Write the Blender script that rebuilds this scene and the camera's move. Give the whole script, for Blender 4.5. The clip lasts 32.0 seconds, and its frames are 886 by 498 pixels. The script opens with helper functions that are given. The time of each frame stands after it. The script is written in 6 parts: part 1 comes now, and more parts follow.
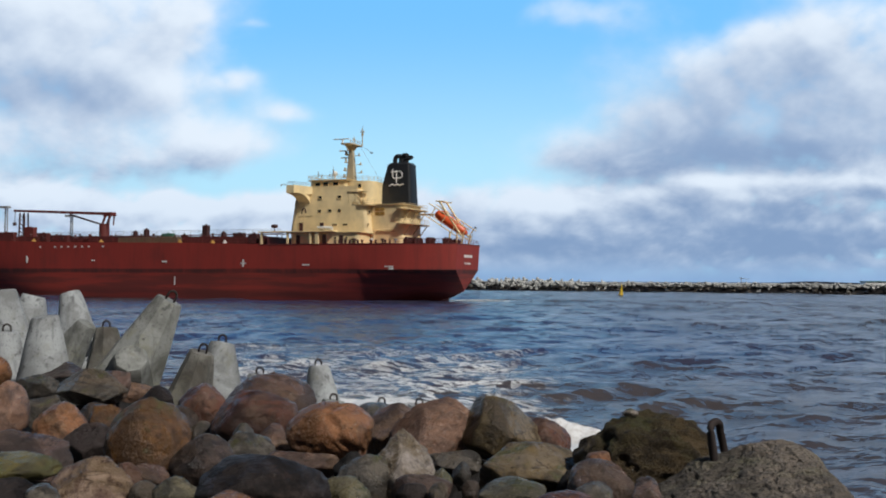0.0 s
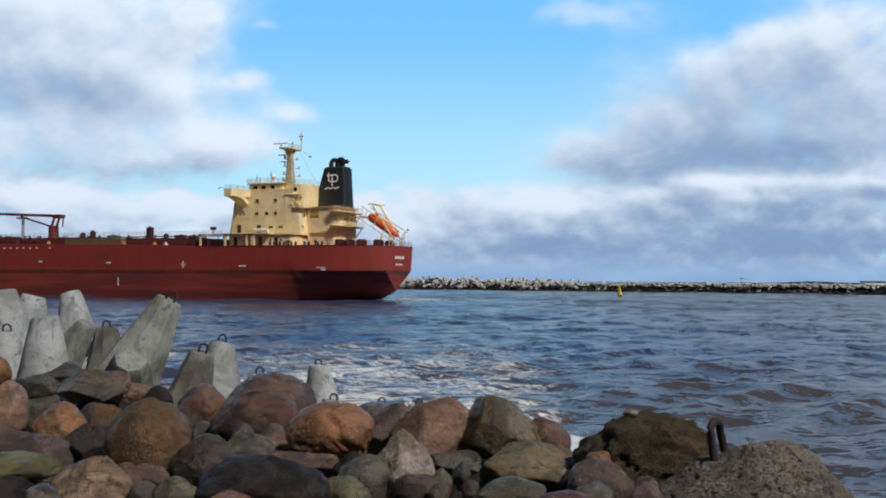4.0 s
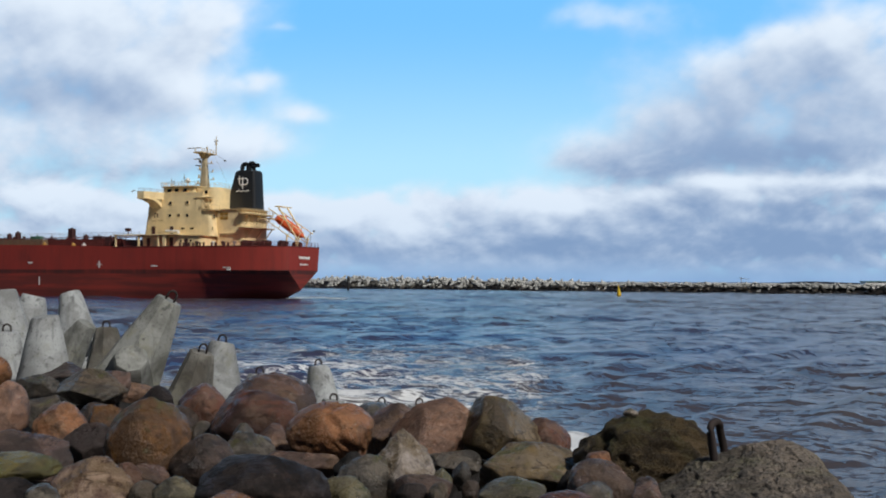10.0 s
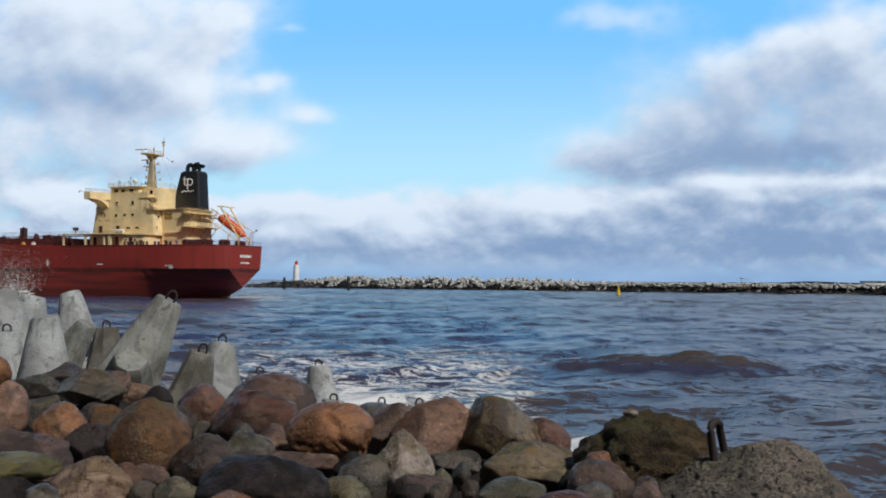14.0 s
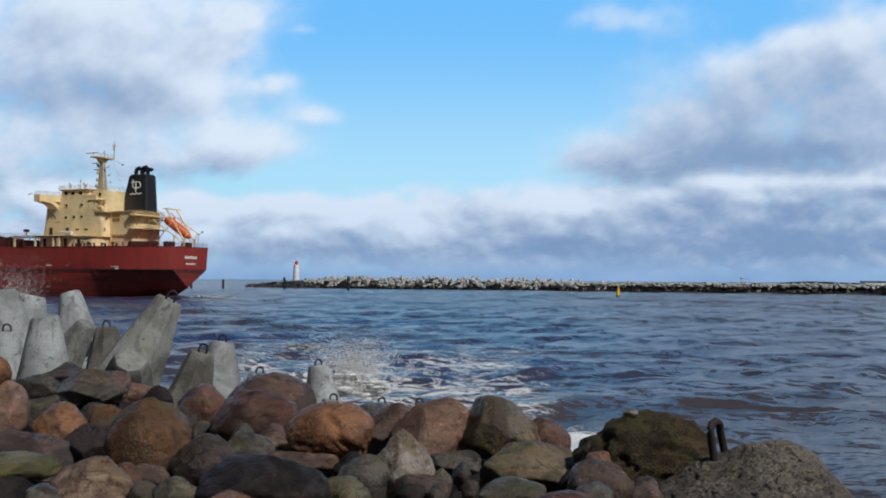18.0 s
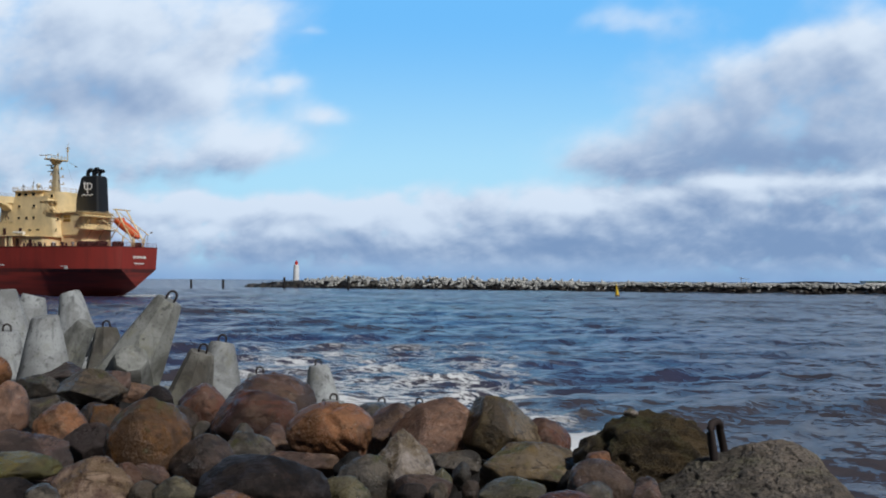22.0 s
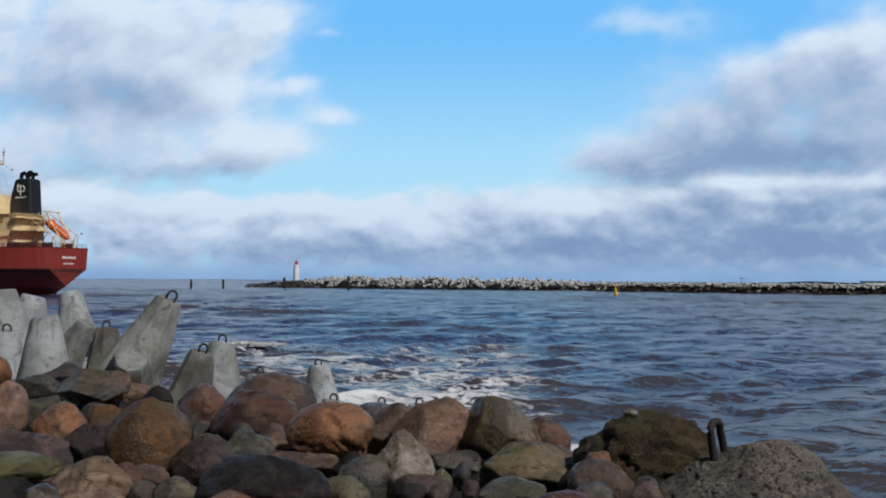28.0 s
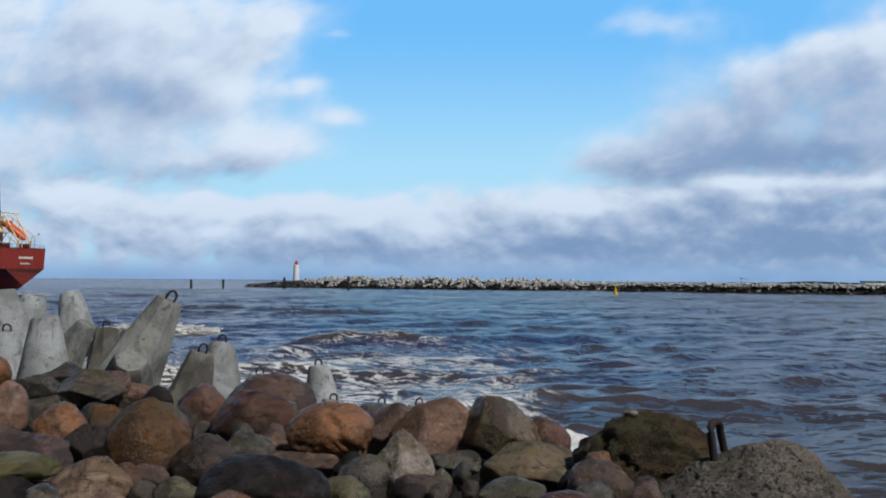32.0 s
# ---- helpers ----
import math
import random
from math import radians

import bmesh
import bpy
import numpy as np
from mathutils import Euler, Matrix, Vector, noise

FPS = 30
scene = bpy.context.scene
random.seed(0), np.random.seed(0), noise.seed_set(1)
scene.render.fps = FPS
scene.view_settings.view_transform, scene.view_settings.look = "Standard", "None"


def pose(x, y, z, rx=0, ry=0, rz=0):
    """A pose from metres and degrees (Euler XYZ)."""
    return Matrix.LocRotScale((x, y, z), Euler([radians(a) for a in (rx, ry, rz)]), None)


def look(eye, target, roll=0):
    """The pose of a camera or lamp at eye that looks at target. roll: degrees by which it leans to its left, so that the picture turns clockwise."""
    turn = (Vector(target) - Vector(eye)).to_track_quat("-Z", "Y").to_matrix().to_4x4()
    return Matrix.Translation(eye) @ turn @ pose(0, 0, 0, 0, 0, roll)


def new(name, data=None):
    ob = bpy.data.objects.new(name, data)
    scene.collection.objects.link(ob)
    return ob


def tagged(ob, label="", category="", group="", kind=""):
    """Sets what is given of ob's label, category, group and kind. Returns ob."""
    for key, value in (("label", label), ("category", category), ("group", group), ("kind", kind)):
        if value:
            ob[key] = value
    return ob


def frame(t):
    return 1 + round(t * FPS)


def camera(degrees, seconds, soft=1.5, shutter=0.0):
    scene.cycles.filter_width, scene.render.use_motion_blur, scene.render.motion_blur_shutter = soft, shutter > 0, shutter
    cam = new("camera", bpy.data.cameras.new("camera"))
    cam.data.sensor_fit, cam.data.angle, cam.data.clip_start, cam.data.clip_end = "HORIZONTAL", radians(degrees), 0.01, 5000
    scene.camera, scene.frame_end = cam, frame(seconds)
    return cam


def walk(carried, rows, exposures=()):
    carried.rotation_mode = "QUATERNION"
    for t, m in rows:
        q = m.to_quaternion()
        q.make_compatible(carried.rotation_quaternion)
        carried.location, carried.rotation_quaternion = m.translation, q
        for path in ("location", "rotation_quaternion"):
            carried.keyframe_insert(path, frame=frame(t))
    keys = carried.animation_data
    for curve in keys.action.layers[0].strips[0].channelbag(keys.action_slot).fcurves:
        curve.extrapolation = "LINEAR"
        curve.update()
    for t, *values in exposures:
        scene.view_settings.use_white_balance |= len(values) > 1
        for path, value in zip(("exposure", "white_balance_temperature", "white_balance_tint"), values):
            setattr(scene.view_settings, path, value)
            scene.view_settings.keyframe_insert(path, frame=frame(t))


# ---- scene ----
# Metres; z = 0 is the mean water level, y runs out to sea from the camera, x to its right.
EYE = (0.0, 0.0, 4.5)
cam = camera(47.07, 32.0, soft=1.9)
VIEW = look(EYE, (0.0, 1800.0, 4.5 + 54.0), 0.33)
walk(cam, [(0.0, VIEW), (32.0, VIEW)], [(0.0, 0.05, 6420, 10), (8.0, 0.05, 6420, 10), (14.0, 0.04, 6420, 10), (16.8, -0.06, 6200, 10), (25.0, -0.08, 6200, 10), (32.0, -0.09, 6200, 10)])

# ---- light ----
SUN_AZ, SUN_EL = radians(137), radians(46)     # behind the camera, to its right
world = bpy.data.worlds.new("world")
scene.world = world
world.use_nodes = True
wn = world.node_tree
sky = wn.nodes.new("ShaderNodeTexSky")
sky.sky_type, sky.sun_disc = "NISHITA", False
sky.sun_elevation, sky.sun_rotation = SUN_EL, SUN_AZ
sky.air_density, sky.dust_density, sky.ozone_density = 1.0, 1.5, 1.0
wn.links.new(sky.outputs[0], wn.nodes["Background"].inputs[0])
wn.nodes["Background"].inputs[1].default_value = 0.021
sun = new("sun", bpy.data.lights.new("sun", "SUN"))
sun.data.energy, sun.data.angle, sun.data.color = 3.0, radians(3), (1.0, 0.965, 0.915)
sun.matrix_world = look((math.sin(SUN_AZ) * math.cos(SUN_EL) * 900, math.cos(SUN_AZ) * math.cos(SUN_EL) * 900, math.sin(SUN_EL) * 900), (0, 0, 0))

# ---- materials ----
def nodes_of(name):
    m = bpy.data.materials.new(name)
    m.use_nodes = True
    nt = m.node_tree
    return m, nt, nt.nodes["Principled BSDF"]


def add(nt, kind, links=(), **values):
    n = nt.nodes.new(kind)
    for k, v in values.items():
        if k in ("operation", "data_type", "blend_type", "attribute_name", "noise_dimensions", "feature", "wave_type", "interpolation_type"):
            if k == "operation":
                n.operation = v
            elif k == "data_type":
                n.data_type = v
            elif k == "blend_type":
                n.blend_type = v
            elif k == "attribute_name":
                n.attribute_name = v
            elif k == "feature":
                n.feature = v
            elif k == "wave_type":
                n.wave_type = v
            elif k == "interpolation_type":
                n.interpolation_type = v
        else:
            n.inputs[k].default_value = v
    for socket, out in links:
        nt.links.new(out, n.inputs[socket])
    return n


def noise_tex(nt, vec, scale, detail=4.0, rough=0.55, distort=0.0):
    return add(nt, "ShaderNodeTexNoise", [("Vector", vec)], Scale=scale, Detail=detail, Roughness=rough, Distortion=distort)


def span(nt, value, lo, hi, a=0.0, b=1.0):
    """value taken from lo..hi to a..b, smoothly and clamped."""
    n = nt.nodes.new("ShaderNodeMapRange")
    n.interpolation_type = "SMOOTHSTEP"
    nt.links.new(value, n.inputs[0])
    for i, v in enumerate((lo, hi, a, b)):
        n.inputs[i + 1].default_value = v
    return n.outputs[0]


def calc(nt, op, a, b=0.0):
    n = nt.nodes.new("ShaderNodeMath")
    n.operation = op
    for i, v in enumerate((a, b)):
        if isinstance(v, (int, float)):
            n.inputs[i].default_value = v
        else:
            nt.links.new(v, n.inputs[i])
    return n.outputs[0]


def blend(nt, fac, a, b, mode="MIX"):
    n = nt.nodes.new("ShaderNodeMix")
    n.data_type, n.blend_type = "RGBA", mode
    for i, v in ((0, fac), (6, a), (7, b)):
        if isinstance(v, (int, float)):
            n.inputs[i].default_value = v
        elif isinstance(v, tuple):
            n.inputs[i].default_value = (*v, 1.0) if len(v) == 3 else v
        else:
            nt.links.new(v, n.inputs[i])
    return n.outputs[2]


def bump(nt, bsdf, height, strength=0.5, distance=0.02):
    b = nt.nodes.new("ShaderNodeBump")
    b.inputs["Strength"].default_value, b.inputs["Distance"].default_value = strength, distance
    nt.links.new(height, b.inputs["Height"])
    nt.links.new(b.outputs[0], bsdf.inputs["Normal"])


def coords(nt, kind="Object"):
    return nt.nodes.new("ShaderNodeTexCoord").outputs[kind]


def rock_material(name, a, b, speck=(0.3, 0.28, 0.25), speckle=0.35, moss=0.0, rough=0.31, grain=0.75, depth=0.06, bands=0.0, pale=0.3, glint=0.5, wet=0.4, third=None):
    """Stone of two tones with seams, mineral grains, wet patches, painted glints and, where asked, banding and algae.
    """
    m, nt, bsdf = nodes_of(name)
    info = nt.nodes.new("ShaderNodeObjectInfo")
    co = add(nt, "ShaderNodeVectorMath", [(0, coords(nt)), (1, calc(nt, "MULTIPLY", info.outputs["Random"], 37.0))], operation="ADD").outputs[0]
    big = noise_tex(nt, co, 2.4, 6, 0.62, 0.8).outputs[0]
    mid = noise_tex(nt, co, 9.0, 7, 0.68, 0.4).outputs[0]
    fine = noise_tex(nt, co, 75.0, 3, 0.7).outputs[0]
    grit = noise_tex(nt, co, 32.0, 4, 0.7).outputs[0]
    col = blend(nt, span(nt, big, 0.43, 0.57), tuple(1.2 * x for x in a), tuple(0.78 * x for x in b))
    zone = noise_tex(nt, co, 1.7, 5, 0.6, 1.0).outputs[0]
    if third:
        col = blend(nt, span(nt, zone, 0.47, 0.58, 0, 0.85), col, third)
    if bands:
        turn = add(nt, "ShaderNodeMapping", [("Vector", co)])
        turn.inputs["Rotation"].default_value = (0.5, 0.7, 0.3)
        turn.inputs["Scale"].default_value = (1.2, 1.2, 9.0)
        lines = noise_tex(nt, turn.outputs[0], 1.6, 6, 0.65, 0.9).outputs[0]
        col = blend(nt, span(nt, lines, 0.46, 0.6, 0, bands), col, tuple(0.38 * x for x in b))
    # pale mineral patches, which double as painted wet highlights
    col = blend(nt, span(nt, noise_tex(nt, co, 4.6, 6, 0.7, 0.5).outputs[0], 0.53, 0.66, 0, pale), col, tuple(1.15 * x for x in speck))
    col = blend(nt, span(nt, mid, 0.50, 0.63, 0, 0.7), col, tuple(c * 0.32 for c in b))
    seam = noise_tex(nt, co, 1.5, 4, 0.6, 1.2).outputs[0]
    col = blend(nt, span(nt, calc(nt, "ABSOLUTE", calc(nt, "SUBTRACT", seam, 0.5)), 0.009, 0.0, 0, 0.65), col, tuple(0.2 * x for x in b))
    col = blend(nt, span(nt, fine, 0.54, 0.62, 0, speckle), col, speck)
    col = blend(nt, span(nt, fine, 0.42, 0.33, 0, speckle), col, tuple(c * 0.35 for c in a))
    # small white specks painted as glints of light off wet stone
    col = blend(nt, span(nt, grit, 0.68, 0.74, 0, glint), col, (0.5, 0.48, 0.44))
    if moss:
        geo = nt.nodes.new("ShaderNodeNewGeometry")
        sep = add(nt, "ShaderNodeSeparateXYZ", [(0, geo.outputs["Normal"])])
        amount = calc(nt, "ADD", noise_tex(nt, co, 4.0, 6, 0.7).outputs[0], calc(nt, "MULTIPLY", sep.outputs[2], 0.12))
        col = blend(nt, span(nt, amount, 0.66 - 0.2 * moss, 0.76 - 0.14 * moss, 0, 0.75), col, (0.07, 0.07, 0.022))
    # a shift of tone from stone to stone
    hue = nt.nodes.new("ShaderNodeHueSaturation")
    nt.links.new(col, hue.inputs["Color"])
    nt.links.new(span(nt, info.outputs["Random"], 0, 1, 0.85, 1.18), hue.inputs["Value"])
    nt.links.new(hue.outputs[0], bsdf.inputs["Base Color"])
    nt.links.new(span(nt, big, 0.35, 0.65, rough - 0.2, rough + 0.2), bsdf.inputs["Roughness"])
    h = calc(nt, "ADD", calc(nt, "MULTIPLY", mid, 0.6), calc(nt, "MULTIPLY", fine, 0.2))
    h = calc(nt, "ADD", h, calc(nt, "MULTIPLY", grit, 0.4))
    bsdf.inputs["Specular IOR Level"].default_value = wet
    bump(nt, bsdf, h, grain, depth)
    return m


ROCK = {
    "ochre": rock_material("ochre_granite", (0.118, 0.0579, 0.0212), (0.076, 0.0375, 0.0158), (0.171, 0.0929, 0.045), moss=0.1, pale=0.4, third=(0.076, 0.04, 0.016)),
    "orange": rock_material("orange_granite", (0.22, 0.0989, 0.0464), (0.159, 0.0732, 0.0388), (0.316, 0.201, 0.12), 0.5, third=(0.147, 0.0695, 0.0322)),
    "pink": rock_material("pink_granite", (0.24, 0.138, 0.0937), (0.163, 0.0929, 0.0649), (0.344, 0.226, 0.159), bands=0.2, third=(0.19, 0.101, 0.0617)),
    "pinkgrey": rock_material("mauve_pink_granite", (0.107, 0.0684, 0.055), (0.0648, 0.0451, 0.0372), (0.186, 0.128, 0.101), pale=0.45, third=(0.08, 0.0528, 0.0359)),
    "red": rock_material("red_brown_granite", (0.105, 0.0434, 0.0274), (0.0684, 0.031, 0.0208), (0.173, 0.0937, 0.0602), 0.25, third=(0.12, 0.068, 0.044)),
    "brown": rock_material("brown_gneiss", (0.13, 0.0784, 0.058), (0.086, 0.0533, 0.0402), (0.225, 0.149, 0.107), 0.25, bands=0.25, third=(0.154, 0.0963, 0.0595)),
    "mauve": rock_material("mauve_gneiss", (0.0661, 0.0482, 0.0409), (0.0421, 0.0321, 0.0289), (0.12, 0.0855, 0.067), 0.18, bands=0.3, pale=0.3, third=(0.0703, 0.0507, 0.0366)),
    "slate": rock_material("dark_slate", (0.0303, 0.0235, 0.0218), (0.0158, 0.0124, 0.0116), (0.108, 0.0654, 0.0483), 0.12, rough=0.5, pale=0.18, glint=0.3, wet=0.2, third=(0.03, 0.024, 0.022)),
    "greygreen": rock_material("grey_green_gneiss", (0.105, 0.0912, 0.074), (0.0576, 0.0503, 0.0419), (0.201, 0.17, 0.136), 0.22, moss=0.1, bands=0.45, third=(0.0998, 0.0736, 0.048)),
    "olive": rock_material("olive_gneiss", (0.137, 0.103, 0.0626), (0.0856, 0.0622, 0.0383), (0.21, 0.163, 0.112), 0.25, moss=0.2, bands=0.2, third=(0.147, 0.0998, 0.0388)),
    "tan": rock_material("tan_granite", (0.198, 0.12, 0.0814), (0.134, 0.0755, 0.0497), (0.301, 0.208, 0.157), third=(0.132, 0.0792, 0.0484)),
    "cream": rock_material("cream_and_rust_granite", (0.261, 0.182, 0.128), (0.12, 0.0539, 0.0355), (0.348, 0.258, 0.191), 0.3, pale=0.3, third=(0.0963, 0.0616, 0.0264)),
    "lichen": rock_material("lichen_grey_stone", (0.321, 0.274, 0.235), (0.126, 0.101, 0.0783), (0.467, 0.406, 0.358), 0.5, moss=0.1, grain=0.9, pale=0.7, glint=0.9, third=(0.173, 0.124, 0.0648)),
    "lichengreen": rock_material("pale_green_stone", (0.144, 0.124, 0.074), (0.0903, 0.0783, 0.0515), (0.259, 0.222, 0.142), 0.6, moss=0.15, pale=0.45, third=(0.072, 0.06, 0.0256)),
    "algae": rock_material("algae_green_stone", (0.104, 0.0856, 0.0283), (0.0707, 0.0563, 0.0216), (0.171, 0.14, 0.0619), 0.2, moss=0.3, rough=0.35, third=(0.048, 0.044, 0.016)),
    "mossy": rock_material("mossy_boulder", (0.0781, 0.0509, 0.02), (0.0403, 0.0266, 0.012), (0.15, 0.107, 0.0553), 0.45, moss=0.06, rough=0.8, grain=1.0, depth=0.13, pale=0.2, glint=0.8, third=(0.062, 0.048, 0.017)),
    # near-black: the shade of the gaps as a colour; wet rock on the mole
    "dark": rock_material("wet_and_gap_shade_stone", (0.0101, 0.00783, 0.00645), (0.00648, 0.00523, 0.00451), (0.0216, 0.017, 0.0142), 0.1, rough=0.7, glint=0.05),
}


def concrete_material(name, a=(0.41, 0.41, 0.38), b=(0.23, 0.22, 0.185), pits=0.9, green=0.55, relief=0.3, spots=0.6, streaks=0.6):
    m, nt, bsdf = nodes_of(name)
    info = nt.nodes.new("ShaderNodeObjectInfo")
    co = add(nt, "ShaderNodeVectorMath", [(0, coords(nt)), (1, calc(nt, "MULTIPLY", info.outputs["Random"], 19.0))], operation="ADD").outputs[0]
    big = noise_tex(nt, co, 1.7, 6, 0.65, 0.5).outputs[0]
    mid = noise_tex(nt, co, 9.0, 6, 0.7).outputs[0]
    fine = noise_tex(nt, co, 45.0, 3, 0.7).outputs[0]
    col = blend(nt, span(nt, big, 0.38, 0.66), a, b)
    col = blend(nt, span(nt, noise_tex(nt, co, 3.0, 5, 0.7).outputs[0], 0.52, 0.7, 0, green), col, (0.2, 0.19, 0.11))
    col = blend(nt, span(nt, mid, 0.57, 0.64, 0, 0.85 * pits), col, tuple(0.26 * x for x in a))
    col = blend(nt, span(nt, fine, spots, spots + 0.08, 0, pits), col, tuple(0.28 * x for x in a))
    # rain streaks down the faces
    place = nt.nodes.new("ShaderNodeNewGeometry").outputs["Position"]
    drip = add(nt, "ShaderNodeMapping", [("Vector", place)])
    drip.inputs["Scale"].default_value = (7.0, 7.0, 0.8)
    col = blend(nt, span(nt, noise_tex(nt, drip.outputs[0], 1.0, 5, 0.65).outputs[0], 0.52, 0.7, 0, streaks), col, tuple(0.33 * x for x in a))
    tone = nt.nodes.new("ShaderNodeHueSaturation")
    nt.links.new(col, tone.inputs["Color"])
    nt.links.new(span(nt, info.outputs["Random"], 0, 1, 0.85, 1.12), tone.inputs["Value"])
    nt.links.new(tone.outputs[0], bsdf.inputs["Base Color"])
    bsdf.inputs["Roughness"].default_value = 0.85
    bump(nt, bsdf, calc(nt, "ADD", mid, calc(nt, "MULTIPLY", fine, -0.4 * pits)), min(1.0, relief * 1.7), 0.1 * relief)
    return m


def painted(name, col, wear=(0.2, 0.1, 0.06), amount=0.3, rough=0.5, scale=0.6, metal=0.0, streak=1.0):
    """Weathered ship's paint with rust that runs downwards."""
    m, nt, bsdf = nodes_of(name)
    co = coords(nt)
    run = add(nt, "ShaderNodeMapping", [("Vector", co)])
    run.inputs["Scale"].default_value = (1.0, 1.0, 0.16 if streak else 1.0)
    stain = noise_tex(nt, run.outputs[0], scale * 2.2, 6, 0.7).outputs[0]
    patch = noise_tex(nt, co, scale * 0.6, 4, 0.6).outputs[0]
    c = blend(nt, span(nt, patch, 0.3, 0.7), tuple(x * 0.86 for x in col), tuple(min(1, x * 1.1) for x in col))
    c = blend(nt, span(nt, stain, 0.55, 0.78, 0, amount), c, wear)
    nt.links.new(c, bsdf.inputs["Base Color"])
    bsdf.inputs["Roughness"].default_value, bsdf.inputs["Metallic"].default_value = rough, metal
    bump(nt, bsdf, noise_tex(nt, co, 1.2, 4).outputs[0], 0.15, 0.08)
    return m


CONCRETE = concrete_material("sea_worn_concrete", (0.37, 0.385, 0.385), (0.21, 0.215, 0.21), 0.95, 0.35)
# a darker grey with stronger streaks, for some of the tetrapods
CONCRETE_GREY = concrete_material("mid_grey_concrete", (0.27, 0.275, 0.255), (0.1, 0.1, 0.085), 0.9, 0.5, streaks=0.9)
CONCRETE_OLD = concrete_material("pitted_concrete", (0.185, 0.152, 0.12), (0.05, 0.042, 0.032), 1.0, 0.5, 0.6, 0.52)
CONCRETE_DARK = concrete_material("dark_stained_concrete", (0.2, 0.19, 0.165), (0.085, 0.075, 0.06), 1.0, 0.5, streaks=0.8)
CAPPING = concrete_material("old_capping_concrete", (0.26, 0.24, 0.2), (0.15, 0.14, 0.11), 0.5, 0.3)
CONCRETE_FAR = concrete_material("pale_concrete", (0.54, 0.54, 0.51), (0.37, 0.36, 0.33), 0.4, 0.25, streaks=0.4)
RUST = painted("rusty_steel", (0.02, 0.012, 0.01), (0.05, 0.022, 0.014), 0.6, 0.8, 8.0)
CREAM = painted("cream_paint", (0.87, 0.69, 0.38), (0.36, 0.2, 0.08), 0.35, 0.5, 0.5)
CREAM_DARK = painted("dull_cream_paint", (0.58, 0.44, 0.23), (0.28, 0.15, 0.06), 0.4, 0.55, 0.5)
MAST = painted("weathered_mast_paint", (0.46, 0.39, 0.26), (0.25, 0.2, 0.14), 0.5, 0.6, 1.0)
FUNNEL = painted("black_funnel_paint", (0.017, 0.019, 0.022), (0.06, 0.045, 0.035), 0.4, 0.5, 0.5)
DECK_RED = painted("deck_red_paint", (0.15, 0.03, 0.025), (0.08, 0.03, 0.02), 0.5, 0.6, 0.8)
TRUNK = painted("maroon_deck_paint", (0.1, 0.024, 0.02), (0.05, 0.022, 0.018), 0.6, 0.6, 0.5)
DECK_DARK = painted("dark_deck_gear_paint", (0.06, 0.022, 0.02), (0.03, 0.02, 0.015), 0.5, 0.6, 0.8)
ORANGE = painted("orange_boat_paint", (0.72, 0.12, 0.035), (0.45, 0.1, 0.05), 0.3, 0.4, 0.8)
WHITE = painted("white_paint", (0.78, 0.77, 0.73), (0.5, 0.4, 0.3), 0.25, 0.5, 1.0)
TOWER_WHITE = painted("white_tower_paint", (0.86, 0.87, 0.87), (0.6, 0.58, 0.55), 0.15, 0.6, 1.0)
SIGNAL_RED = painted("signal_red_paint", (0.55, 0.05, 0.035), (0.3, 0.06, 0.04), 0.3, 0.5, 0.6)
YELLOW = painted("yellow_buoy_paint", (0.75, 0.5, 0.02), (0.4, 0.25, 0.03), 0.3, 0.45, 1.0)
TAR = painted("tarred_timber", (0.018, 0.016, 0.015), (0.05, 0.05, 0.045), 0.5, 0.8, 1.5)
DRAB = painted("drab_tray_paint", (0.17, 0.125, 0.075), (0.09, 0.06, 0.04), 0.5, 0.6, 0.8)
GREY_PAINT = painted("grey_paint", (0.3, 0.31, 0.31), (0.2, 0.14, 0.1), 0.3, 0.5, 1.0)
GREEN_PAINT = painted("green_paint", (0.06, 0.16, 0.11), (0.1, 0.08, 0.06), 0.3, 0.5, 1.0)
DULL_YELLOW = painted("dull_yellow_paint", (0.55, 0.33, 0.08), (0.3, 0.2, 0.08), 0.3, 0.5, 1.0)


def glass_material():
    m, nt, bsdf = nodes_of("dark_window_glass")
    bsdf.inputs["Base Color"].default_value = (0.012, 0.014, 0.016, 1)
    nt.links.new(span(nt, noise_tex(nt, coords(nt), 0.8).outputs[0], 0.2, 0.8, 0.05, 0.25), bsdf.inputs["Roughness"])
    return m


GLASS = glass_material()


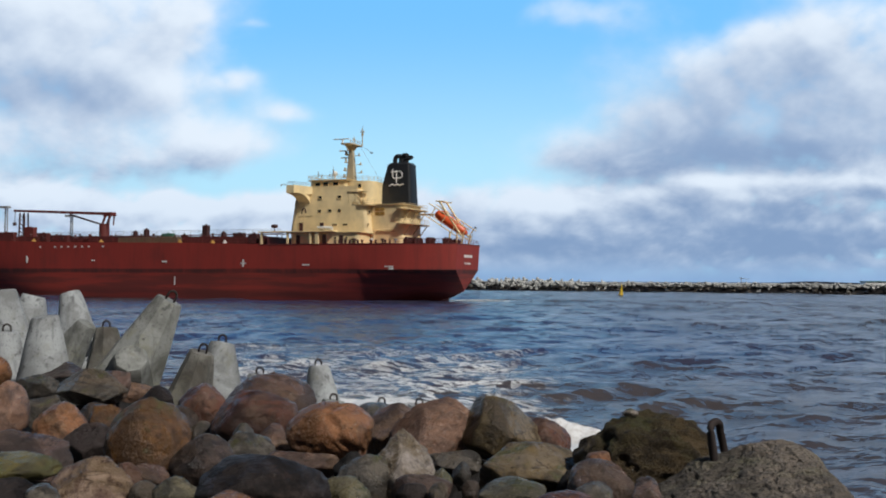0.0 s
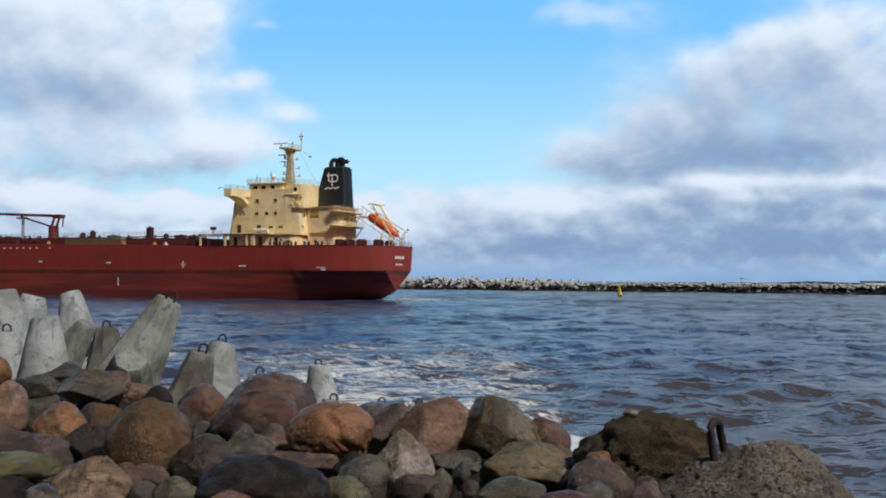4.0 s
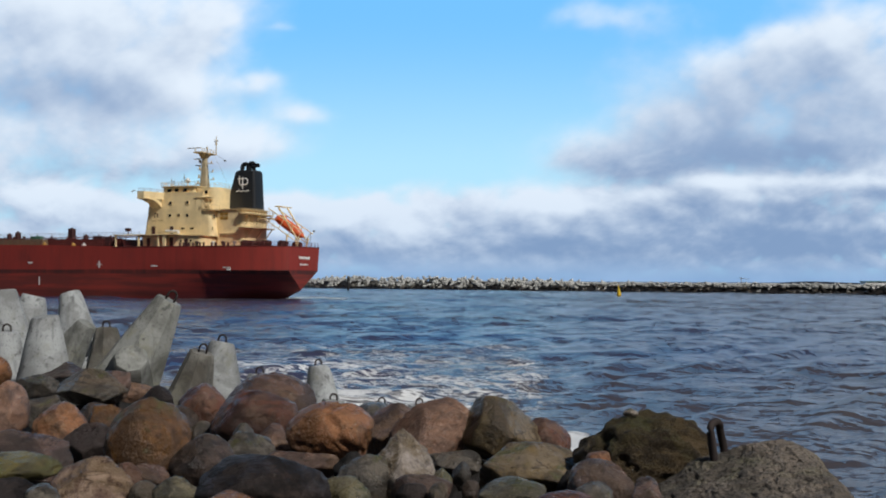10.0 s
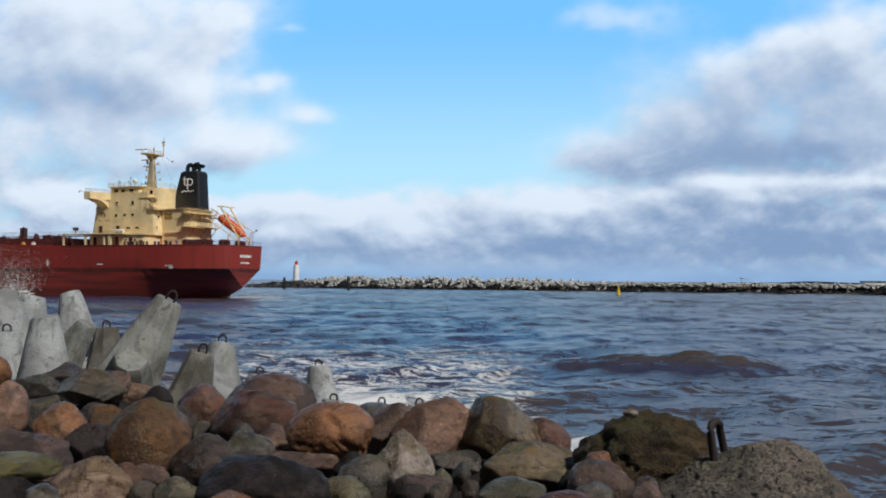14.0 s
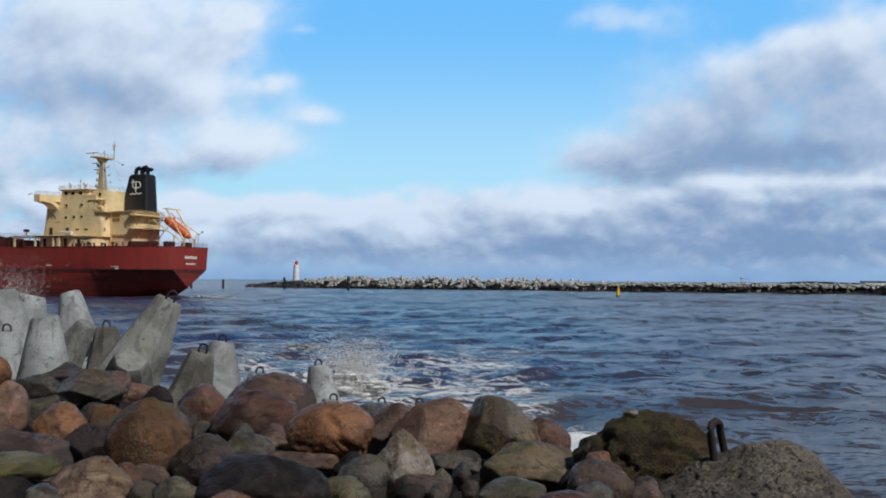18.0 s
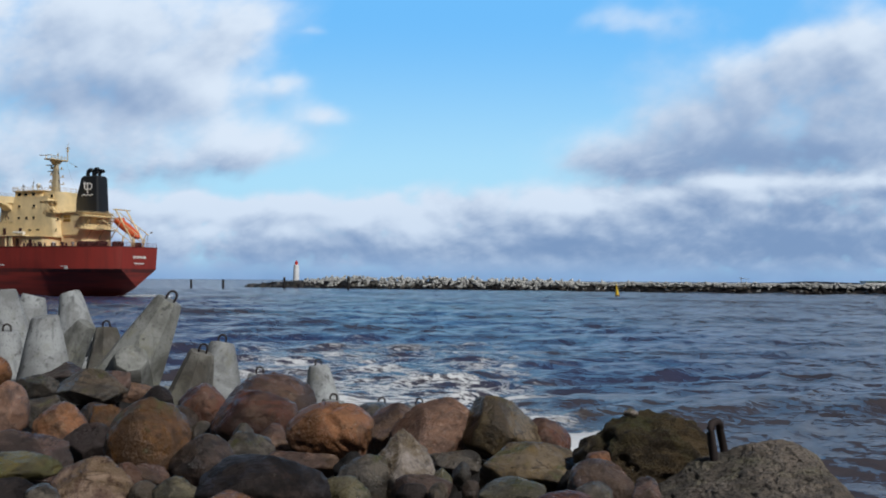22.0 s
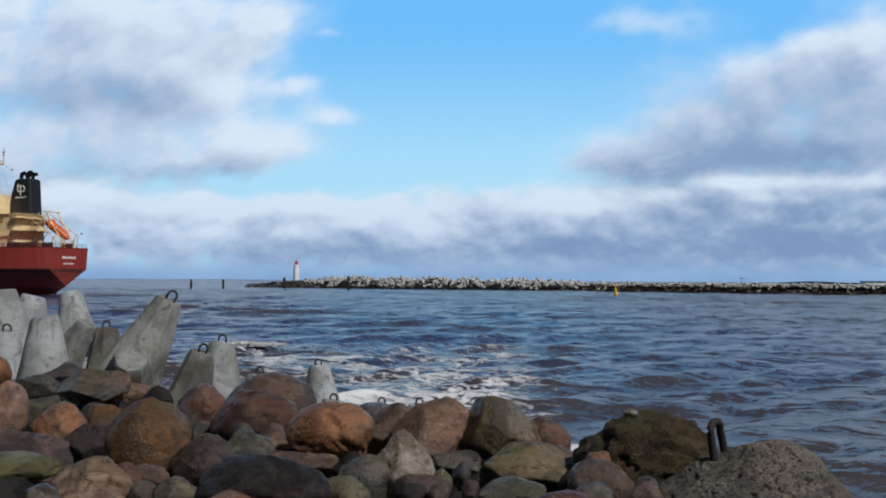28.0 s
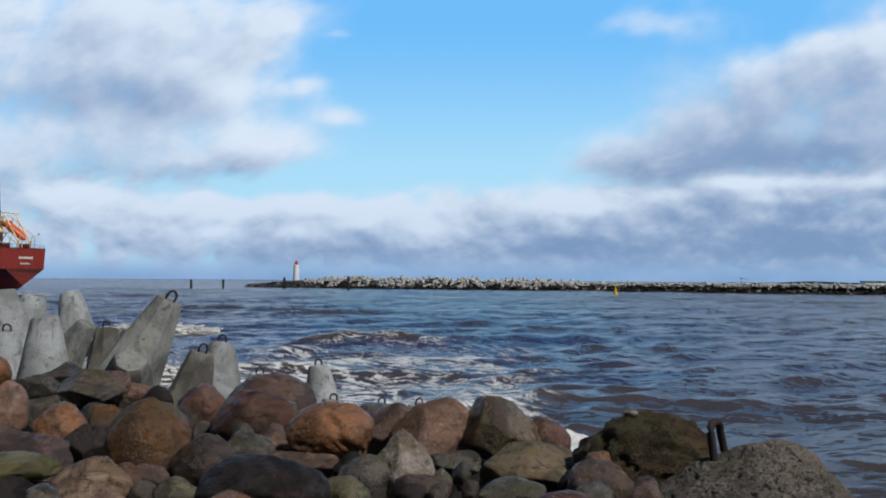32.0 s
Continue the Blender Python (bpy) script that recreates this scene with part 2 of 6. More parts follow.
def hull_material():
    """Red topsides over a darker, stained boot top."""
    m, nt, bsdf = nodes_of("hull_paint")
    co = coords(nt)
    xyz = add(nt, "ShaderNodeSeparateXYZ", [(0, co)])
    run = add(nt, "ShaderNodeMapping", [("Vector", co)])
    run.inputs["Scale"].default_value = (0.5, 0.5, 0.07)
    stain = noise_tex(nt, run.outputs[0], 1.5, 6, 0.68).outputs[0]
    flat = add(nt, "ShaderNodeMapping", [("Vector", co)])
    flat.inputs["Scale"].default_value = (0.06, 0.06, 0.7)
    band = noise_tex(nt, flat.outputs[0], 1.0, 5, 0.6).outputs[0]
    top = blend(nt, span(nt, stain, 0.35, 0.7), (0.325, 0.04, 0.029), (0.255, 0.036, 0.027))
    boot = blend(nt, span(nt, band, 0.38, 0.62), (0.3, 0.042, 0.03), (0.16, 0.033, 0.026))
    height = calc(nt, "ADD", xyz.outputs[2], calc(nt, "MULTIPLY", calc(nt, "SUBTRACT", band, 0.5), 0.5))
    col = blend(nt, span(nt, height, 6.35, 6.6), boot, top)
    col = blend(nt, span(nt, height, 2.6, 1.4, 0, 0.5), col, (0.08, 0.018, 0.015))
    edge = calc(nt, "MULTIPLY", span(nt, height, 6.7, 6.35), span(nt, height, 5.4, 5.8))
    col = blend(nt, calc(nt, "MULTIPLY", edge, span(nt, stain, 0.3, 0.6, 0.35, 0.85)), col, (0.05, 0.02, 0.018))
    patchy = noise_tex(nt, co, 0.09, 4, 0.6).outputs[0]
    col = blend(nt, span(nt, patchy, 0.52, 0.7, 0, 0.4), col, (0.13, 0.03, 0.025))
    # plate seams and fender scars
    seam = add(nt, "ShaderNodeTexWave", [("Vector", co)], Scale=0.11, Distortion=0.0)
    col = blend(nt, span(nt, seam.outputs[0], 0.992, 0.999, 0, 0.12), col, (0.09, 0.02, 0.018))
    col = blend(nt, span(nt, stain, 0.62, 0.8, 0, 0.6), col, (0.11, 0.035, 0.025))
    nt.links.new(col, bsdf.inputs["Base Color"])
    bsdf.inputs["Roughness"].default_value = 0.52
    bump(nt, bsdf, noise_tex(nt, co, 0.5, 3).outputs[0], 0.2, 0.12)
    return m


HULL = hull_material()


def water_material():
    m, nt, bsdf = nodes_of("sea_water")
    ob = coords(nt)
    pos = nt.nodes.new("ShaderNodeNewGeometry").outputs["Position"]
    wxyz = add(nt, "ShaderNodeSeparateXYZ", [(0, pos)])
    silt_sky_mix = noise_tex(nt, ob, 0.035, 4, 0.6).outputs[0]
    # blue patches in the base colour stand in for reflected blue sky
    col = blend(nt, span(nt, silt_sky_mix, 0.35, 0.65), (0.055, 0.049, 0.058), (0.022, 0.038, 0.115))
    # greyer to the right: reflected grey cloud put into the water colour
    col = blend(nt, span(nt, calc(nt, "ADD", wxyz.outputs[0], calc(nt, "MULTIPLY", silt_sky_mix, 30.0)), 18.0, 60.0, 0.0, 0.8), col, (0.052, 0.044, 0.043))
    col = blend(nt, span(nt, wxyz.outputs[1], 62.0, 30.0, 0.0, 0.8), col, (0.066, 0.056, 0.052))
    crest = span(nt, calc(nt, "ADD", add(nt, "ShaderNodeSeparateXYZ", [(0, ob)]).outputs[2], calc(nt, "MULTIPLY", calc(nt, "SUBTRACT", silt_sky_mix, 0.5), 0.8)), 0.1, 0.9)
    col = blend(nt, crest, col, (0.075, 0.06, 0.05))
    # foam: drifting lace inside the broken water along the shore
    lace = add(nt, "ShaderNodeMapping", [("Vector", ob)])
    lace.inputs["Scale"].default_value = (0.55, 1.0, 1.0)
    n1 = noise_tex(nt, lace.outputs[0], 0.3, 6, 0.65, 0.4).outputs[0]
    n2 = noise_tex(nt, lace.outputs[0], 2.6, 7, 0.75, 0.3).outputs[0]
    vein = noise_tex(nt, lace.outputs[0], 0.9, 8, 0.7, 0.5).outputs[0]
    ridge = span(nt, calc(nt, "ABSOLUTE", calc(nt, "SUBTRACT", vein, 0.5)), 0.0, 0.07, 1.0, 0.0)
    near = span(nt, wxyz.outputs[1], 100.0, 42.0)
    aside = span(nt, calc(nt, "ABSOLUTE", calc(nt, "ADD", calc(nt, "DIVIDE", wxyz.outputs[0], wxyz.outputs[1]), 0.06)), 0.24, 0.1)
    zone = calc(nt, "MULTIPLY", near, aside)
    shore = calc(nt, "MULTIPLY", span(nt, calc(nt, "ADD", wxyz.outputs[1], calc(nt, "MULTIPLY", wxyz.outputs[0], 0.9)), 39.0, 31.0), span(nt, wxyz.outputs[0], 5.5, 4.0))
    top = span(nt, add(nt, "ShaderNodeSeparateXYZ", [(0, ob)]).outputs[2], 0.25, 0.7)
    amount = calc(nt, "ADD", calc(nt, "MULTIPLY", zone, 0.275), calc(nt, "MULTIPLY", shore, 0.14))
    wash = calc(nt, "MULTIPLY", span(nt, wxyz.outputs[1], 29.8, 28.0), span(nt, wxyz.outputs[0], 6.0, 5.0))
    amount = calc(nt, "ADD", amount, calc(nt, "MULTIPLY", wash, 0.5))
    amount = calc(nt, "ADD", amount, calc(nt, "MULTIPLY", calc(nt, "MULTIPLY", top, span(nt, wxyz.outputs[1], 200.0, 60.0)), 0.08))
    v = calc(nt, "ADD", calc(nt, "MULTIPLY", n1, 0.55), calc(nt, "ADD", calc(nt, "MULTIPLY", n2, 0.42), calc(nt, "MULTIPLY", ridge, 0.2)))
    v = calc(nt, "ADD", v, amount)
    foam = span(nt, v, 0.79, 0.98, 0.0, 0.95)
    nt.links.new(blend(nt, foam, col, (0.72, 0.73, 0.73)), bsdf.inputs["Base Color"])
    nt.links.new(span(nt, foam, 0, 0.6, 0.2, 0.7), bsdf.inputs["Roughness"])
    bsdf.inputs["IOR"].default_value = 1.33
    bsdf.inputs["Specular IOR Level"].default_value = 0.3
    stretch = add(nt, "ShaderNodeMapping", [("Vector", ob)])
    stretch.inputs["Scale"].default_value = (0.5, 1.15, 1.0)
    # ruffled facets of three sizes lean the surface about
    lean = nt.nodes.new("ShaderNodeNewGeometry").outputs["Normal"]
    ruffle = span(nt, wxyz.outputs[1], 50.0, 260.0, 1.0, 2.6)
    for scale, detail, amount in ((0.22, 3, 0.4), (0.8, 6, 1.0), (3.0, 5, 1.1), (9.0, 4, 0.8)):
        tex = noise_tex(nt, stretch.outputs[0], scale, detail, 0.6, 0.25)
        off = add(nt, "ShaderNodeVectorMath", [(0, tex.outputs["Color"])], operation="SUBTRACT")
        off.inputs[1].default_value = (0.5, 0.5, 0.5)
        push = add(nt, "ShaderNodeVectorMath", [(0, off.outputs[0])], operation="MULTIPLY")
        push.inputs[1].default_value = (amount, amount, 0.0)
        more = add(nt, "ShaderNodeVectorMath", [(0, push.outputs[0])], operation="SCALE")
        nt.links.new(ruffle, more.inputs["Scale"])
        lean = add(nt, "ShaderNodeVectorMath", [(0, lean), (1, more.outputs[0])], operation="ADD").outputs[0]
    lean = add(nt, "ShaderNodeVectorMath", [(0, lean)], operation="NORMALIZE").outputs[0]
    nt.links.new(lean, bsdf.inputs["Normal"])
    return m


WATER = water_material()


def foam_material():
    m, nt, bsdf = nodes_of("white_foam")
    n = noise_tex(nt, coords(nt), 6.0, 5, 0.7).outputs[0]
    nt.links.new(blend(nt, span(nt, n, 0.35, 0.65), (0.85, 0.85, 0.84), (0.62, 0.6, 0.57)), bsdf.inputs["Base Color"])
    bsdf.inputs["Roughness"].default_value = 0.8
    bump(nt, bsdf, n, 0.6, 0.05)
    return m


FOAM = foam_material()


def sky_material():
    """Clouds over blue, from the cover and shade laid on the cloud layer."""
    m, nt, bsdf = nodes_of("cloudy_sky")
    nt.nodes.remove(bsdf)
    cover = add(nt, "ShaderNodeAttribute", attribute_name="cover").outputs["Fac"]
    shade = add(nt, "ShaderNodeAttribute", attribute_name="shade").outputs["Fac"]
    uv = add(nt, "ShaderNodeAttribute", attribute_name="way").outputs["Vector"]
    up = add(nt, "ShaderNodeAttribute", attribute_name="rise").outputs["Fac"]
    st = add(nt, "ShaderNodeMapping", [("Vector", uv)])
    st.inputs["Scale"].default_value = (1.0, 1.2, 1.0)
    n1 = noise_tex(nt, st.outputs[0], 16.0, 8, 0.55, 0.15).outputs[0]
    n2 = noise_tex(nt, st.outputs[0], 45.0, 5, 0.55, 0.1).outputs[0]
    n3 = noise_tex(nt, uv, 7.0, 6, 0.55, 0.1).outputs[0]
    c = calc(nt, "ADD", cover, calc(nt, "ADD", calc(nt, "MULTIPLY", calc(nt, "SUBTRACT", n1, 0.5), 0.24), calc(nt, "MULTIPLY", calc(nt, "SUBTRACT", n2, 0.5), 0.08)))
    crisp = calc(nt, "MULTIPLY", span(nt, up, 0.2, 0.07), 0.6)
    c = calc(nt, "ADD", c, calc(nt, "MULTIPLY", crisp, calc(nt, "SUBTRACT", c, 0.38)))
    body = span(nt, c, 0.06, 0.82)
    blue = blend(nt, span(nt, up, 0.06, 0.36), (0.50, 0.82, 0.97), (0.185, 0.54, 0.97))
    blue = blend(nt, span(nt, up, 0.38, 0.9), blue, (0.105, 0.2, 0.66))
    s = calc(nt, "ADD", shade, calc(nt, "ADD", calc(nt, "MULTIPLY", calc(nt, "SUBTRACT", n3, 0.5), 0.3), calc(nt, "MULTIPLY", calc(nt, "SUBTRACT", n1, 0.5), -0.12)))
    low = add(nt, "ShaderNodeMapping", [("Vector", uv)])
    low.inputs["Scale"].default_value = (1.0, 1.8, 1.0)
    n4 = noise_tex(nt, low.outputs[0], 8.0, 8, 0.6, 0.4).outputs[0]
    s = calc(nt, "ADD", s, calc(nt, "MULTIPLY", calc(nt, "SUBTRACT", n4, 0.47), span(nt, up, 0.22, 0.12, 0.25, 1.15)))
    grey = span(nt, s, 0.0, 1.0)
    cloud = blend(nt, grey, (0.76, 0.85, 0.95), blend(nt, span(nt, up, 0.2, 0.1), (0.27, 0.385, 0.58), (0.215, 0.32, 0.51)))
    air = blend(nt, span(nt, n3, 0.3, 0.7), (0.235, 0.385, 0.62), (0.30, 0.455, 0.69))
    clouded = blend(nt, span(nt, up, 0.16, 0.03, 0, 0.2), blend(nt, body, blue, cloud), air)
    haze = blend(nt, span(nt, up, 0.0, 0.038), air, clouded)
    em = add(nt, "ShaderNodeEmission", [("Color", haze)], Strength=1.0)
    nt.links.new(em.outputs[0], nt.nodes["Material Output"].inputs[0])
    return m


SKY = sky_material()


# ---- building helpers ----
def mesh_of(bm, name, mat, smooth=None):
    me = bpy.data.meshes.new(name)
    bm.to_mesh(me)
    bm.free()
    if mat:
        me.materials.append(mat)
    if smooth is not None:
        me.shade_smooth()
        if smooth < 180:
            me.set_sharp_from_angle(angle=radians(smooth))
    return me


def part(name, bm, mat, parent=None, label="", smooth=None, at=None):
    """One mesh object from a bmesh, under its thing."""
    ob = new(name, mesh_of(bm, name, mat, smooth))
    if parent is not None:
        ob.parent = parent
    if at is not None:
        ob.matrix_basis = at
    if label:
        tagged(ob, label)
    return ob


def box(bm, x0, x1, y0, y1, z0, z1, bevel=0.0):
    made = bmesh.ops.create_cube(bm, size=1.0, matrix=Matrix.Translation(((x0 + x1) / 2, (y0 + y1) / 2, (z0 + z1) / 2)) @ Matrix.Diagonal((abs(x1 - x0), abs(y1 - y0), abs(z1 - z0), 1)))
    if bevel:
        edges = {e for v in made["verts"] for e in v.link_edges}
        bmesh.ops.bevel(bm, geom=list(edges), offset=bevel, segments=2, profile=0.5, affect="EDGES")
    return bm


def rod(bm, a, b, r0, r1=None, sides=8):
    """A bar or cone from a to b."""
    a, b = Vector(a), Vector(b)
    d = b - a
    m = Matrix.Translation((a + b) / 2) @ d.to_track_quat("Z", "Y").to_matrix().to_4x4()
    bmesh.ops.create_cone(bm, cap_ends=True, segments=sides, radius1=r0, radius2=r0 if r1 is None else r1, depth=d.length, matrix=m)
    return bm


def tube(bm, points, r, sides=8):
    """A bent bar through the points."""
    rings = []
    pts = [Vector(p) for p in points]
    ref = Vector((0.31, 0.57, 0.76))
    for i, p in enumerate(pts):
        d = (pts[min(i + 1, len(pts) - 1)] - pts[max(i - 1, 0)]).normalized()
        u = d.cross(ref).normalized()
        v = d.cross(u)
        rings.append([bm.verts.new(p + (u * math.cos(k * 2 * math.pi / sides) + v * math.sin(k * 2 * math.pi / sides)) * r) for k in range(sides)])
    for a, b in zip(rings, rings[1:]):
        for k in range(sides):
            bm.faces.new((a[k], a[(k + 1) % sides], b[(k + 1) % sides], b[k]))
    bm.faces.new(rings[0][::-1])
    bm.faces.new(rings[-1])
    return bm


def prism(bm, outline, z0, z1, top=None):
    """Walls and lids over a plan outline; top gives another outline at z1."""
    top = top or outline
    lo = [bm.verts.new((x, y, z0)) for x, y in outline]
    hi = [bm.verts.new((x, y, z1)) for x, y in top]
    n = len(lo)
    for i in range(n):
        bm.faces.new((lo[i], lo[(i + 1) % n], hi[(i + 1) % n], hi[i]))
    bm.faces.new(lo[::-1])
    bm.faces.new(hi)
    bmesh.ops.recalc_face_normals(bm, faces=bm.faces[:])
    return bm


def empty(name, m=None):
    ob = new(name)
    ob.empty_display_size = 0.3
    if m is not None:
        ob.matrix_basis = m
    return ob


# ---- rubble bank under the camera ----
def bank_height(x, y):
    """Top of the rubble: a flat crest that falls to the water."""
    edge = 10.7
    if x > 1.0:
        edge -= 0.7 * min(x - 1.0, 4.0)
    if x < -2.0:
        edge += 0.45 * min(-2.0 - x, 9.0)
    drop = max(0.0, y - edge)
    return 2.45 - 0.43 * drop - 0.012 * drop * drop

# ---- sky: one cloud layer that drifts over, closed by its far end ----
def puffs(px, py, blobs, flat=1.0):
    """Sum of soft round patches: centre, half-widths and strength of each."""
    total = np.zeros_like(px)
    for cx, cy, rx, ry, a in blobs:
        total += a * np.exp(-((((px - cx) / rx) ** 2 + ((py - cy) / ry) ** 2) ** flat))
    return total


def lattice(seed):
    return np.random.RandomState(seed).rand(64, 64)


def value_noise(x, y, table):
    ix, iy = np.floor(x).astype(int), np.floor(y).astype(int)
    fx, fy = x - ix, y - iy
    fx, fy = fx * fx * (3 - 2 * fx), fy * fy * (3 - 2 * fy)
    g = lambda i, j: table[(ix + i) % 64, (iy + j) % 64]
    return (g(0, 0) * (1 - fx) + g(1, 0) * fx) * (1 - fy) + (g(0, 1) * (1 - fx) + g(1, 1) * fx) * fy


def turbulence(x, y, octaves, seed, rough=0.55):
    """Layered noise about zero, within roughly -0.5 to 0.5."""
    total, gain, most = np.zeros_like(x), 1.0, 0.0
    for k in range(octaves):
        c, s = math.cos(0.7 * k), math.sin(0.7 * k)
        total += gain * (value_noise((c * x - s * y) * 2 ** k + 7.3 * k, (s * x + c * y) * 2 ** k + 3.1 * k, lattice(seed + k)) - 0.5)
        most += gain
        gain *= rough
    return total * 1.6 / most


# cloud masses: across, down, half-widths, strength, in 1/1800 of the distance
CLOUDS_LEFT = [(-230, 40, 330, 150, 1.1), (140, 25, 190, 85, 1.0), (305, 18, 70, 62, 0.75), (40, 140, 220, 58, 0.9), (288, 155, 62, 42, 1.05), (20, 245, 300, 44, 0.85), (335, 246, 105, 42, 0.95), (420, 265, 70, 40, 0.55),
               (190, 110, 170, 60, 0.5), (120, 205, 260, 36, 0.55), (100, 302, 260, 34, 0.5), (55, 350, 72, 30, 0.95), (-160, 350, 160, 50, 0.8), (415, 147, 38, 14, 0.62), (490, 182, 52, 19, 0.7), (450, 47, 22, 9, 0.25)]
CLOUDS_LOW = [(290, 366, 130, 26, 0.9), (160, 390, 220, 40, 0.75), (400, 383, 110, 30, 0.8), (520, 378, 100, 28, 0.8), (615, 385, 90, 30, 0.8), (690, 412, 58, 24, 0.9), (760, 378, 90, 30, 0.6), (690, 345, 120, 24, 0.42),
              (850, 360, 120, 40, 0.45), (600, 440, 420, 26, 0.6), (784, 472, 1200, 22, 0.5), (200, 432, 420, 30, 0.5), (470, 414, 40, 16, 0.45), (322, 416, 42, 14, 0.35), (575, 401, 40, 16, 0.45), (620, 372, 44, 16, 0.3)]
BRIGHT_HEADS = [(470, 410, 40, 14, -0.4), (322, 412, 42, 12, -0.35), (575, 397, 42, 14, -0.4), (625, 370, 50, 14, -0.35), (520, 366, 60, 14, -0.3), (700, 366, 40, 12, -0.3), (1130, 340, 60, 12, -0.3), (1330, 345, 70, 10, -0.25), (1440, 395, 120, 10, -0.2)]
CLOUDS_RIGHT = [(1400, 170, 190, 80, 0.95), (1620, 150, 230, 130, 1.0), (1275, 120, 80, 46, 0.62), (1235, 215, 120, 60, 0.9), (1090, 250, 105, 42, 0.8), (1010, 270, 55, 24, 0.5), (1130, 298, 95, 28, 0.8), (1350, 252, 260, 36, 0.85),
                (1350, 68, 110, 30, 0.5), (1500, 60, 110, 50, 0.7), (1060, 12, 120, 34, 0.45), (1100, 120, 130, 60, 0.14), (900, 290, 200, 50, 0.14)]
CLOUDS_EAST = [(1250, 327, 120, 26, 0.85), (1490, 325, 200, 28, 0.9), (1120, 352, 140, 30, 0.8), (1350, 385, 420, 46, 1.0), (1350, 442, 460, 42, 1.0), (1000, 412, 180, 40, 0.85), (955, 366, 80, 22, 0.95), (860, 425, 150, 40, 0.65)]


def cloud_density(a, d):
    """How thick the cloud is at an angle across and down."""
    h = np.clip((495 - d) / 495, 0.0, 1.6)
    wide = turbulence(a / 120, d / 105, 3, 5)
    wide2 = turbulence(a / 120, d / 105, 3, 25)
    k = 12 + 30 * h
    x, y = a + k * 1.2 * wide, d + k * wide2
    total = puffs(x, y, CLOUDS_LEFT) + puffs(x, y, CLOUDS_LOW) + puffs(x, y, CLOUDS_RIGHT) + puffs(x, y, CLOUDS_EAST)
    coarse, small = turbulence(a / 90, d / 76, 5, 45), turbulence(a / 46, d / 32, 4, 65)
    mix = np.clip(h * 2.2 - 0.35, 0, 1)
    rough = coarse * mix + small * (1 - mix)
    total += 0.35 * turbulence(a / 300, d / 200, 3, 95) * np.clip((h - 0.9) * 4, 0, 1)
    return 1.05 * (1 - np.exp(-1.15 * total)) + rough * (0.1 + 0.66 * np.clip(total, 0, 0.75))


def build_sky():
    high, far = 400.0, 4200.0
    v = np.concatenate([np.linspace(-0.012, high / far, 60), np.linspace(high / far, 0.34, 190)[1:], np.linspace(0.34, 0.5, 40)[1:]])
    uu, vv = np.meshgrid(np.linspace(-1, 1, 560), v)
    uu = uu * (0.75 + 0.9 * np.maximum(vv - 0.1, 0))
    y = np.where(vv > high / far, high / np.maximum(vv, 1e-4), far)
    co = np.stack([uu * y, y, EYE[2] + vv * y], -1).reshape(-1, 3)
    nv, nu = vv.shape
    i = np.arange(nv * nu).reshape(nv, nu)
    quads = np.stack([i[:-1, :-1], i[1:, :-1], i[1:, 1:], i[:-1, 1:]], -1).reshape(-1, 4)
    me = bpy.data.meshes.new("backdrop_sky")
    me.from_pydata(co.tolist(), [], quads.tolist())
    # angles across and down, as the layer hangs at the start
    a, d = 784 + 1800 * uu, 495 - 1800 * vv
    cover = cloud_density(a, d)
    # light falls into the cloud from above: what lies over a spot dims it
    step = 5 + 20 * np.clip((495 - d) / 495, 0, 1)
    above = [cloud_density(a + 0.5 * k * step, d - k * step) for k in (1, 2, 3, 4)]
    over = sum(np.clip(q, 0, 1.3) for q in above)
    shade = 0.1 + 0.42 * (1 - np.exp(-0.3 * over)) + 0.3 * np.clip(above[0] - cover, -0.5, 0.5) + 0.25 * np.clip(above[1] - cover, -0.5, 0.5)
    shade += puffs(a, d, [(60, 165, 220, 44, 0.36), (160, 310, 260, 26, 0.25), (1350, 262, 300, 30, 0.34), (1120, 300, 100, 26, 0.25), (1350, 440, 460, 60, 0.32), (1420, 385, 340, 60, 0.3), (600, 445, 420, 26, 0.25), (950, 435, 200, 40, 0.14), (1350, 190, 300, 120, 0.3),
                          (690, 405, 55, 22, -0.4), (955, 360, 80, 16, -0.4), (1250, 316, 80, 12, -0.4), (1480, 316, 130, 12, -0.35), (290, 150, 60, 40, -0.35), (60, 342, 70, 24, -0.35), (320, 362, 180, 24, -0.35), (380, 235, 90, 30, -0.3)])
    shade += puffs(a, d, BRIGHT_HEADS)
    for name, val in (("cover", cover), ("shade", shade), ("rise", vv * 1.286)):
        me.attributes.new(name, "FLOAT", "POINT").data.foreach_set("value", val.reshape(-1).astype(np.float32))
    way = np.stack([uu * 1.286, vv * 1.286, np.zeros_like(uu)], -1).reshape(-1).astype(np.float32)
    me.attributes.new("way", "FLOAT_VECTOR", "POINT").data.foreach_set("vector", way)
    me.materials.append(SKY)
    me.shade_smooth()
    return tagged(new("backdrop_sky", me), "blue sky with drifting white and grey clouds", "sky", kind="structure")


SKY_LAYER = build_sky()


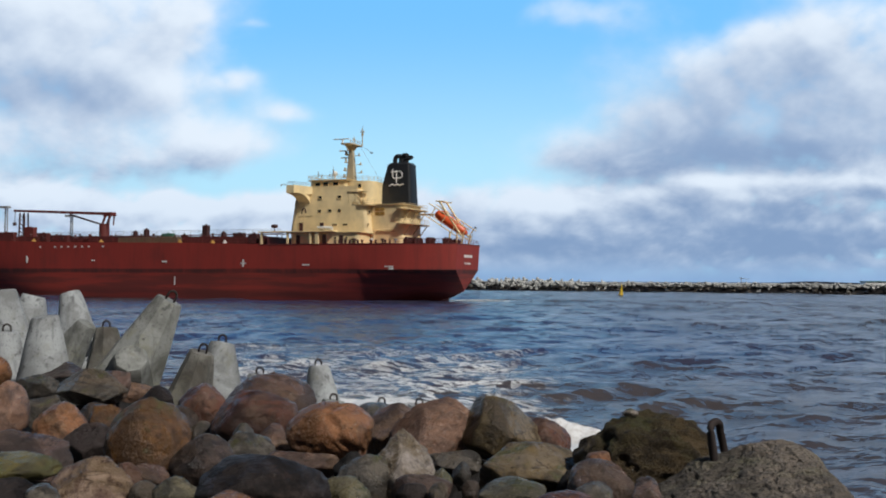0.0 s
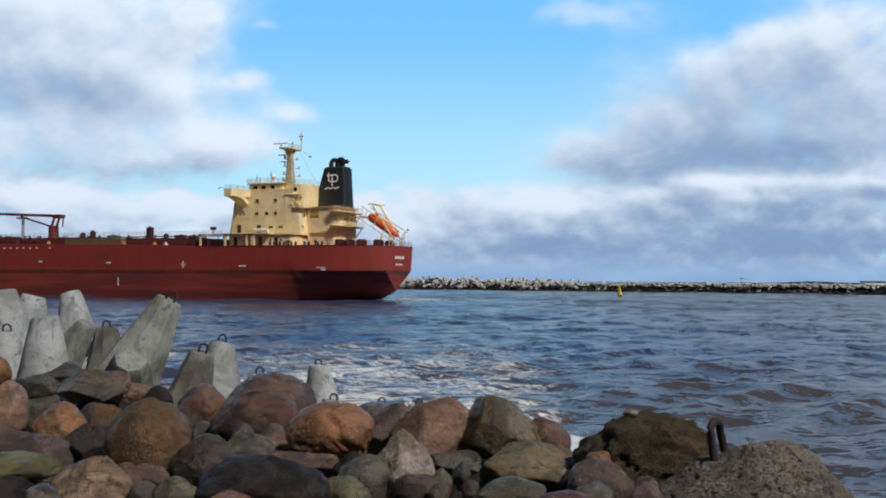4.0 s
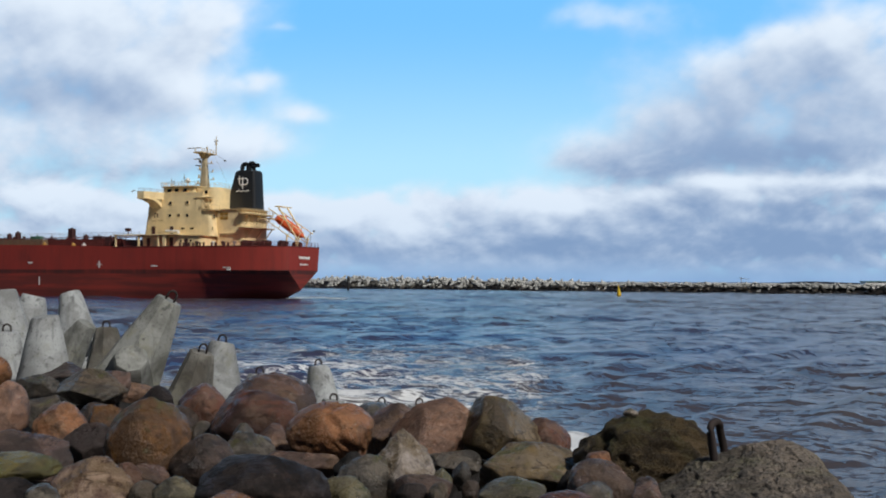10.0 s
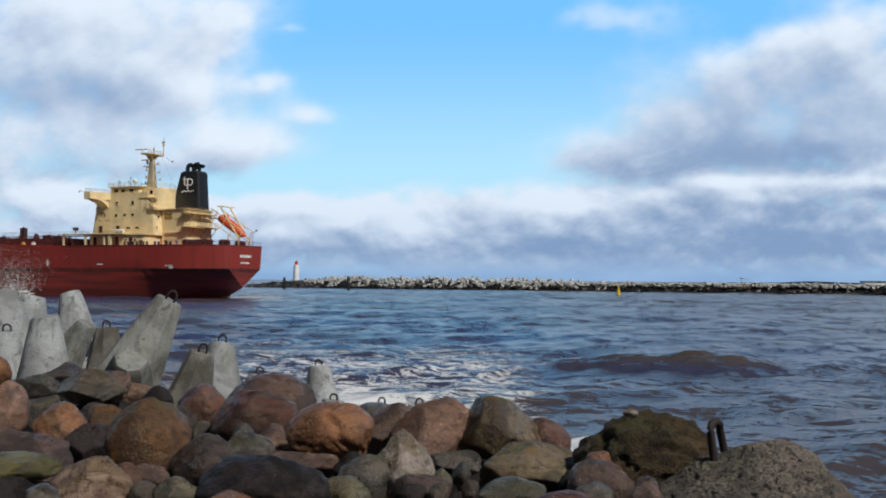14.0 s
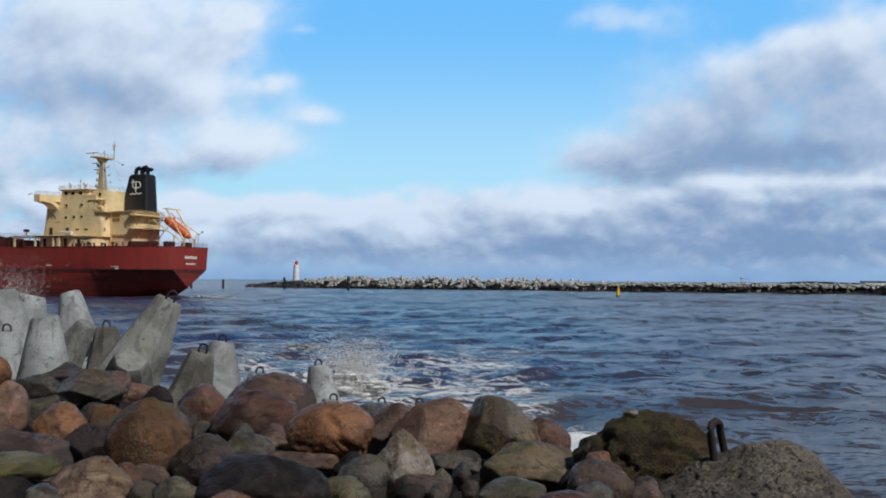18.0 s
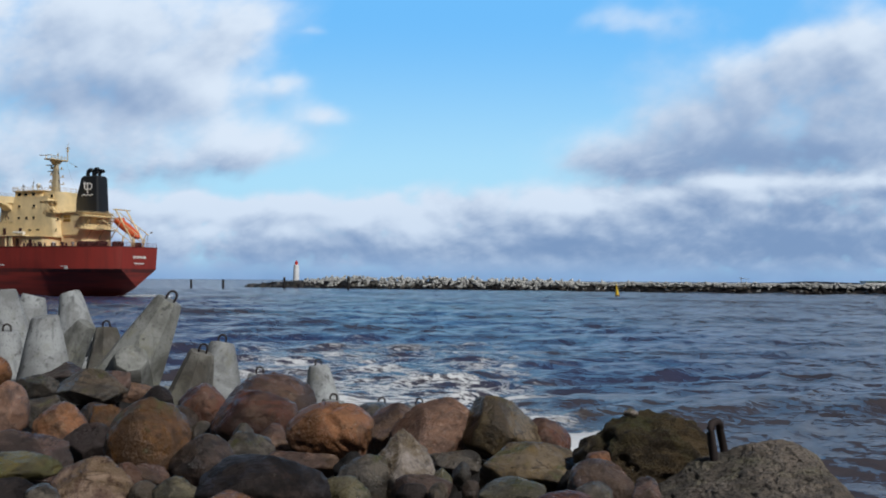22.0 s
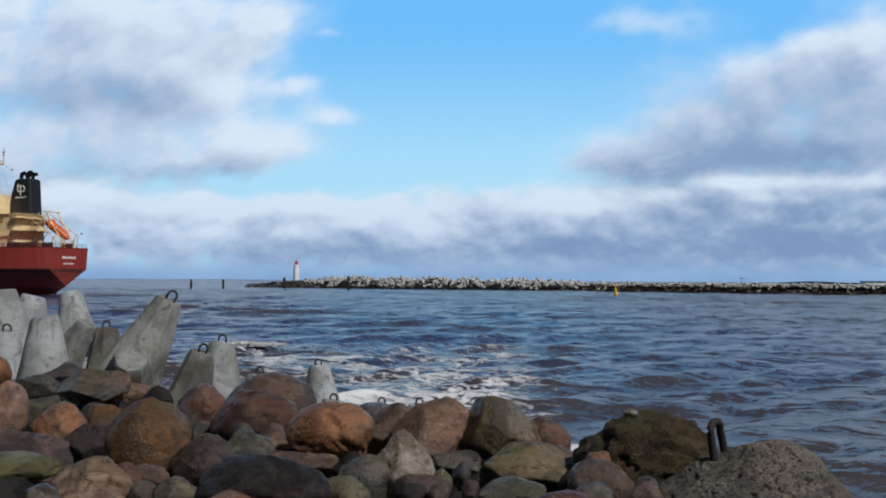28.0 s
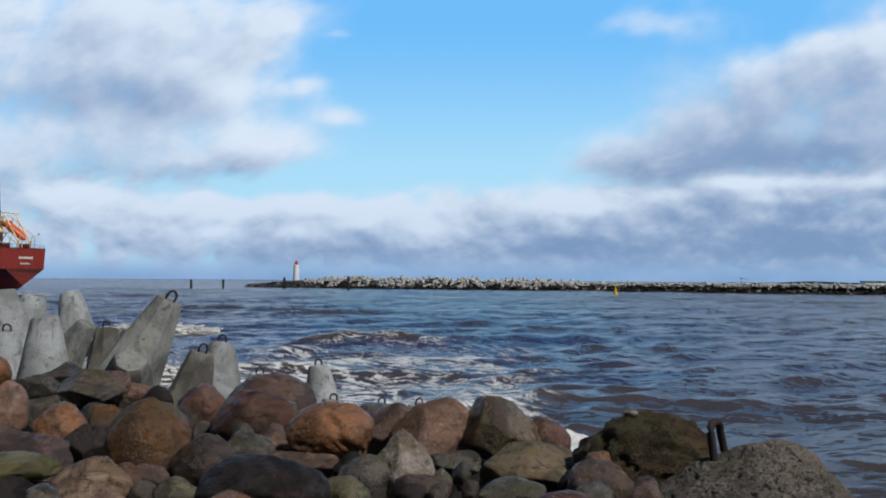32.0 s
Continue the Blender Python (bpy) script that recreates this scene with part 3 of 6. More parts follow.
# ---- sea: two sheets of waves that run at different speeds ----
def build_sea(name, seed, waves, level):
    rng = np.random.RandomState(seed)
    rows = np.concatenate([10.0 * 1.0075 ** np.arange(0, 500), np.geomspace(10.0 * 1.0075 ** 500, 4250.0, 90)])
    cols = np.linspace(-1, 1, 620)
    half = rows * 0.5 + 62.0
    x = cols[None, :] * half[:, None]
    y = np.repeat(rows[:, None], len(cols), 1)
    dx, dy = np.repeat((half * 2 / 620)[:, None], 620, 1), np.repeat(np.gradient(rows)[:, None], 620, 1)
    z = np.zeros_like(x)
    ox, oy = np.zeros_like(x), np.zeros_like(x)
    for length, height, spread, count in waves:
        for _ in range(count):
            ang = radians(-62) + rng.uniform(-spread, spread)
            kx, ky = math.cos(ang), math.sin(ang)
            k = 2 * math.pi / (length * rng.uniform(0.75, 1.3))
            fade = np.clip(1.6 - 1.0 * (k * np.maximum(dx * abs(kx), dy * abs(ky)) / 1.1), 0, 1)
            group = 0.62 + 0.38 * np.sin((x * rng.uniform(-1, 1) + y * rng.uniform(-1, 1)) * k * 0.21 + rng.uniform(0, 6))
            ph = k * (kx * x + ky * y) + rng.uniform(0, 6.28) + 0.8 * np.sin(x * k * 0.13 + rng.uniform(0, 6)) + 0.6 * np.sin(y * k * 0.11 + rng.uniform(0, 6))
            amp = height / count ** 0.5 * group * fade
            z += amp * np.cos(ph)
            ox -= 1.0 * amp * kx * np.sin(ph)
            oy -= 1.0 * amp * ky * np.sin(ph)
    z = level + z * np.clip(1.1 - y / 2500, 0.25, 1) * np.clip((y - 6) / 26, 0.3, 1)
    co = np.stack([x + ox, y + oy, z], -1).reshape(-1, 3)
    nr, nc = x.shape
    i = np.arange(nr * nc).reshape(nr, nc)
    quads = np.stack([i[:-1, :-1], i[:-1, 1:], i[1:, 1:], i[1:, :-1]], -1).reshape(-1, 4)
    me = bpy.data.meshes.new(name)
    me.from_pydata(co.tolist(), [], quads.tolist())
    me.materials.append(WATER)
    me.shade_smooth()
    return tagged(new(name, me), "choppy brown-grey harbour water with white foam", "water", kind="structure")


SWELL = build_sea("water", 3, [(26, 0.3, 0.25, 2), (13, 0.3, 0.35, 3), (6.5, 0.18, 0.5, 4), (3.2, 0.14, 0.7, 6), (1.6, 0.09, 0.9, 7)], 0.0)
CHOP = build_sea("water", 11, [(17, 0.24, 0.4, 2), (8, 0.17, 0.6, 3), (4.2, 0.14, 0.8, 5), (2.1, 0.1, 1.0, 7)], -0.14)


# ---- single larger waves that run through the chop ----
def big_wave(seed, length, width, height, mat=WATER, name="wave", label="rolling brown wave running through the chop"):
    """A hump of water with a steeper face towards the shore, sunk to nothing at its ends."""
    nu, nv = 150, 70
    u, v = np.meshgrid(np.linspace(-1, 1, nu), np.linspace(-1, 1, nv))
    x, y = u * length, v * width
    crest = 0.35 * width * turbulence(u * 2.2 + 5, v * 0 + seed, 3, seed)
    w = (y - crest) / width
    shape = np.where(w < 0, np.exp(-(w / 0.42) ** 2), np.exp(-(w / 0.55) ** 2))
    along = np.exp(-np.abs(u / 0.62) ** 2.6) * (1 + 0.5 * turbulence(u * 3 + seed, v * 0 + 2, 3, seed + 9))
    z = height * shape * along + 0.2 * turbulence(x / 1.6, y / 0.9, 4, seed + 20) + 0.34 * turbulence(x / 3.6, y / 2.0, 3, seed + 30)
    z -= 0.75 * np.maximum(np.abs(u), np.abs(v)) ** 5 + 0.12
    i = np.arange(nu * nv).reshape(nv, nu)
    quads = np.stack([i[:-1, :-1], i[:-1, 1:], i[1:, 1:], i[1:, :-1]], -1).reshape(-1, 4)
    me = bpy.data.meshes.new(name)
    me.from_pydata(np.stack([x, y, z], -1).reshape(-1, 3).tolist(), [], quads.tolist())
    me.materials.append(mat)
    me.shade_smooth()
    return tagged(new(name, me), label, "wave" if mat is WATER else "foam", kind="stuff")


# each wave with its rows: time, across, out, depth below its full height
WAVES = [(big_wave(41, 9.5, 5.0, 0.95), -8, ((10.3, 2.5, 54, 1.4), (11.6, 6.0, 53, 0.35), (12.6, 8.8, 52.5, 0.1), (14.4, 12.6, 52, 0.0), (15.6, 15.5, 51, 0.4), (17.2, 19.5, 50, 1.5))),
         (big_wave(52, 6.5, 4.0, 0.75), -12, ((26.6, 0.0, 45, 1.2), (28.0, 3.2, 43, 0.2), (29.0, 5.2, 41, 0.0), (30.2, 7.2, 39, 0.3), (31.4, 9.5, 37, 1.2))),
         (big_wave(63, 9.0, 6.0, 1.15), 6, ((28.4, -13.0, 80, 1.6), (29.6, -10.6, 76, 0.4), (30.6, -8.6, 74, 0.0), (32.0, -4.6, 70, 0.0))),
         (big_wave(74, 6.0, 4.5, 0.8), 4, ((10.4, -11.0, 62, 1.3), (11.8, -9.0, 59, 0.1), (12.8, -7.4, 57, 0.0), (13.8, -6.0, 54, 0.4), (15.0, -4.2, 51, 1.3))),
         (big_wave(85, 7.0, 4.0, 0.6), -6, ((0.0, 6.6, 52, 0.5), (1.4, 8.8, 50, 0.0), (3.2, 11.6, 48, 0.0), (5.0, 15.0, 46, 1.1))),
         (big_wave(96, 3.0, 1.8, 0.6, FOAM, "foam_surge", "white foaming surge washing up the stones"), -20, ((0.0, 3.4, 30.2, 0.0), (1.2, 3.9, 29.6, 0.3), (2.4, 4.2, 29.0, 1.2), (28.6, 0.6, 34.0, 1.2), (29.8, 1.9, 32.4, 0.1), (30.5, 2.6, 31.4, -0.25), (31.2, 3.1, 30.6, -0.2), (32.0, 3.6, 30.0, 0.3)))]


# ---- boulders ----
def sphere_data(level):
    bm = bmesh.new()
    bmesh.ops.create_icosphere(bm, subdivisions=level, radius=1.0)
    v = np.array([x.co[:] for x in bm.verts])
    f = [[w.index for w in x.verts] for x in bm.faces]
    bm.free()
    return v, f


SPHERES = {k: sphere_data(k) for k in (2, 3, 4, 5)}


def stone_mesh(name, mat, seed, size, cuts=9, blunt=0.5, rough=0.03, level=4, deep=0.5, facets=(), sharp=20.0, crack=None):
    """A weathered stone: a ball cut by planes, worn round and dented. facets: turn and lean, in degrees, and depth of its own faces."""
    rng = np.random.RandomState(seed)
    v, f = SPHERES[level]
    p = rng.normal(size=(1, 3))
    p /= np.linalg.norm(p)
    while len(p) < cuts:
        # the next face looks where there is none yet
        q = rng.normal(size=(5, 3))
        q /= np.linalg.norm(q, axis=1)[:, None]
        p = np.concatenate([p, q[np.argmin((q @ p.T).max(1))][None]])
    h = rng.uniform(deep, 0.84, cuts)
    if facets:
        # faces of its own take the place of chance ones that look the same way
        own = np.array([(math.cos(radians(t)) * math.cos(radians(e)), -math.sin(radians(e)), math.sin(radians(t)) * math.cos(radians(e))) for t, e, _ in facets])
        keep = (p @ own.T).max(1) < 0.72
        p, h = np.concatenate([p[keep], own]), np.concatenate([h[keep], [q[2] for q in facets]])
    d = np.maximum(v @ p.T, 1e-3) / h[None, :]
    inv = (np.sum(d ** sharp, axis=1) + 1.0) ** (1.0 / sharp)
    r = blunt + (1 - blunt) / inv if blunt > 0 else 1 / inv
    off = Vector(rng.uniform(-50, 50, 3))
    bumps = np.array([noise.fractal(Vector(q) * 1.6 + off, 0.8, 2.1, 3) for q in v])
    fine = np.array([noise.fractal(Vector(q) * 5.0 + off, 0.8, 2.1, 4) for q in v])
    chips = np.array([noise.noise(Vector(q) * 3.1 + off) for q in v])
    step = np.clip((chips - 0.12) / 0.1, 0, 1)
    if crack:
        # a split across the stone: the way it faces, how far out and how wide
        t, e, far, wide = crack
        side = v @ np.array((math.cos(radians(t)) * math.cos(radians(e)), -math.sin(radians(e)), math.sin(radians(t)) * math.cos(radians(e))))
        r = r * (1 - 0.13 * np.exp(-((side - far + 0.12 * bumps) / wide) ** 2))
    co = v * (r * (1 + rough * 1.3 * bumps + rough * 0.9 * fine - rough * 1.1 * step))[:, None]
    lo, hi = co.min(0), co.max(0)
    co = (co - (lo + hi) / 2) / (hi - lo) * np.array(size)
    me = bpy.data.meshes.new(name)
    me.from_pydata(co.tolist(), [], f)
    me.materials.append(mat)
    me.shade_smooth()
    return me


SEATS = []          # where each boulder sits on the rubble


STONE_STYLE = {"worn": (11, 0.22, 0.024, 0.62, 16.0), "angular": (13, 0.0, 0.02, 0.58, 55.0), "slab": (12, 0.0, 0.022, 0.52, 55.0)}


def boulder(x, y, z, sx, sy, sz, tone, label, seed, style="worn", facets=(), tilt=0.0, crack=None):
    cuts, blunt, rough, deep, sharp = STONE_STYLE[style]
    if tone == "mossy":
        rough, sharp = 0.075, 18.0
    ob = new("boulder", stone_mesh("boulder", ROCK[tone], seed, (sx, sy, sz), cuts, blunt, rough, 5 if max(sx, sz) > 0.42 else 4, deep, facets, sharp, crack))
    ob.matrix_basis = pose(x, y, z, 0, tilt, 0)
    if sx > 0.3:
        SEATS.append((x, y, z - sz / 2, (sx + sy) / 4))
    return tagged(ob, label, "boulder", "boulders on the bank")


boulder(-6.54, 15.00, 3.09, 0.42, 0.40, 0.50, "orange", "rust-orange granite boulder on the bank", 20, "worn", (), 0)
boulder(-5.39, 13.60, 3.02, 0.68, 0.51, 0.36, "greygreen", "grey-green slabby boulder below the tetrapods", 21, "angular", ((95, 20, 0.6), (20, 15, 0.75)), 0)
boulder(-5.49, 14.60, 3.07, 0.89, 0.67, 0.41, "mauve", "slate-purple slab leaning on other stones", 22, "angular", ((100, 30, 0.5), (150, 10, 0.72), (-10, 20, 0.85)), -9)
boulder(-4.28, 12.40, 3.13, 0.87, 0.65, 0.50, "greygreen", "grey-green angular slab of gneiss", 23, "angular", ((75, 35, 0.5), (140, 25, 0.6), (10, 30, 0.8), (250, 40, 0.55)), 4)
boulder(-4.19, 12.80, 3.10, 0.58, 0.44, 0.46, "pinkgrey", "pinkish grey broken slab face", 24, "angular", ((60, 30, 0.55), (110, 20, 0.62), (-5, 35, 0.7)), 0)
boulder(-4.07, 13.40, 2.96, 0.55, 0.41, 0.34, "tan", "small salmon-coloured weathered stone", 25, "worn", ((70, 20, 0.66), (115, 10, 0.7)), 0)
boulder(-3.36, 12.00, 3.05, 0.41, 0.31, 0.36, "slate", "dark slate wedge between the stones", 26, "angular", ((60, 20, 0.5), (130, 25, 0.6)), 0)
boulder(-4.40, 10.20, 3.14, 0.49, 0.53, 0.66, "pink", "coarse pinkish boulder with a broken face", 27, "angular", ((35, 20, 0.78), (70, 25, 0.82), (0, 30, 0.85)), 0)
boulder(-4.46, 11.40, 2.96, 0.39, 0.35, 0.44, "greygreen", "dark green-grey stone in a gap", 28, "angular", ((95, 25, 0.6),), 0)
boulder(-3.57, 9.60, 3.06, 0.58, 0.43, 0.53, "orange", "orange-brown granite boulder on the bank", 29, "worn", ((125, 15, 0.72), (48, 25, 0.66), (175, 10, 0.85), (10, 35, 0.8)), 0)
boulder(-3.58, 10.70, 3.00, 0.58, 0.44, 0.37, "mauve", "mauve-brown wedge of gneiss", 30, "angular", ((80, 30, 0.55), (20, 20, 0.72)), 6)
boulder(-3.38, 10.30, 3.01, 0.42, 0.33, 0.41, "ochre", "tan-brown wedge of granite", 31, "angular", ((85, 25, 0.55), (25, 15, 0.7), (160, 20, 0.75)), 4)
boulder(-3.07, 8.90, 3.02, 0.44, 0.33, 0.42, "slate", "black smooth stone with a flat grey face", 32, "angular", ((100, 35, 0.55), (50, 30, 0.72), (210, 35, 0.62), (330, 35, 0.7)), 0)
boulder(-2.93, 9.00, 2.95, 0.20, 0.22, 0.27, "tan", "tan sliver of stone beside a black one", 33, "angular", ((35, 20, 0.7),), 20)
boulder(-2.35, 8.20, 3.16, 0.70, 0.62, 0.77, "ochre", "large ochre boulder with a rounded top", 34, "worn", ((48, 20, 0.74), (128, 20, 0.77), (165, 12, 0.88), (12, 30, 0.85), (90, 30, 0.9)), 0)
boulder(-2.52, 9.90, 3.06, 0.34, 0.33, 0.41, "mauve", "mauve-grey rounded stone behind the ochre boulder", 35, "worn", ((45, 20, 0.72),), 0)
boulder(-2.40, 10.30, 3.14, 0.58, 0.49, 0.61, "red", "smooth red-brown boulder on the bank", 36, "worn", ((120, 15, 0.7), (50, 20, 0.72), (170, 20, 0.8)), 0)
boulder(-2.29, 9.70, 3.00, 0.27, 0.24, 0.30, "greygreen", "dark greenish stone in a gap", 37, "angular", (), 0)
boulder(-1.84, 10.90, 3.17, 1.00, 0.75, 0.68, "brown", "large smooth brown boulder", 38, "worn", ((38, 20, 0.78), (140, 15, 0.72), (92, 20, 0.84)), 0)
boulder(-1.75, 9.50, 3.16, 0.81, 0.61, 0.60, "red", "dark red-brown rounded boulder", 39, "worn", ((145, 20, 0.68), (60, 25, 0.74), (100, 18, 0.8)), 0)
boulder(-1.48, 8.80, 3.06, 0.37, 0.29, 0.36, "brown", "brown wedged boulder with a slanting face", 40, "angular", ((130, 25, 0.5), (70, 20, 0.72)), -10)
boulder(-0.92, 8.40, 3.21, 0.72, 0.54, 0.56, "orange", "round orange granite boulder", 41, "worn", ((90, 20, 0.88), (140, 15, 0.84), (45, 20, 0.84)), 0, (28, 15, 0.5, 0.05))
boulder(-0.72, 10.50, 3.05, 0.55, 0.41, 0.37, "greygreen", "grey-green rounded stone beside a lifting loop", 42, "worn", ((50, 20, 0.74), (130, 20, 0.74)), 0)
boulder(-0.41, 9.00, 3.14, 0.60, 0.45, 0.53, "brown", "brown angular stone on the bank", 43, "angular", ((128, 25, 0.52), (60, 20, 0.7), (200, 30, 0.75)), 0)
boulder(-0.09, 8.60, 3.23, 0.71, 0.53, 0.56, "pink", "pink granite boulder with split faces", 44, "angular", ((104, 20, 0.72), (72, 25, 0.8), (8, 25, 0.82), (-30, 25, 0.72), (150, 30, 0.58), (95, 52, 0.66), (20, 60, 0.72)), 0)
boulder(0.50, 8.45, 3.24, 0.67, 0.50, 0.61, "olive", "tan boulder with a mossy flank and a peak", 45, "angular", ((40, 22, 0.46), (152, 15, 0.66), (182, 20, 0.8), (110, 40, 0.7), (60, 45, 0.62), (300, 38, 0.7)), 0)
boulder(0.87, 8.70, 3.10, 0.47, 0.37, 0.46, "red", "smooth red granite cobble", 46, "worn", ((52, 20, 0.74), (128, 20, 0.78)), 0)
boulder(1.45, 7.20, 3.23, 1.04, 0.78, 0.71, "mossy", "big boulder coated in brown moss", 47, "angular", ((22, 20, 0.8), (146, 15, 0.74), (92, 22, 0.7), (178, 15, 0.88), (60, 20, 0.84), (0, 20, 0.9), (90, 75, 0.78), (250, 60, 0.85)), 0)
boulder(1.33, 7.20, 3.57, 0.11, 0.08, 0.06, "lichen", "small pale stone lying on the mossy boulder", 48, "worn", (), 0)
boulder(-3.38, 8.20, 3.02, 0.87, 0.66, 0.46, "pinkgrey", "mauve-pink block with worn corners", 49, "angular", ((86, 30, 0.6), (48, 25, 0.72), (10, 30, 0.82), (265, 35, 0.72)), 3)
boulder(-3.05, 7.30, 3.13, 0.69, 0.52, 0.23, "algae", "stone slimed with yellow-green algae", 50, "worn", ((88, 35, 0.62), (20, 25, 0.85)), 0)
boulder(-1.81, 7.80, 3.05, 0.57, 0.43, 0.52, "mauve", "grey-mauve boulder with a smooth crown", 51, "worn", ((130, 20, 0.72), (70, 25, 0.82), (40, 20, 0.84)), 0)
boulder(-1.53, 8.10, 3.11, 0.42, 0.32, 0.34, "greygreen", "grey-green banded stone on the bank", 52, "angular", ((60, 20, 0.62), (120, 30, 0.72)), 10)
boulder(-1.68, 8.60, 3.16, 0.18, 0.20, 0.25, "greygreen", "grey-green stone with a pointed top", 53, "angular", ((150, 20, 0.5), (35, 15, 0.62)), 0)
boulder(-1.08, 7.80, 3.05, 0.61, 0.42, 0.31, "brown", "flat mauve-brown slab on the bank", 54, "slab", ((86, 35, 0.5), (0, 30, 0.82), (300, 35, 0.55), (150, 20, 0.66)), -5)
boulder(0.07, 7.90, 3.08, 0.48, 0.34, 0.22, "greygreen", "dark flat slab of gneiss", 55, "slab", ((80, 35, 0.5), (20, 20, 0.62), (265, 30, 0.55), (170, 20, 0.75)), 8)
boulder(-0.29, 7.10, 3.17, 0.50, 0.44, 0.56, "lichen", "pale lichen-spotted angular stone", 56, "angular", ((48, 25, 0.58), (128, 30, 0.62), (98, 30, 0.78), (180, 35, 0.75), (0, 30, 0.8), (315, 42, 0.7)), -8)
boulder(-0.52, 7.00, 3.11, 0.40, 0.31, 0.39, "greygreen", "low grey-brown stone with a rounded shoulder", 57, "worn", ((130, 25, 0.66), (60, 25, 0.76)), 0)
boulder(-0.13, 6.70, 3.10, 0.41, 0.31, 0.24, "pinkgrey", "speckled grey stone half hidden between boulders", 58, "angular", ((90, 30, 0.62),), 0)
boulder(0.65, 7.40, 3.11, 0.76, 0.57, 0.42, "olive", "broad olive-brown boulder on the bank", 59, "angular", ((64, 30, 0.66), (120, 25, 0.68), (18, 25, 0.72), (278, 40, 0.6), (345, 30, 0.8)), 6)
boulder(0.44, 6.40, 3.14, 0.43, 0.32, 0.25, "lichengreen", "yellow-green speckled stone on the bank", 60, "worn", ((60, 25, 0.74), (118, 20, 0.74)), 0)
boulder(1.01, 6.50, 3.18, 0.42, 0.31, 0.37, "pinkgrey", "pink-brown smooth boulder on the bank", 61, "worn", ((130, 20, 0.76), (48, 20, 0.78), (90, 25, 0.85)), 0)
boulder(1.04, 6.80, 3.30, 0.17, 0.12, 0.13, "orange", "small orange stone on the bank", 62, "worn", (), 0)
boulder(0.91, 6.10, 3.22, 0.23, 0.17, 0.16, "greygreen", "small grey-green stone on the bank", 63, "worn", ((55, 20, 0.68), (125, 20, 0.75)), 0)
boulder(1.18, 5.90, 3.26, 0.18, 0.17, 0.22, "pinkgrey", "small pale tan stone", 64, "angular", ((120, 20, 0.62), (60, 25, 0.7)), 12)
boulder(0.73, 5.90, 3.20, 0.38, 0.29, 0.18, "red", "red granite cobble on the bank", 65, "worn", ((90, 30, 0.8),), 0)
boulder(-2.34, 6.90, 3.09, 0.57, 0.43, 0.41, "cream", "cream and rust coloured faceted boulder", 66, "angular", ((122, 25, 0.62), (56, 25, 0.62), (88, 25, 0.84), (172, 25, 0.85), (8, 25, 0.85), (90, 65, 0.7)), 0)
boulder(-2.26, 7.40, 3.04, 0.24, 0.20, 0.25, "red", "small dark red stone", 67, "worn", ((50, 25, 0.72),), 0)
boulder(-2.16, 7.50, 3.05, 0.38, 0.27, 0.16, "brown", "flat dark stone on the bank", 68, "slab", ((70, 25, 0.55), (15, 20, 0.66)), 8)
boulder(-2.67, 6.40, 3.12, 0.54, 0.41, 0.23, "slate", "dark grey-green stone on the bank", 69, "angular", ((70, 35, 0.58), (25, 25, 0.68)), 0)
boulder(-2.46, 6.30, 3.13, 0.24, 0.18, 0.20, "greygreen", "grey-green rounded stone on the bank", 70, "worn", ((60, 25, 0.7),), 0)
boulder(-1.72, 6.60, 3.09, 0.31, 0.23, 0.26, "lichengreen", "pale green-grey stone on the bank", 71, "angular", ((128, 25, 0.62), (55, 20, 0.7), (92, 25, 0.78)), 0)
boulder(-1.96, 6.80, 3.05, 0.23, 0.17, 0.21, "greygreen", "olive stone half hidden between boulders", 72, "worn", (), 0)
boulder(-1.07, 6.20, 3.22, 0.81, 0.61, 0.40, "slate", "large dark slate boulder", 73, "worn", ((55, 30, 0.66), (125, 25, 0.7), (150, 20, 0.78), (92, 25, 0.72), (20, 30, 0.78)), 5)
boulder(-0.62, 6.50, 3.12, 0.38, 0.28, 0.25, "lichengreen", "pale green-grey flat stone on the bank", 74, "angular", ((60, 25, 0.6), (115, 30, 0.66)), 10)
boulder(-1.20, 5.80, 3.21, 0.35, 0.27, 0.18, "orange", "red granite stone on the bank", 75, "worn", ((90, 30, 0.8),), 0)
boulder(0.01, 7.00, 3.11, 0.13, 0.16, 0.20, "lichengreen", "small upright grey stone", 76, "angular", ((60, 20, 0.66), (120, 15, 0.72)), 0)
boulder(0.14, 7.20, 3.12, 0.14, 0.17, 0.21, "greygreen", "small grey-green pebble on the bank", 77, "angular", ((50, 20, 0.7), (130, 15, 0.7)), 0)
boulder(0.19, 6.70, 3.11, 0.12, 0.13, 0.16, "mauve", "small mauve pebble on the bank", 78, "worn", (), 0)
boulder(-0.02, 6.50, 3.14, 0.12, 0.12, 0.16, "greygreen", "small grey pebble on the bank", 79, "worn", (), 0)
boulder(-0.19, 6.60, 3.11, 0.22, 0.16, 0.16, "slate", "small dark pebble on the bank", 80, "worn", (), 0)
# stones set into gaps, their near-black colour standing in for shade
boulder(0.21, 9.10, 2.92, 0.39, 0.33, 0.41, "dark", "stone deep in a gap, coloured as shade", 81, "angular", (), 0)
boulder(-1.27, 8.00, 2.94, 0.22, 0.23, 0.29, "dark", "stone in a gap, coloured as shade", 82, "angular", (), 0)
boulder(-0.68, 7.60, 3.07, 0.25, 0.24, 0.30, "dark", "stone deep in a gap, coloured as shade", 83, "angular", (), 0)
boulder(-2.62, 9.30, 3.01, 0.39, 0.31, 0.39, "dark", "stone deep in a gap, coloured as shade", 84, "angular", (), 0)
boulder(0.87, 7.00, 3.07, 0.17, 0.20, 0.25, "dark", "stone deep in a gap, coloured as shade", 85, "angular", (), 0)


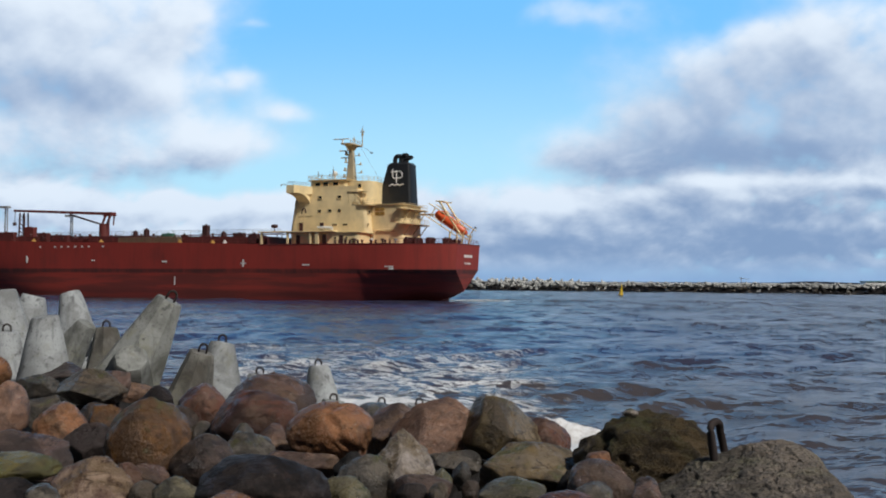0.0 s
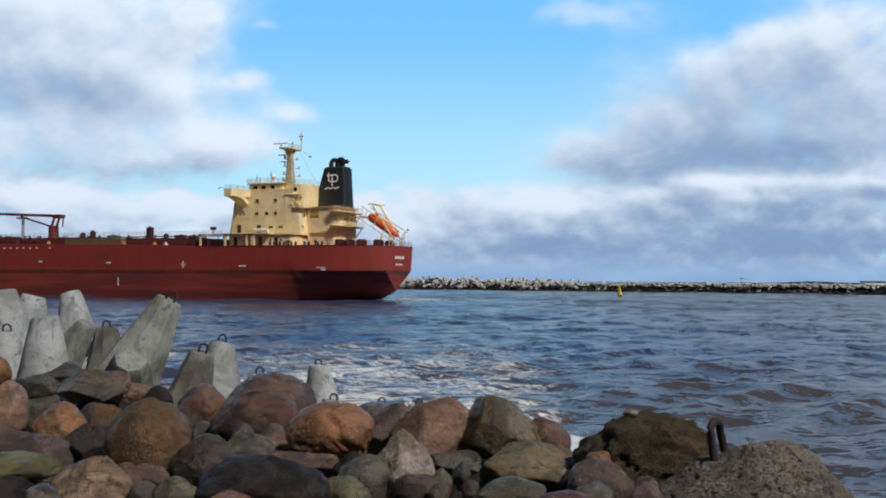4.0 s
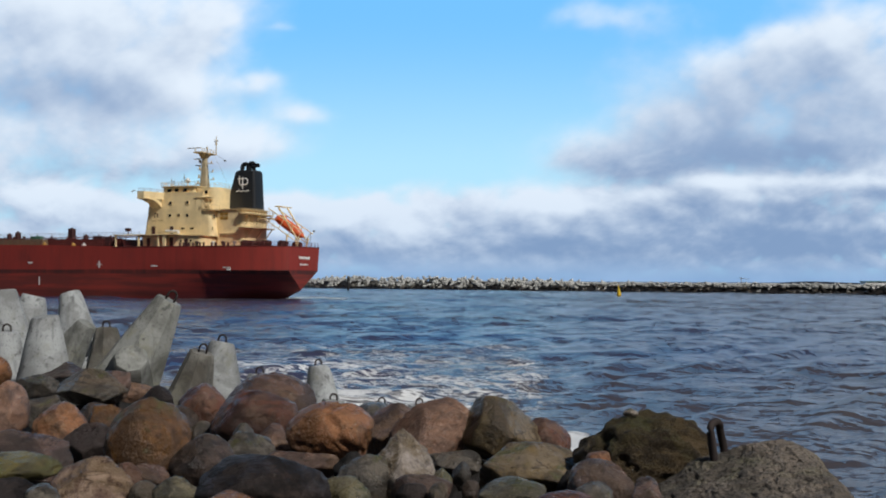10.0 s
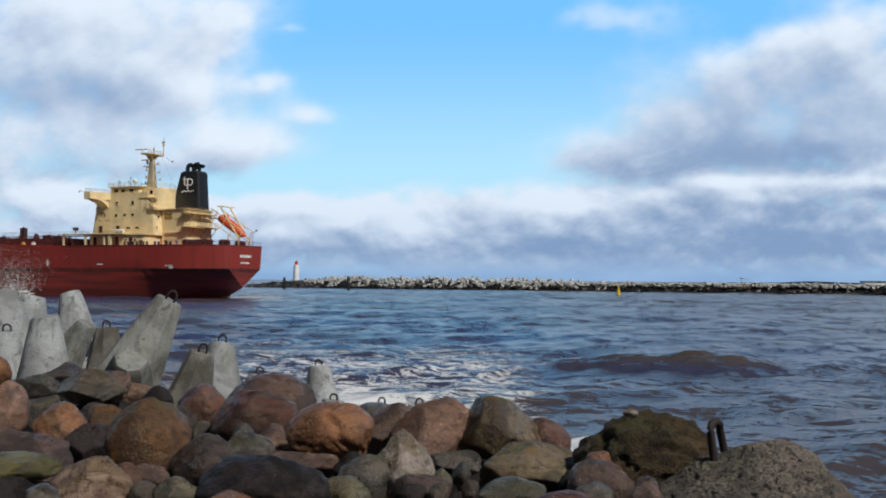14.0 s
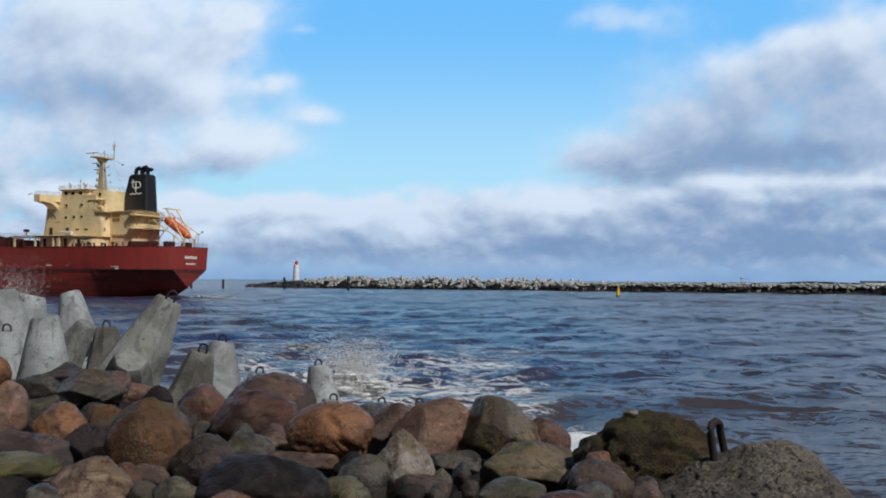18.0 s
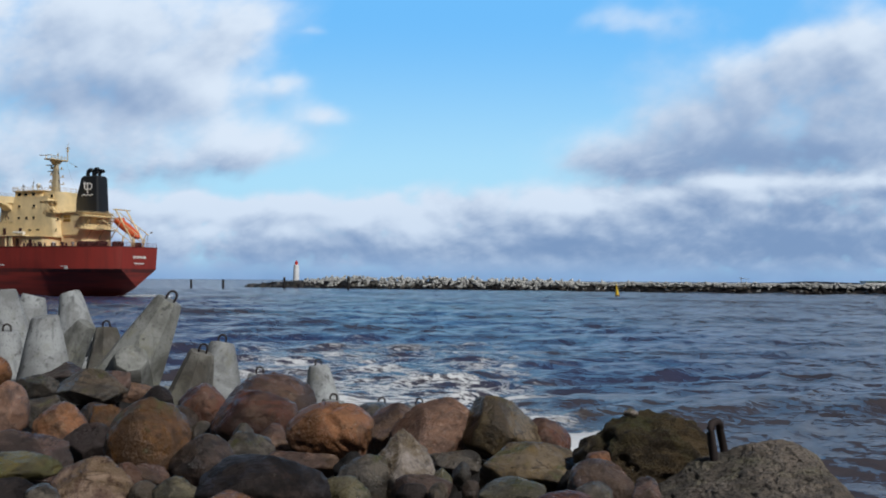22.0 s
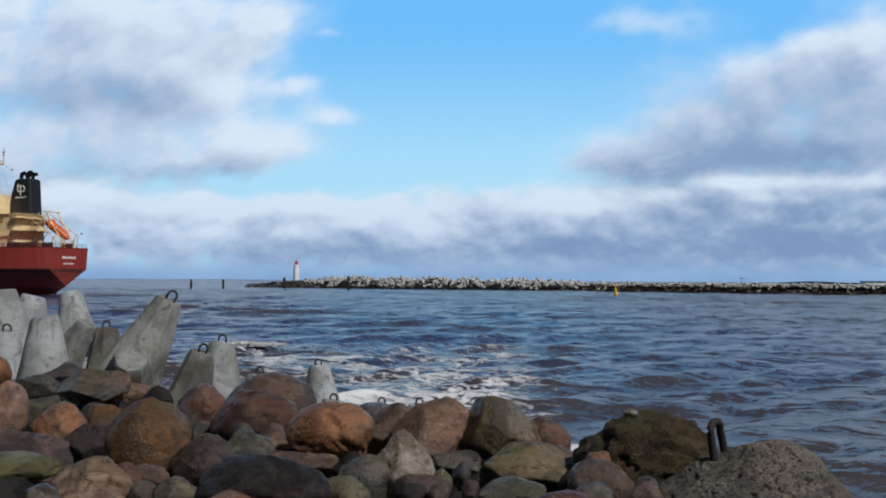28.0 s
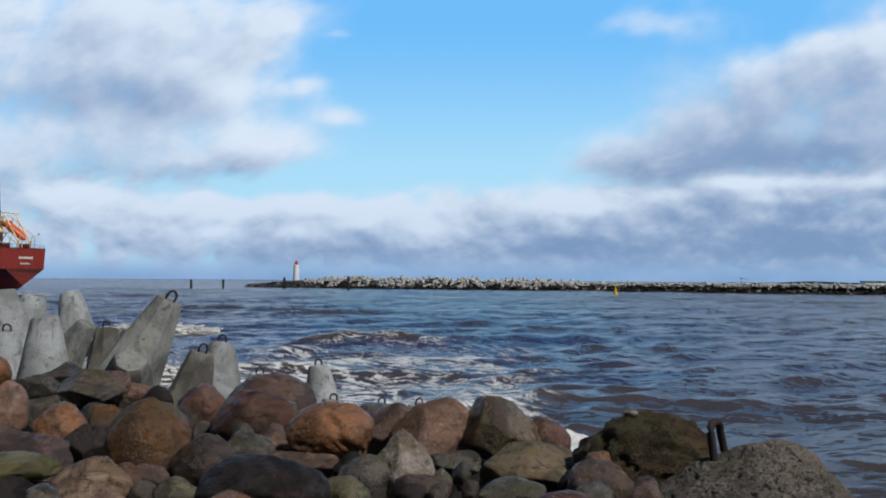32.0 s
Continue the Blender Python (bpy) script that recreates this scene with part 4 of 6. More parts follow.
def fill_stones():
    """Smaller stones wedged below and behind the boulders."""
    rng = random.Random(5)
    # mostly the near-black tone, which paints the gaps as shaded
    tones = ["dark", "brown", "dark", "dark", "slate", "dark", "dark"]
    names = {"dark": "shade-dark wedged stone", "brown": "brown wedged stone", "grey": "grey wedged stone", "olive": "olive wedged stone", "slate": "black slate wedged stone"}
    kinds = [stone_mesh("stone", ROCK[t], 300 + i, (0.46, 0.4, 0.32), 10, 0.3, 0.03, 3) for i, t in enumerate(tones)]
    for i in range(190):
        y = 5.0 + 10.3 * rng.random() ** 1.1
        x = rng.uniform(-0.5, 0.5) * y
        top = bank_height(x, y)
        if top < -0.3:
            continue
        k = rng.randrange(len(kinds))
        ob = new("stone", kinds[k])
        s = rng.uniform(0.7, 1.35)
        ob.matrix_basis = pose(x, y, top + 0.02, rng.uniform(-30, 30), rng.uniform(-30, 30), rng.uniform(0, 360)) @ Matrix.Diagonal((s, s, s, 1))
        tagged(ob, names[tones[k]] + " between the boulders", "stone", "wedged stones")


fill_stones()


def build_bank():
    """The rubble, near-black to stand for gap shade, raised where boulders sit on it."""
    bm = bmesh.new()
    xs = [-60 + i * 2.0 for i in range(24)] + [-12.6 + i * 0.3 for i in range(75)] + [10 + i * 2.0 for i in range(26)]
    ys = [-14 + j * 1.5 for j in range(12)] + [4.0 + j * 0.3 for j in range(42)] + [16.8 + j * 1.2 for j in range(14)]
    rows = []
    for y in ys:
        row = []
        for x in xs:
            z = max(-2.5, bank_height(x, y)) + 0.12 * noise.noise((x * 0.9, y * 0.9, 3))
            for bx, by, bz, r in SEATS:
                k = ((x - bx) ** 2 + (y - by) ** 2) ** 0.5
                if k < max(0.28, r * 0.85):
                    z = max(z, bz + 0.06)
            row.append(bm.verts.new((x, y, z)))
        rows.append(row)
    for a, b in zip(rows, rows[1:]):
        for i in range(len(xs) - 1):
            bm.faces.new((a[i], a[i + 1], b[i + 1], b[i]))
    return tagged(part("ground", bm, ROCK["dark"], smooth=180), "rubble bank beneath the boulders, coloured as gap shade", "bank", kind="structure")


build_bank()


# ---- tetrapods ----
LEG = 1.55


def leg_axes():
    a = math.acos(-1 / 3)
    return [Vector((0, 0, 1))] + [Vector((math.sin(a) * math.cos(t), math.sin(a) * math.sin(t), math.cos(a))) for t in (0, 2 * math.pi / 3, 4 * math.pi / 3)]


def leg_mesh(mat, sides=24, r0=0.53, r1=0.19, wear=0.012, seed=1, smooth=32, flats=0.06):
    """One tapered leg with eight soft flats, along z from the middle of the tetrapod."""
    bm = bmesh.new()
    prof = [(0.0, r0 * 1.06)] + [(LEG * t, r0 + (r1 - r0) * t) for t in (0.2, 0.4, 0.6, 0.8, 0.955)] + [(LEG * 0.988, r1 * 0.985), (LEG, r1 * 0.92), (LEG * 1.0, r1 * 0.45)]
    rows = []
    for h, r in prof:
        row = []
        for j in range(sides):
            t = j * 2 * math.pi / sides
            flat = 1.0 - flats * abs(math.sin(4 * t))
            p = Vector((math.cos(t) * r * flat, math.sin(t) * r * flat, h))
            p += p.normalized() * wear * 3 * noise.noise(p * 2.3 + Vector((seed * 9.1, 0, 0)))
            row.append(bm.verts.new(p))
        rows.append(row)
    for a, b in zip(rows, rows[1:]):
        for j in range(sides):
            bm.faces.new((a[j], a[(j + 1) % sides], b[(j + 1) % sides], b[j]))
    bm.faces.new(rows[-1])
    bm.faces.new(rows[0][::-1])
    return mesh_of(bm, "leg", mat, smooth)


def add_legs(thing, meshes, first=0):
    """Four legs under a tetrapod; gives them back."""
    legs = []
    for k, ax in enumerate(leg_axes()):
        leg = new("leg", meshes[(first + k) % len(meshes)])
        leg.parent = thing
        leg.matrix_basis = ax.to_track_quat("Z", "Y").to_matrix().to_4x4()
        legs.append(leg)
    return legs


TETRA_LEGS = [[leg_mesh(m, seed=10 * i + j, flats=0.03 if m is CONCRETE else 0.07) for j in range(4)] for i, m in enumerate((CONCRETE_GREY, CONCRETE, CONCRETE, CONCRETE_GREY, CONCRETE_DARK))]


def loop_mesh(w=0.115, h=0.125, r=0.016):
    bm = bmesh.new()
    pts = [(-w / 2, 0, -0.08), (-w / 2, 0, h * 0.45)] + [(-w / 2 * math.cos(t), 0, h * 0.45 + h * 0.5 * math.sin(t)) for t in [math.pi * i / 8 for i in range(1, 8)]] + [(w / 2, 0, h * 0.45), (w / 2, 0, -0.08)]
    return mesh_of(tube(bm, pts, r, 8), "lifting_loop", RUST, 180)


LOOP_MESH = loop_mesh()


def tetrapod(tip, axis, spin, kind, label, loops=(0,), scale=1.0):
    """A tetrapod whose first leg ends at tip and points along axis."""
    axis = Vector(axis).normalized()
    turn = axis.to_track_quat("Z", "Y").to_matrix().to_4x4()
    m = Matrix.Translation(Vector(tip) - axis * LEG * scale) @ turn @ pose(0, 0, 0, 0, 0, spin)
    t = empty("tetrapod", m @ Matrix.Diagonal((scale, scale, scale, 1)))
    legs = add_legs(t, TETRA_LEGS[kind], int(spin))
    for k in loops:
        lp = new("lifting_loop", LOOP_MESH)
        lp.parent = legs[k]
        seat = leg_axes()[k].to_track_quat("Z", "Y").to_matrix().to_4x4()
        way = (m @ seat).to_3x3().transposed() @ Vector((1.0, 0.35 - 0.3 * k, 0.0))
        lp.matrix_basis = Matrix.Translation((0, 0, LEG)) @ Matrix.Rotation(math.atan2(way.y, way.x), 4, "Z")
        tagged(lp, "rusty steel lifting loop")
    return tagged(t, label, "tetrapod", "tetrapods of the breakwater")


tetrapod((-4.30, 16.07, 4.16), (0.44, 0.06, 0.89), 75, 0, "big grey concrete tetrapod, one leg raised and leaning", (0,), 1.2)
tetrapod((-4.15, 13.60, 3.43), (0.3, -0.72, 0.62), 30, 3, "grey concrete tetrapod, one leg pointing at the stones", (), 1.2)
tetrapod((-5.77, 14.79, 3.93), (0.01, -0.05, 0.99), 50, 1, "pale concrete tetrapod with an upright leg", (), 1.02)
tetrapod((-6.59, 18.00, 4.23), (-0.2, 0.1, 0.97), 85, 2, "concrete tetrapod standing behind others", (), 0.95)
tetrapod((-7.74, 19.29, 4.15), (0.12, 0.1, 0.98), 70, 1, "concrete tetrapod with a blunt leg", (1, 2), 1.15)
tetrapod((-7.21, 16.71, 4.29), (-0.1, 0, 0.99), 35, 1, "pale concrete tetrapod at the end of the row", (), 1.1)
tetrapod((-6.76, 15.81, 3.65), (0.05, -0.05, 0.99), 95, 2, "low grey concrete tetrapod", (0,), 1.0)
tetrapod((-5.65, 16.20, 3.76), (0.55, -0.1, 0.83), 0, 3, "concrete tetrapod tipped on its side", (), 0.85)
tetrapod((-5.77, 17.49, 3.64), (-0.06, 0.1, 0.99), 65, 4, "dark stained concrete tetrapod with a rusty loop", (0, 1), 1.0)
tetrapod((-3.63, 15.43, 3.39), (0.27, -0.05, 0.96), 15, 4, "stained concrete tetrapod leg among the stones", (0,), 1.0)
tetrapod((-3.61, 16.71, 3.45), (0.03, 0.1, 0.99), 80, 2, "pale concrete tetrapod near the water", (0,), 1.05)
tetrapod((-2.99, 16.71, 2.93), (0.0, 0.1, 0.99), 30, 1, "concrete tetrapod sunk behind the boulders", (0,), 1.0)
tetrapod((-2.26, 18.64, 2.91), (-0.12, 0.1, 0.98), 55, 2, "slim pale concrete tetrapod leg", (0,), 1.0)
tetrapod((-1.78, 16.71, 2.50), (0.05, 0, 0.99), 10, 0, "concrete tetrapod sunk behind the boulders", (0,), 1.0)
tetrapod((-1.03, 17.36, 2.37), (0.05, 0, 0.99), 60, 1, "concrete tetrapod sunk behind the boulders", (0,), 1.0)
tetrapod((-0.39, 17.36, 2.36), (0.05, 0, 0.99), 130, 2, "concrete tetrapod sunk behind the boulders", (0,), 1.0)


# ---- worn concrete block with its loop, in front of the water ----
def worn_block():
    """The end of a cast leg that lies on its side: a tapered block with a flat sloping end."""
    t = tagged(empty("concrete_block"), "pitted old concrete block with a rusty lifting loop", "block")
    bm = bmesh.new()
    # hog-backed section, drawn out towards the bank and lower there
    section = [(-0.92, -0.45), (-0.68, -0.03), (-0.28, 0.215), (0.04, 0.325), (0.38, 0.365), (0.5, 0.25), (0.66, -0.05), (0.78, -0.45)]
    prism(bm, section, -0.45, 0.62, [(x * 1.02 - 0.03, z - 0.2) for x, z in section])
    bm.transform(Matrix.Rotation(radians(90), 4, "X"))
    bmesh.ops.bevel(bm, geom=bm.edges[:], offset=0.06, segments=4, profile=0.5, affect="EDGES")
    bmesh.ops.triangulate(bm, faces=bm.faces[:])
    for _ in range(6):
        bmesh.ops.subdivide_edges(bm, edges=[e for e in bm.edges if e.calc_length() > 0.03], cuts=1)
        bmesh.ops.triangulate(bm, faces=[f for f in bm.faces if len(f.verts) > 3])
    bm.normal_update()
    for v in bm.verts:
        pit = max(0.0, noise.noise(v.co * 22) - 0.1) + 0.8 * max(0.0, noise.noise(v.co * 9) - 0.25)
        v.co += v.normal * (0.022 * noise.fractal(v.co * 5, 0.8, 2.1, 4) - 0.055 * pit)
    part("block_body", bm, CONCRETE_OLD, t, smooth=180, at=pose(1.86, 6.05, 3.16, 0, 0, 0))
    bm = bmesh.new()
    r, top = 0.047, 3.56
    bend = [(1.672 + r - r * math.cos(math.pi * i / 8), 6.36 + 0.14 * i / 8, top + 0.055 * math.sin(math.pi * i / 8)) for i in range(9)]
    tube(bm, [(1.715, 6.36, 3.25), (1.692, 6.36, 3.40)] + bend + [(1.80, 6.5, 3.40), (1.83, 6.5, 3.25)], 0.025, 12)
    part("lifting_loop", bm, RUST, t, "thick rusty steel lifting loop", 180)


worn_block()

# ---- the tanker: x forward from the stern, y to port, z up from the waterline ----
def lerp_table(t, table):
    return float(np.interp(t, [a for a, _ in table], [b for _, b in table]))


DECK_HALF = [(0, 6.3), (0.4, 6.8), (2, 7.8), (6, 9.4), (12.5, 10.85), (25, 11.3), (112, 11.3), (130, 9.8), (144, 6.4), (152, 3.0), (158, 0.1)]
KNEE_HALF = [(0, 6.2), (0.4, 6.6), (2, 7.6), (6, 9.2), (12.5, 10.75), (25, 11.3), (110, 11.3), (128, 9.2), (141, 5.2), (150, 1.8), (154, 0.1)]
LOW_HALF = [(0, 0.9), (2, 2.6), (6, 5.2), (12.5, 8.2), (25, 10.6), (40, 11.3), (106, 11.3), (125, 8.0), (140, 3.2), (148, 0.5), (152, 0.1)]
WATER_HALF = [(0, 0.1), (3.5, 0.3), (6, 1.6), (12, 5.2), (20, 8.4), (30, 10.6), (42, 11.3), (104, 11.3), (122, 7.4), (138, 2.4), (146, 0.3), (152, 0.1)]
DECK_Z = [(0, 11.65), (43, 11.55), (43.5, 11.75), (62, 12.2), (95, 12.6), (120, 13.2), (131, 13.6), (131.5, 15.7), (158, 16.5)]


def deck_z(f):
    return lerp_table(f, DECK_Z)


def hull_bm():
    stations = [0.0, 0.4, 1.0, 2, 4, 6, 9, 12.5, 16, 20, 25, 32, 40, 43, 43.5, 50, 62, 78, 95, 104, 112, 120, 126, 131, 131.5, 136, 140, 144, 148, 152, 155, 158]
    bm = bmesh.new()
    rows = []
    for f in stations:
        dz = deck_z(f)
        prof = [(lerp_table(f, WATER_HALF) * 0.85, -4.0), (lerp_table(f, WATER_HALF), 0.0 if f > 6 else 2.4 - 0.4 * f), (lerp_table(f, LOW_HALF), 2.9),
                (lerp_table(f, KNEE_HALF), 6.4), (lerp_table(f, DECK_HALF) * 0.5 + lerp_table(f, KNEE_HALF) * 0.5, (6.4 + dz) / 2), (lerp_table(f, DECK_HALF), dz)]
        if f < 6:
            prof[0] = (0.05, prof[1][1] - 0.3)
        tuck = [1.0, 0.9, 0.8, 0.3, 0.15, 0.0]
        row = []
        for side in (1, -1):
            row.append([bm.verts.new((f + (tuck[k] * max(0.0, 1 - f / 6)), side * b, z)) for k, (b, z) in enumerate(prof)])
        rows.append(row)
    for a, b in zip(rows, rows[1:]):
        for s in (0, 1):
            for k in range(5):
                q = (a[s][k], b[s][k], b[s][k + 1], a[s][k + 1])
                bm.faces.new(q if s == 0 else q[::-1])
        bm.faces.new((a[0][5], b[0][5], b[1][5], a[1][5]))
        bm.faces.new((a[0][0], a[1][0], b[1][0], b[0][0]))
    for k in range(5):
        bm.faces.new((rows[0][0][k], rows[0][0][k + 1], rows[0][1][k + 1], rows[0][1][k]))
    bmesh.ops.recalc_face_normals(bm, faces=bm.faces[:])
    return bm


def rail(name, pts, ship, mat, height=1.05, post=1.6, label="", r=0.035):
    """Guard rail of posts and three bars along a line of deck points."""
    bm = bmesh.new()
    for a, b in zip(pts, pts[1:]):
        a, b = Vector(a), Vector(b)
        n = max(1, round((b - a).length / post))
        for h in (0.35, 0.7, 1.0):
            rod(bm, a + Vector((0, 0, height * h)), b + Vector((0, 0, height * h)), r, sides=5)
        for i in range(n + 1):
            p = a.lerp(b, i / n)
            rod(bm, p, p + Vector((0, 0, height)), r * 1.1, sides=5)
    return part(name, bm, mat, ship, label)


def winch(ship, x, y, z, s=1.0):
    bm = bmesh.new()
    box(bm, x - 0.7 * s, x + 0.7 * s, y - 1.5 * s, y + 1.5 * s, z, z + 0.25 * s, 0.04)
    rod(bm, (x, y - 1.3 * s, z + 0.75 * s), (x, y + 1.0 * s, z + 0.75 * s), 0.42 * s, sides=14)
    for dy in (-1.3, -0.2, 1.0):
        rod(bm, (x, y + dy * s - 0.05, z + 0.75 * s), (x, y + dy * s + 0.05, z + 0.75 * s), 0.7 * s, sides=16)
    box(bm, x - 0.5 * s, x + 0.5 * s, y + 1.1 * s, y + 1.6 * s, z + 0.2, z + 1.2 * s, 0.08)
    return part("mooring_winch", bm, DECK_DARK, ship, "dark red mooring winch", 40)


def bollard(ship, x, y, z):
    bm = bmesh.new()
    box(bm, x - 0.8, x + 0.8, y - 0.3, y + 0.3, z, z + 0.12)
    for dx in (-0.5, 0.5):
        rod(bm, (x + dx, y, z), (x + dx, y, z + 0.75), 0.22, sides=12)
        rod(bm, (x + dx, y, z + 0.75), (x + dx, y, z + 0.85), 0.28, sides=12)
    return part("bollard", bm, DECK_DARK, ship, "dark double mooring bollard", 40)


def window(parent, x, y, z, w=0.62, h=0.66, face="port", name="window"):
    """A framed dark pane on a wall that faces port or aft."""
    bm = bmesh.new()
    pane = bmesh.new()
    if face == "port":
        for a, b, c, d in ((-w / 2 - 0.09, w / 2 + 0.09, h / 2, h / 2 + 0.09), (-w / 2 - 0.09, w / 2 + 0.09, -h / 2 - 0.09, -h / 2), (-w / 2 - 0.09, -w / 2, -h / 2, h / 2), (w / 2, w / 2 + 0.09, -h / 2, h / 2)):
            box(bm, x + a, x + b, y - 0.05, y + 0.07, z + c, z + d)
        box(pane, x - w / 2, x + w / 2, y - 0.05, y + 0.03, z - h / 2, z + h / 2)
    else:
        for a, b, c, d in ((-w / 2 - 0.09, w / 2 + 0.09, h / 2, h / 2 + 0.09), (-w / 2 - 0.09, w / 2 + 0.09, -h / 2 - 0.09, -h / 2), (-w / 2 - 0.09, -w / 2, -h / 2, h / 2), (w / 2, w / 2 + 0.09, -h / 2, h / 2)):
            box(bm, x - 0.07, x + 0.05, y + a, y + b, z + c, z + d)
        box(pane, x - 0.03, x + 0.05, y - w / 2, y + w / 2, z - h / 2, z + h / 2)
    frame_ob = part(name, bm, CREAM, parent, "cream window frame with dark glass")
    part("pane", pane, GLASS, frame_ob)
    return frame_ob


def rounded(x0, x1, y0, y1, r, n=5):
    """Plan outline with rounded corners."""
    out = []
    for cx, cy, a0 in ((x1 - r, y1 - r, 0), (x0 + r, y1 - r, 90), (x0 + r, y0 + r, 180), (x1 - r, y0 + r, 270)):
        for i in range(n + 1):
            a = radians(a0 + 90 * i / n)
            out.append((cx + r * math.cos(a), cy + r * math.sin(a)))
    return out


def build_ship():
    ship = tagged(empty("tanker_ship"), "red-hulled oil tanker with cream deckhouse and black funnel", "ship")
    part("hull", hull_bm(), HULL, ship, "weathered red steel hull with dark boot top", 18)
    # bulwark and fender strake at the poop
    bm = bmesh.new()
    edge = [(f + 0.02, lerp_table(f, DECK_HALF)) for f in (0, 0.4, 2, 4, 6, 9, 12.5, 20, 26, 34, 43)]
    for sgn in (1, -1):
        for (fa, ba), (fb, bb) in zip(edge, edge[1:]):
            rod(bm, (fa, sgn * ba, 11.66), (fb, sgn * bb, 11.62), 0.09, sides=6)
    rod(bm, (0, -6.3, 11.66), (0, 6.3, 11.66), 0.09, sides=6)
    part("gunwale", bm, DECK_RED, ship)

    # accommodation block: a wide lower storey and a narrower tower
    part("lower_deckhouse", prism(bmesh.new(), rounded(20.4, 36.4, -9.8, 9.8, 0.8), 11.5, 14.0), CREAM, ship, "cream lower storey of the accommodation", 30)
    part("deckhouse", prism(bmesh.new(), rounded(19.7, 38.6, -6.6, 6.6, 1.0), 14.0, 19.9, rounded(20.3, 37.7, -6.5, 6.5, 1.0)), CREAM, ship, "cream-painted accommodation block", 30)
    part("upper_deckhouse", prism(bmesh.new(), rounded(21.6, 37.7, -6.5, 6.5, 0.8), 19.9, 23.2, rounded(22.2, 37.1, -6.4, 6.4, 0.8)), CREAM, ship, "cream upper accommodation storey", 30)
    part("boat_deck", prism(bmesh.new(), rounded(19.9, 37.6, -10.1, 10.1, 0.8), 14.0, 14.15), CREAM_DARK, ship, "thin cream boat deck edge", 40)
    part("bridge_deck", prism(bmesh.new(), rounded(18.9, 23.0, -6.9, 6.9, 1.4), 19.75, 19.95), CREAM_DARK, ship, "thin cream bridge deck edge", 40)
    for z, xs, w in ((21.6, (26.5, 31.1), 0.78), (18.75, (26.5, 28.75, 31.2), 0.76), (15.75, (21.9, 24.0, 26.2, 29.0), 0.72)):
        for x in xs:
            window(ship, x, 6.52, z, w, 0.6)
    for x in (25.1, 27.6):
        window(ship, x, 6.57, 15.8, 1.1, 0.35, name="vent_grille")
    for x, z in ((23.0, 12.9), (25.6, 12.9), (21.6, 12.5)):
        window(ship, x, 9.82, z, 0.5, 0.5, name="porthole")
    for y, z in ((5.6, 18.4), (4.9, 15.7), (5.9, 15.7)):
        window(ship, 19.98, y, z, 0.7, 0.7, "aft")
    for x, y, z, h in ((35.6, 6.62, 15.3, 2.1), (30.6, 6.62, 15.3, 2.0), (34.4, 9.8, 12.6, 2.0), (28.2, 9.8, 12.6, 2.1), (24.2, 9.8, 12.5, 1.9)):
        bm = bmesh.new()
        box(bm, x - 0.45, x + 0.45, y - 0.06, y + 0.1, z - h / 2, z + h / 2, 0.03)
        d = part("door", bm, DECK_DARK, ship, "dark steel weather door")
        bm = bmesh.new()
        rod(bm, (x + 0.25, y + 0.1, z), (x + 0.25, y + 0.2, z + 0.22), 0.03, sides=6)
        part("door_handle", bm, GREY_PAINT, d)
    # faded lettering on the wall: bars only
    bm = bmesh.new()
    for i in range(7):
        box(bm, 33.0 + i * 0.42 + (0.5 if i > 3 else 0), 33.26 + i * 0.42 + (0.5 if i > 3 else 0), 6.5, 6.62, 17.6, 17.85)
    part("wall_lettering", bm, CREAM_DARK, ship, "illegible faded lettering on the cream wall")
    bm = bmesh.new()
    tube(bm, [(35.5, 6.5, 18.3), (35.4, 6.52, 19.1), (35.0, 6.52, 19.4), (34.6, 6.52, 19.1), (34.5, 6.5, 18.4)], 0.12, 6)
    part("wall_emblem", bm, DECK_DARK, ship, "small dark painted emblem")

    # bridge wings: deck, bulwark and curved bracket on both sides
    for s in (1, -1):
        bm = bmesh.new()
        plan = [(33.0, s * 6.2), (36.9, s * 6.2), (36.4, s * 11.4), (34.6, s * 11.4)]
        prism(bm, plan if s > 0 else plan[::-1], 22.35, 24.0)
        wing = part("bridge_wing", bm, CREAM, ship, "cream bridge wing with solid bulwark")
        bm = bmesh.new()
        lo = [(s * 6.3, 20.3), (s * 6.9, 21.0), (s * 8.0, 21.7), (s * 9.6, 22.15), (s * 11.3, 22.35), (s * 6.3, 22.35)]
        a = [bm.verts.new((33.6, y, z)) for y, z in lo]
        b = [bm.verts.new((36.4, y, z)) for y, z in lo]
        bm.faces.new(a)
        bm.faces.new(b[::-1])
        for i in range(6):
            bm.faces.new((a[i], b[i], b[(i + 1) % 6], a[(i + 1) % 6]))
        bmesh.ops.recalc_face_normals(bm, faces=bm.faces[:])
        part("wing_bracket", bm, CREAM, wing)
        bm = bmesh.new()
        rod(bm, (36.2, s * 11.3, 23.9), (36.9, s * 11.9, 24.2), 0.05, sides=6)
        rod(bm, (36.9, s * 11.9, 24.2), (37.3, s * 12.2, 23.8), 0.12, sides=8)
        part("wing_lamp", bm, GREY_PAINT, wing)
        rail("wing_rail", [(33.2, s * 6.4, 24.0), (34.7, s * 11.2, 24.0), (36.2, s * 11.2, 24.0)], wing, GREY_PAINT, 0.7, 1.6)
        bm = bmesh.new()
        prism(bm, [(22.4, s * 6.2), (33.2, s * 6.2), (33.2, s * 6.4), (22.4, s * 6.4)], 23.2, 23.9)
        part("bridge_bulwark", bm, CREAM, ship)

    # wheelhouse, window band and roof
    wheel = part("wheelhouse", prism(bmesh.new(), rounded(25.6, 34.6, -5.0, 5.0, 0.8), 23.1, 25.3), CREAM, ship, "cream wheelhouse", 30)
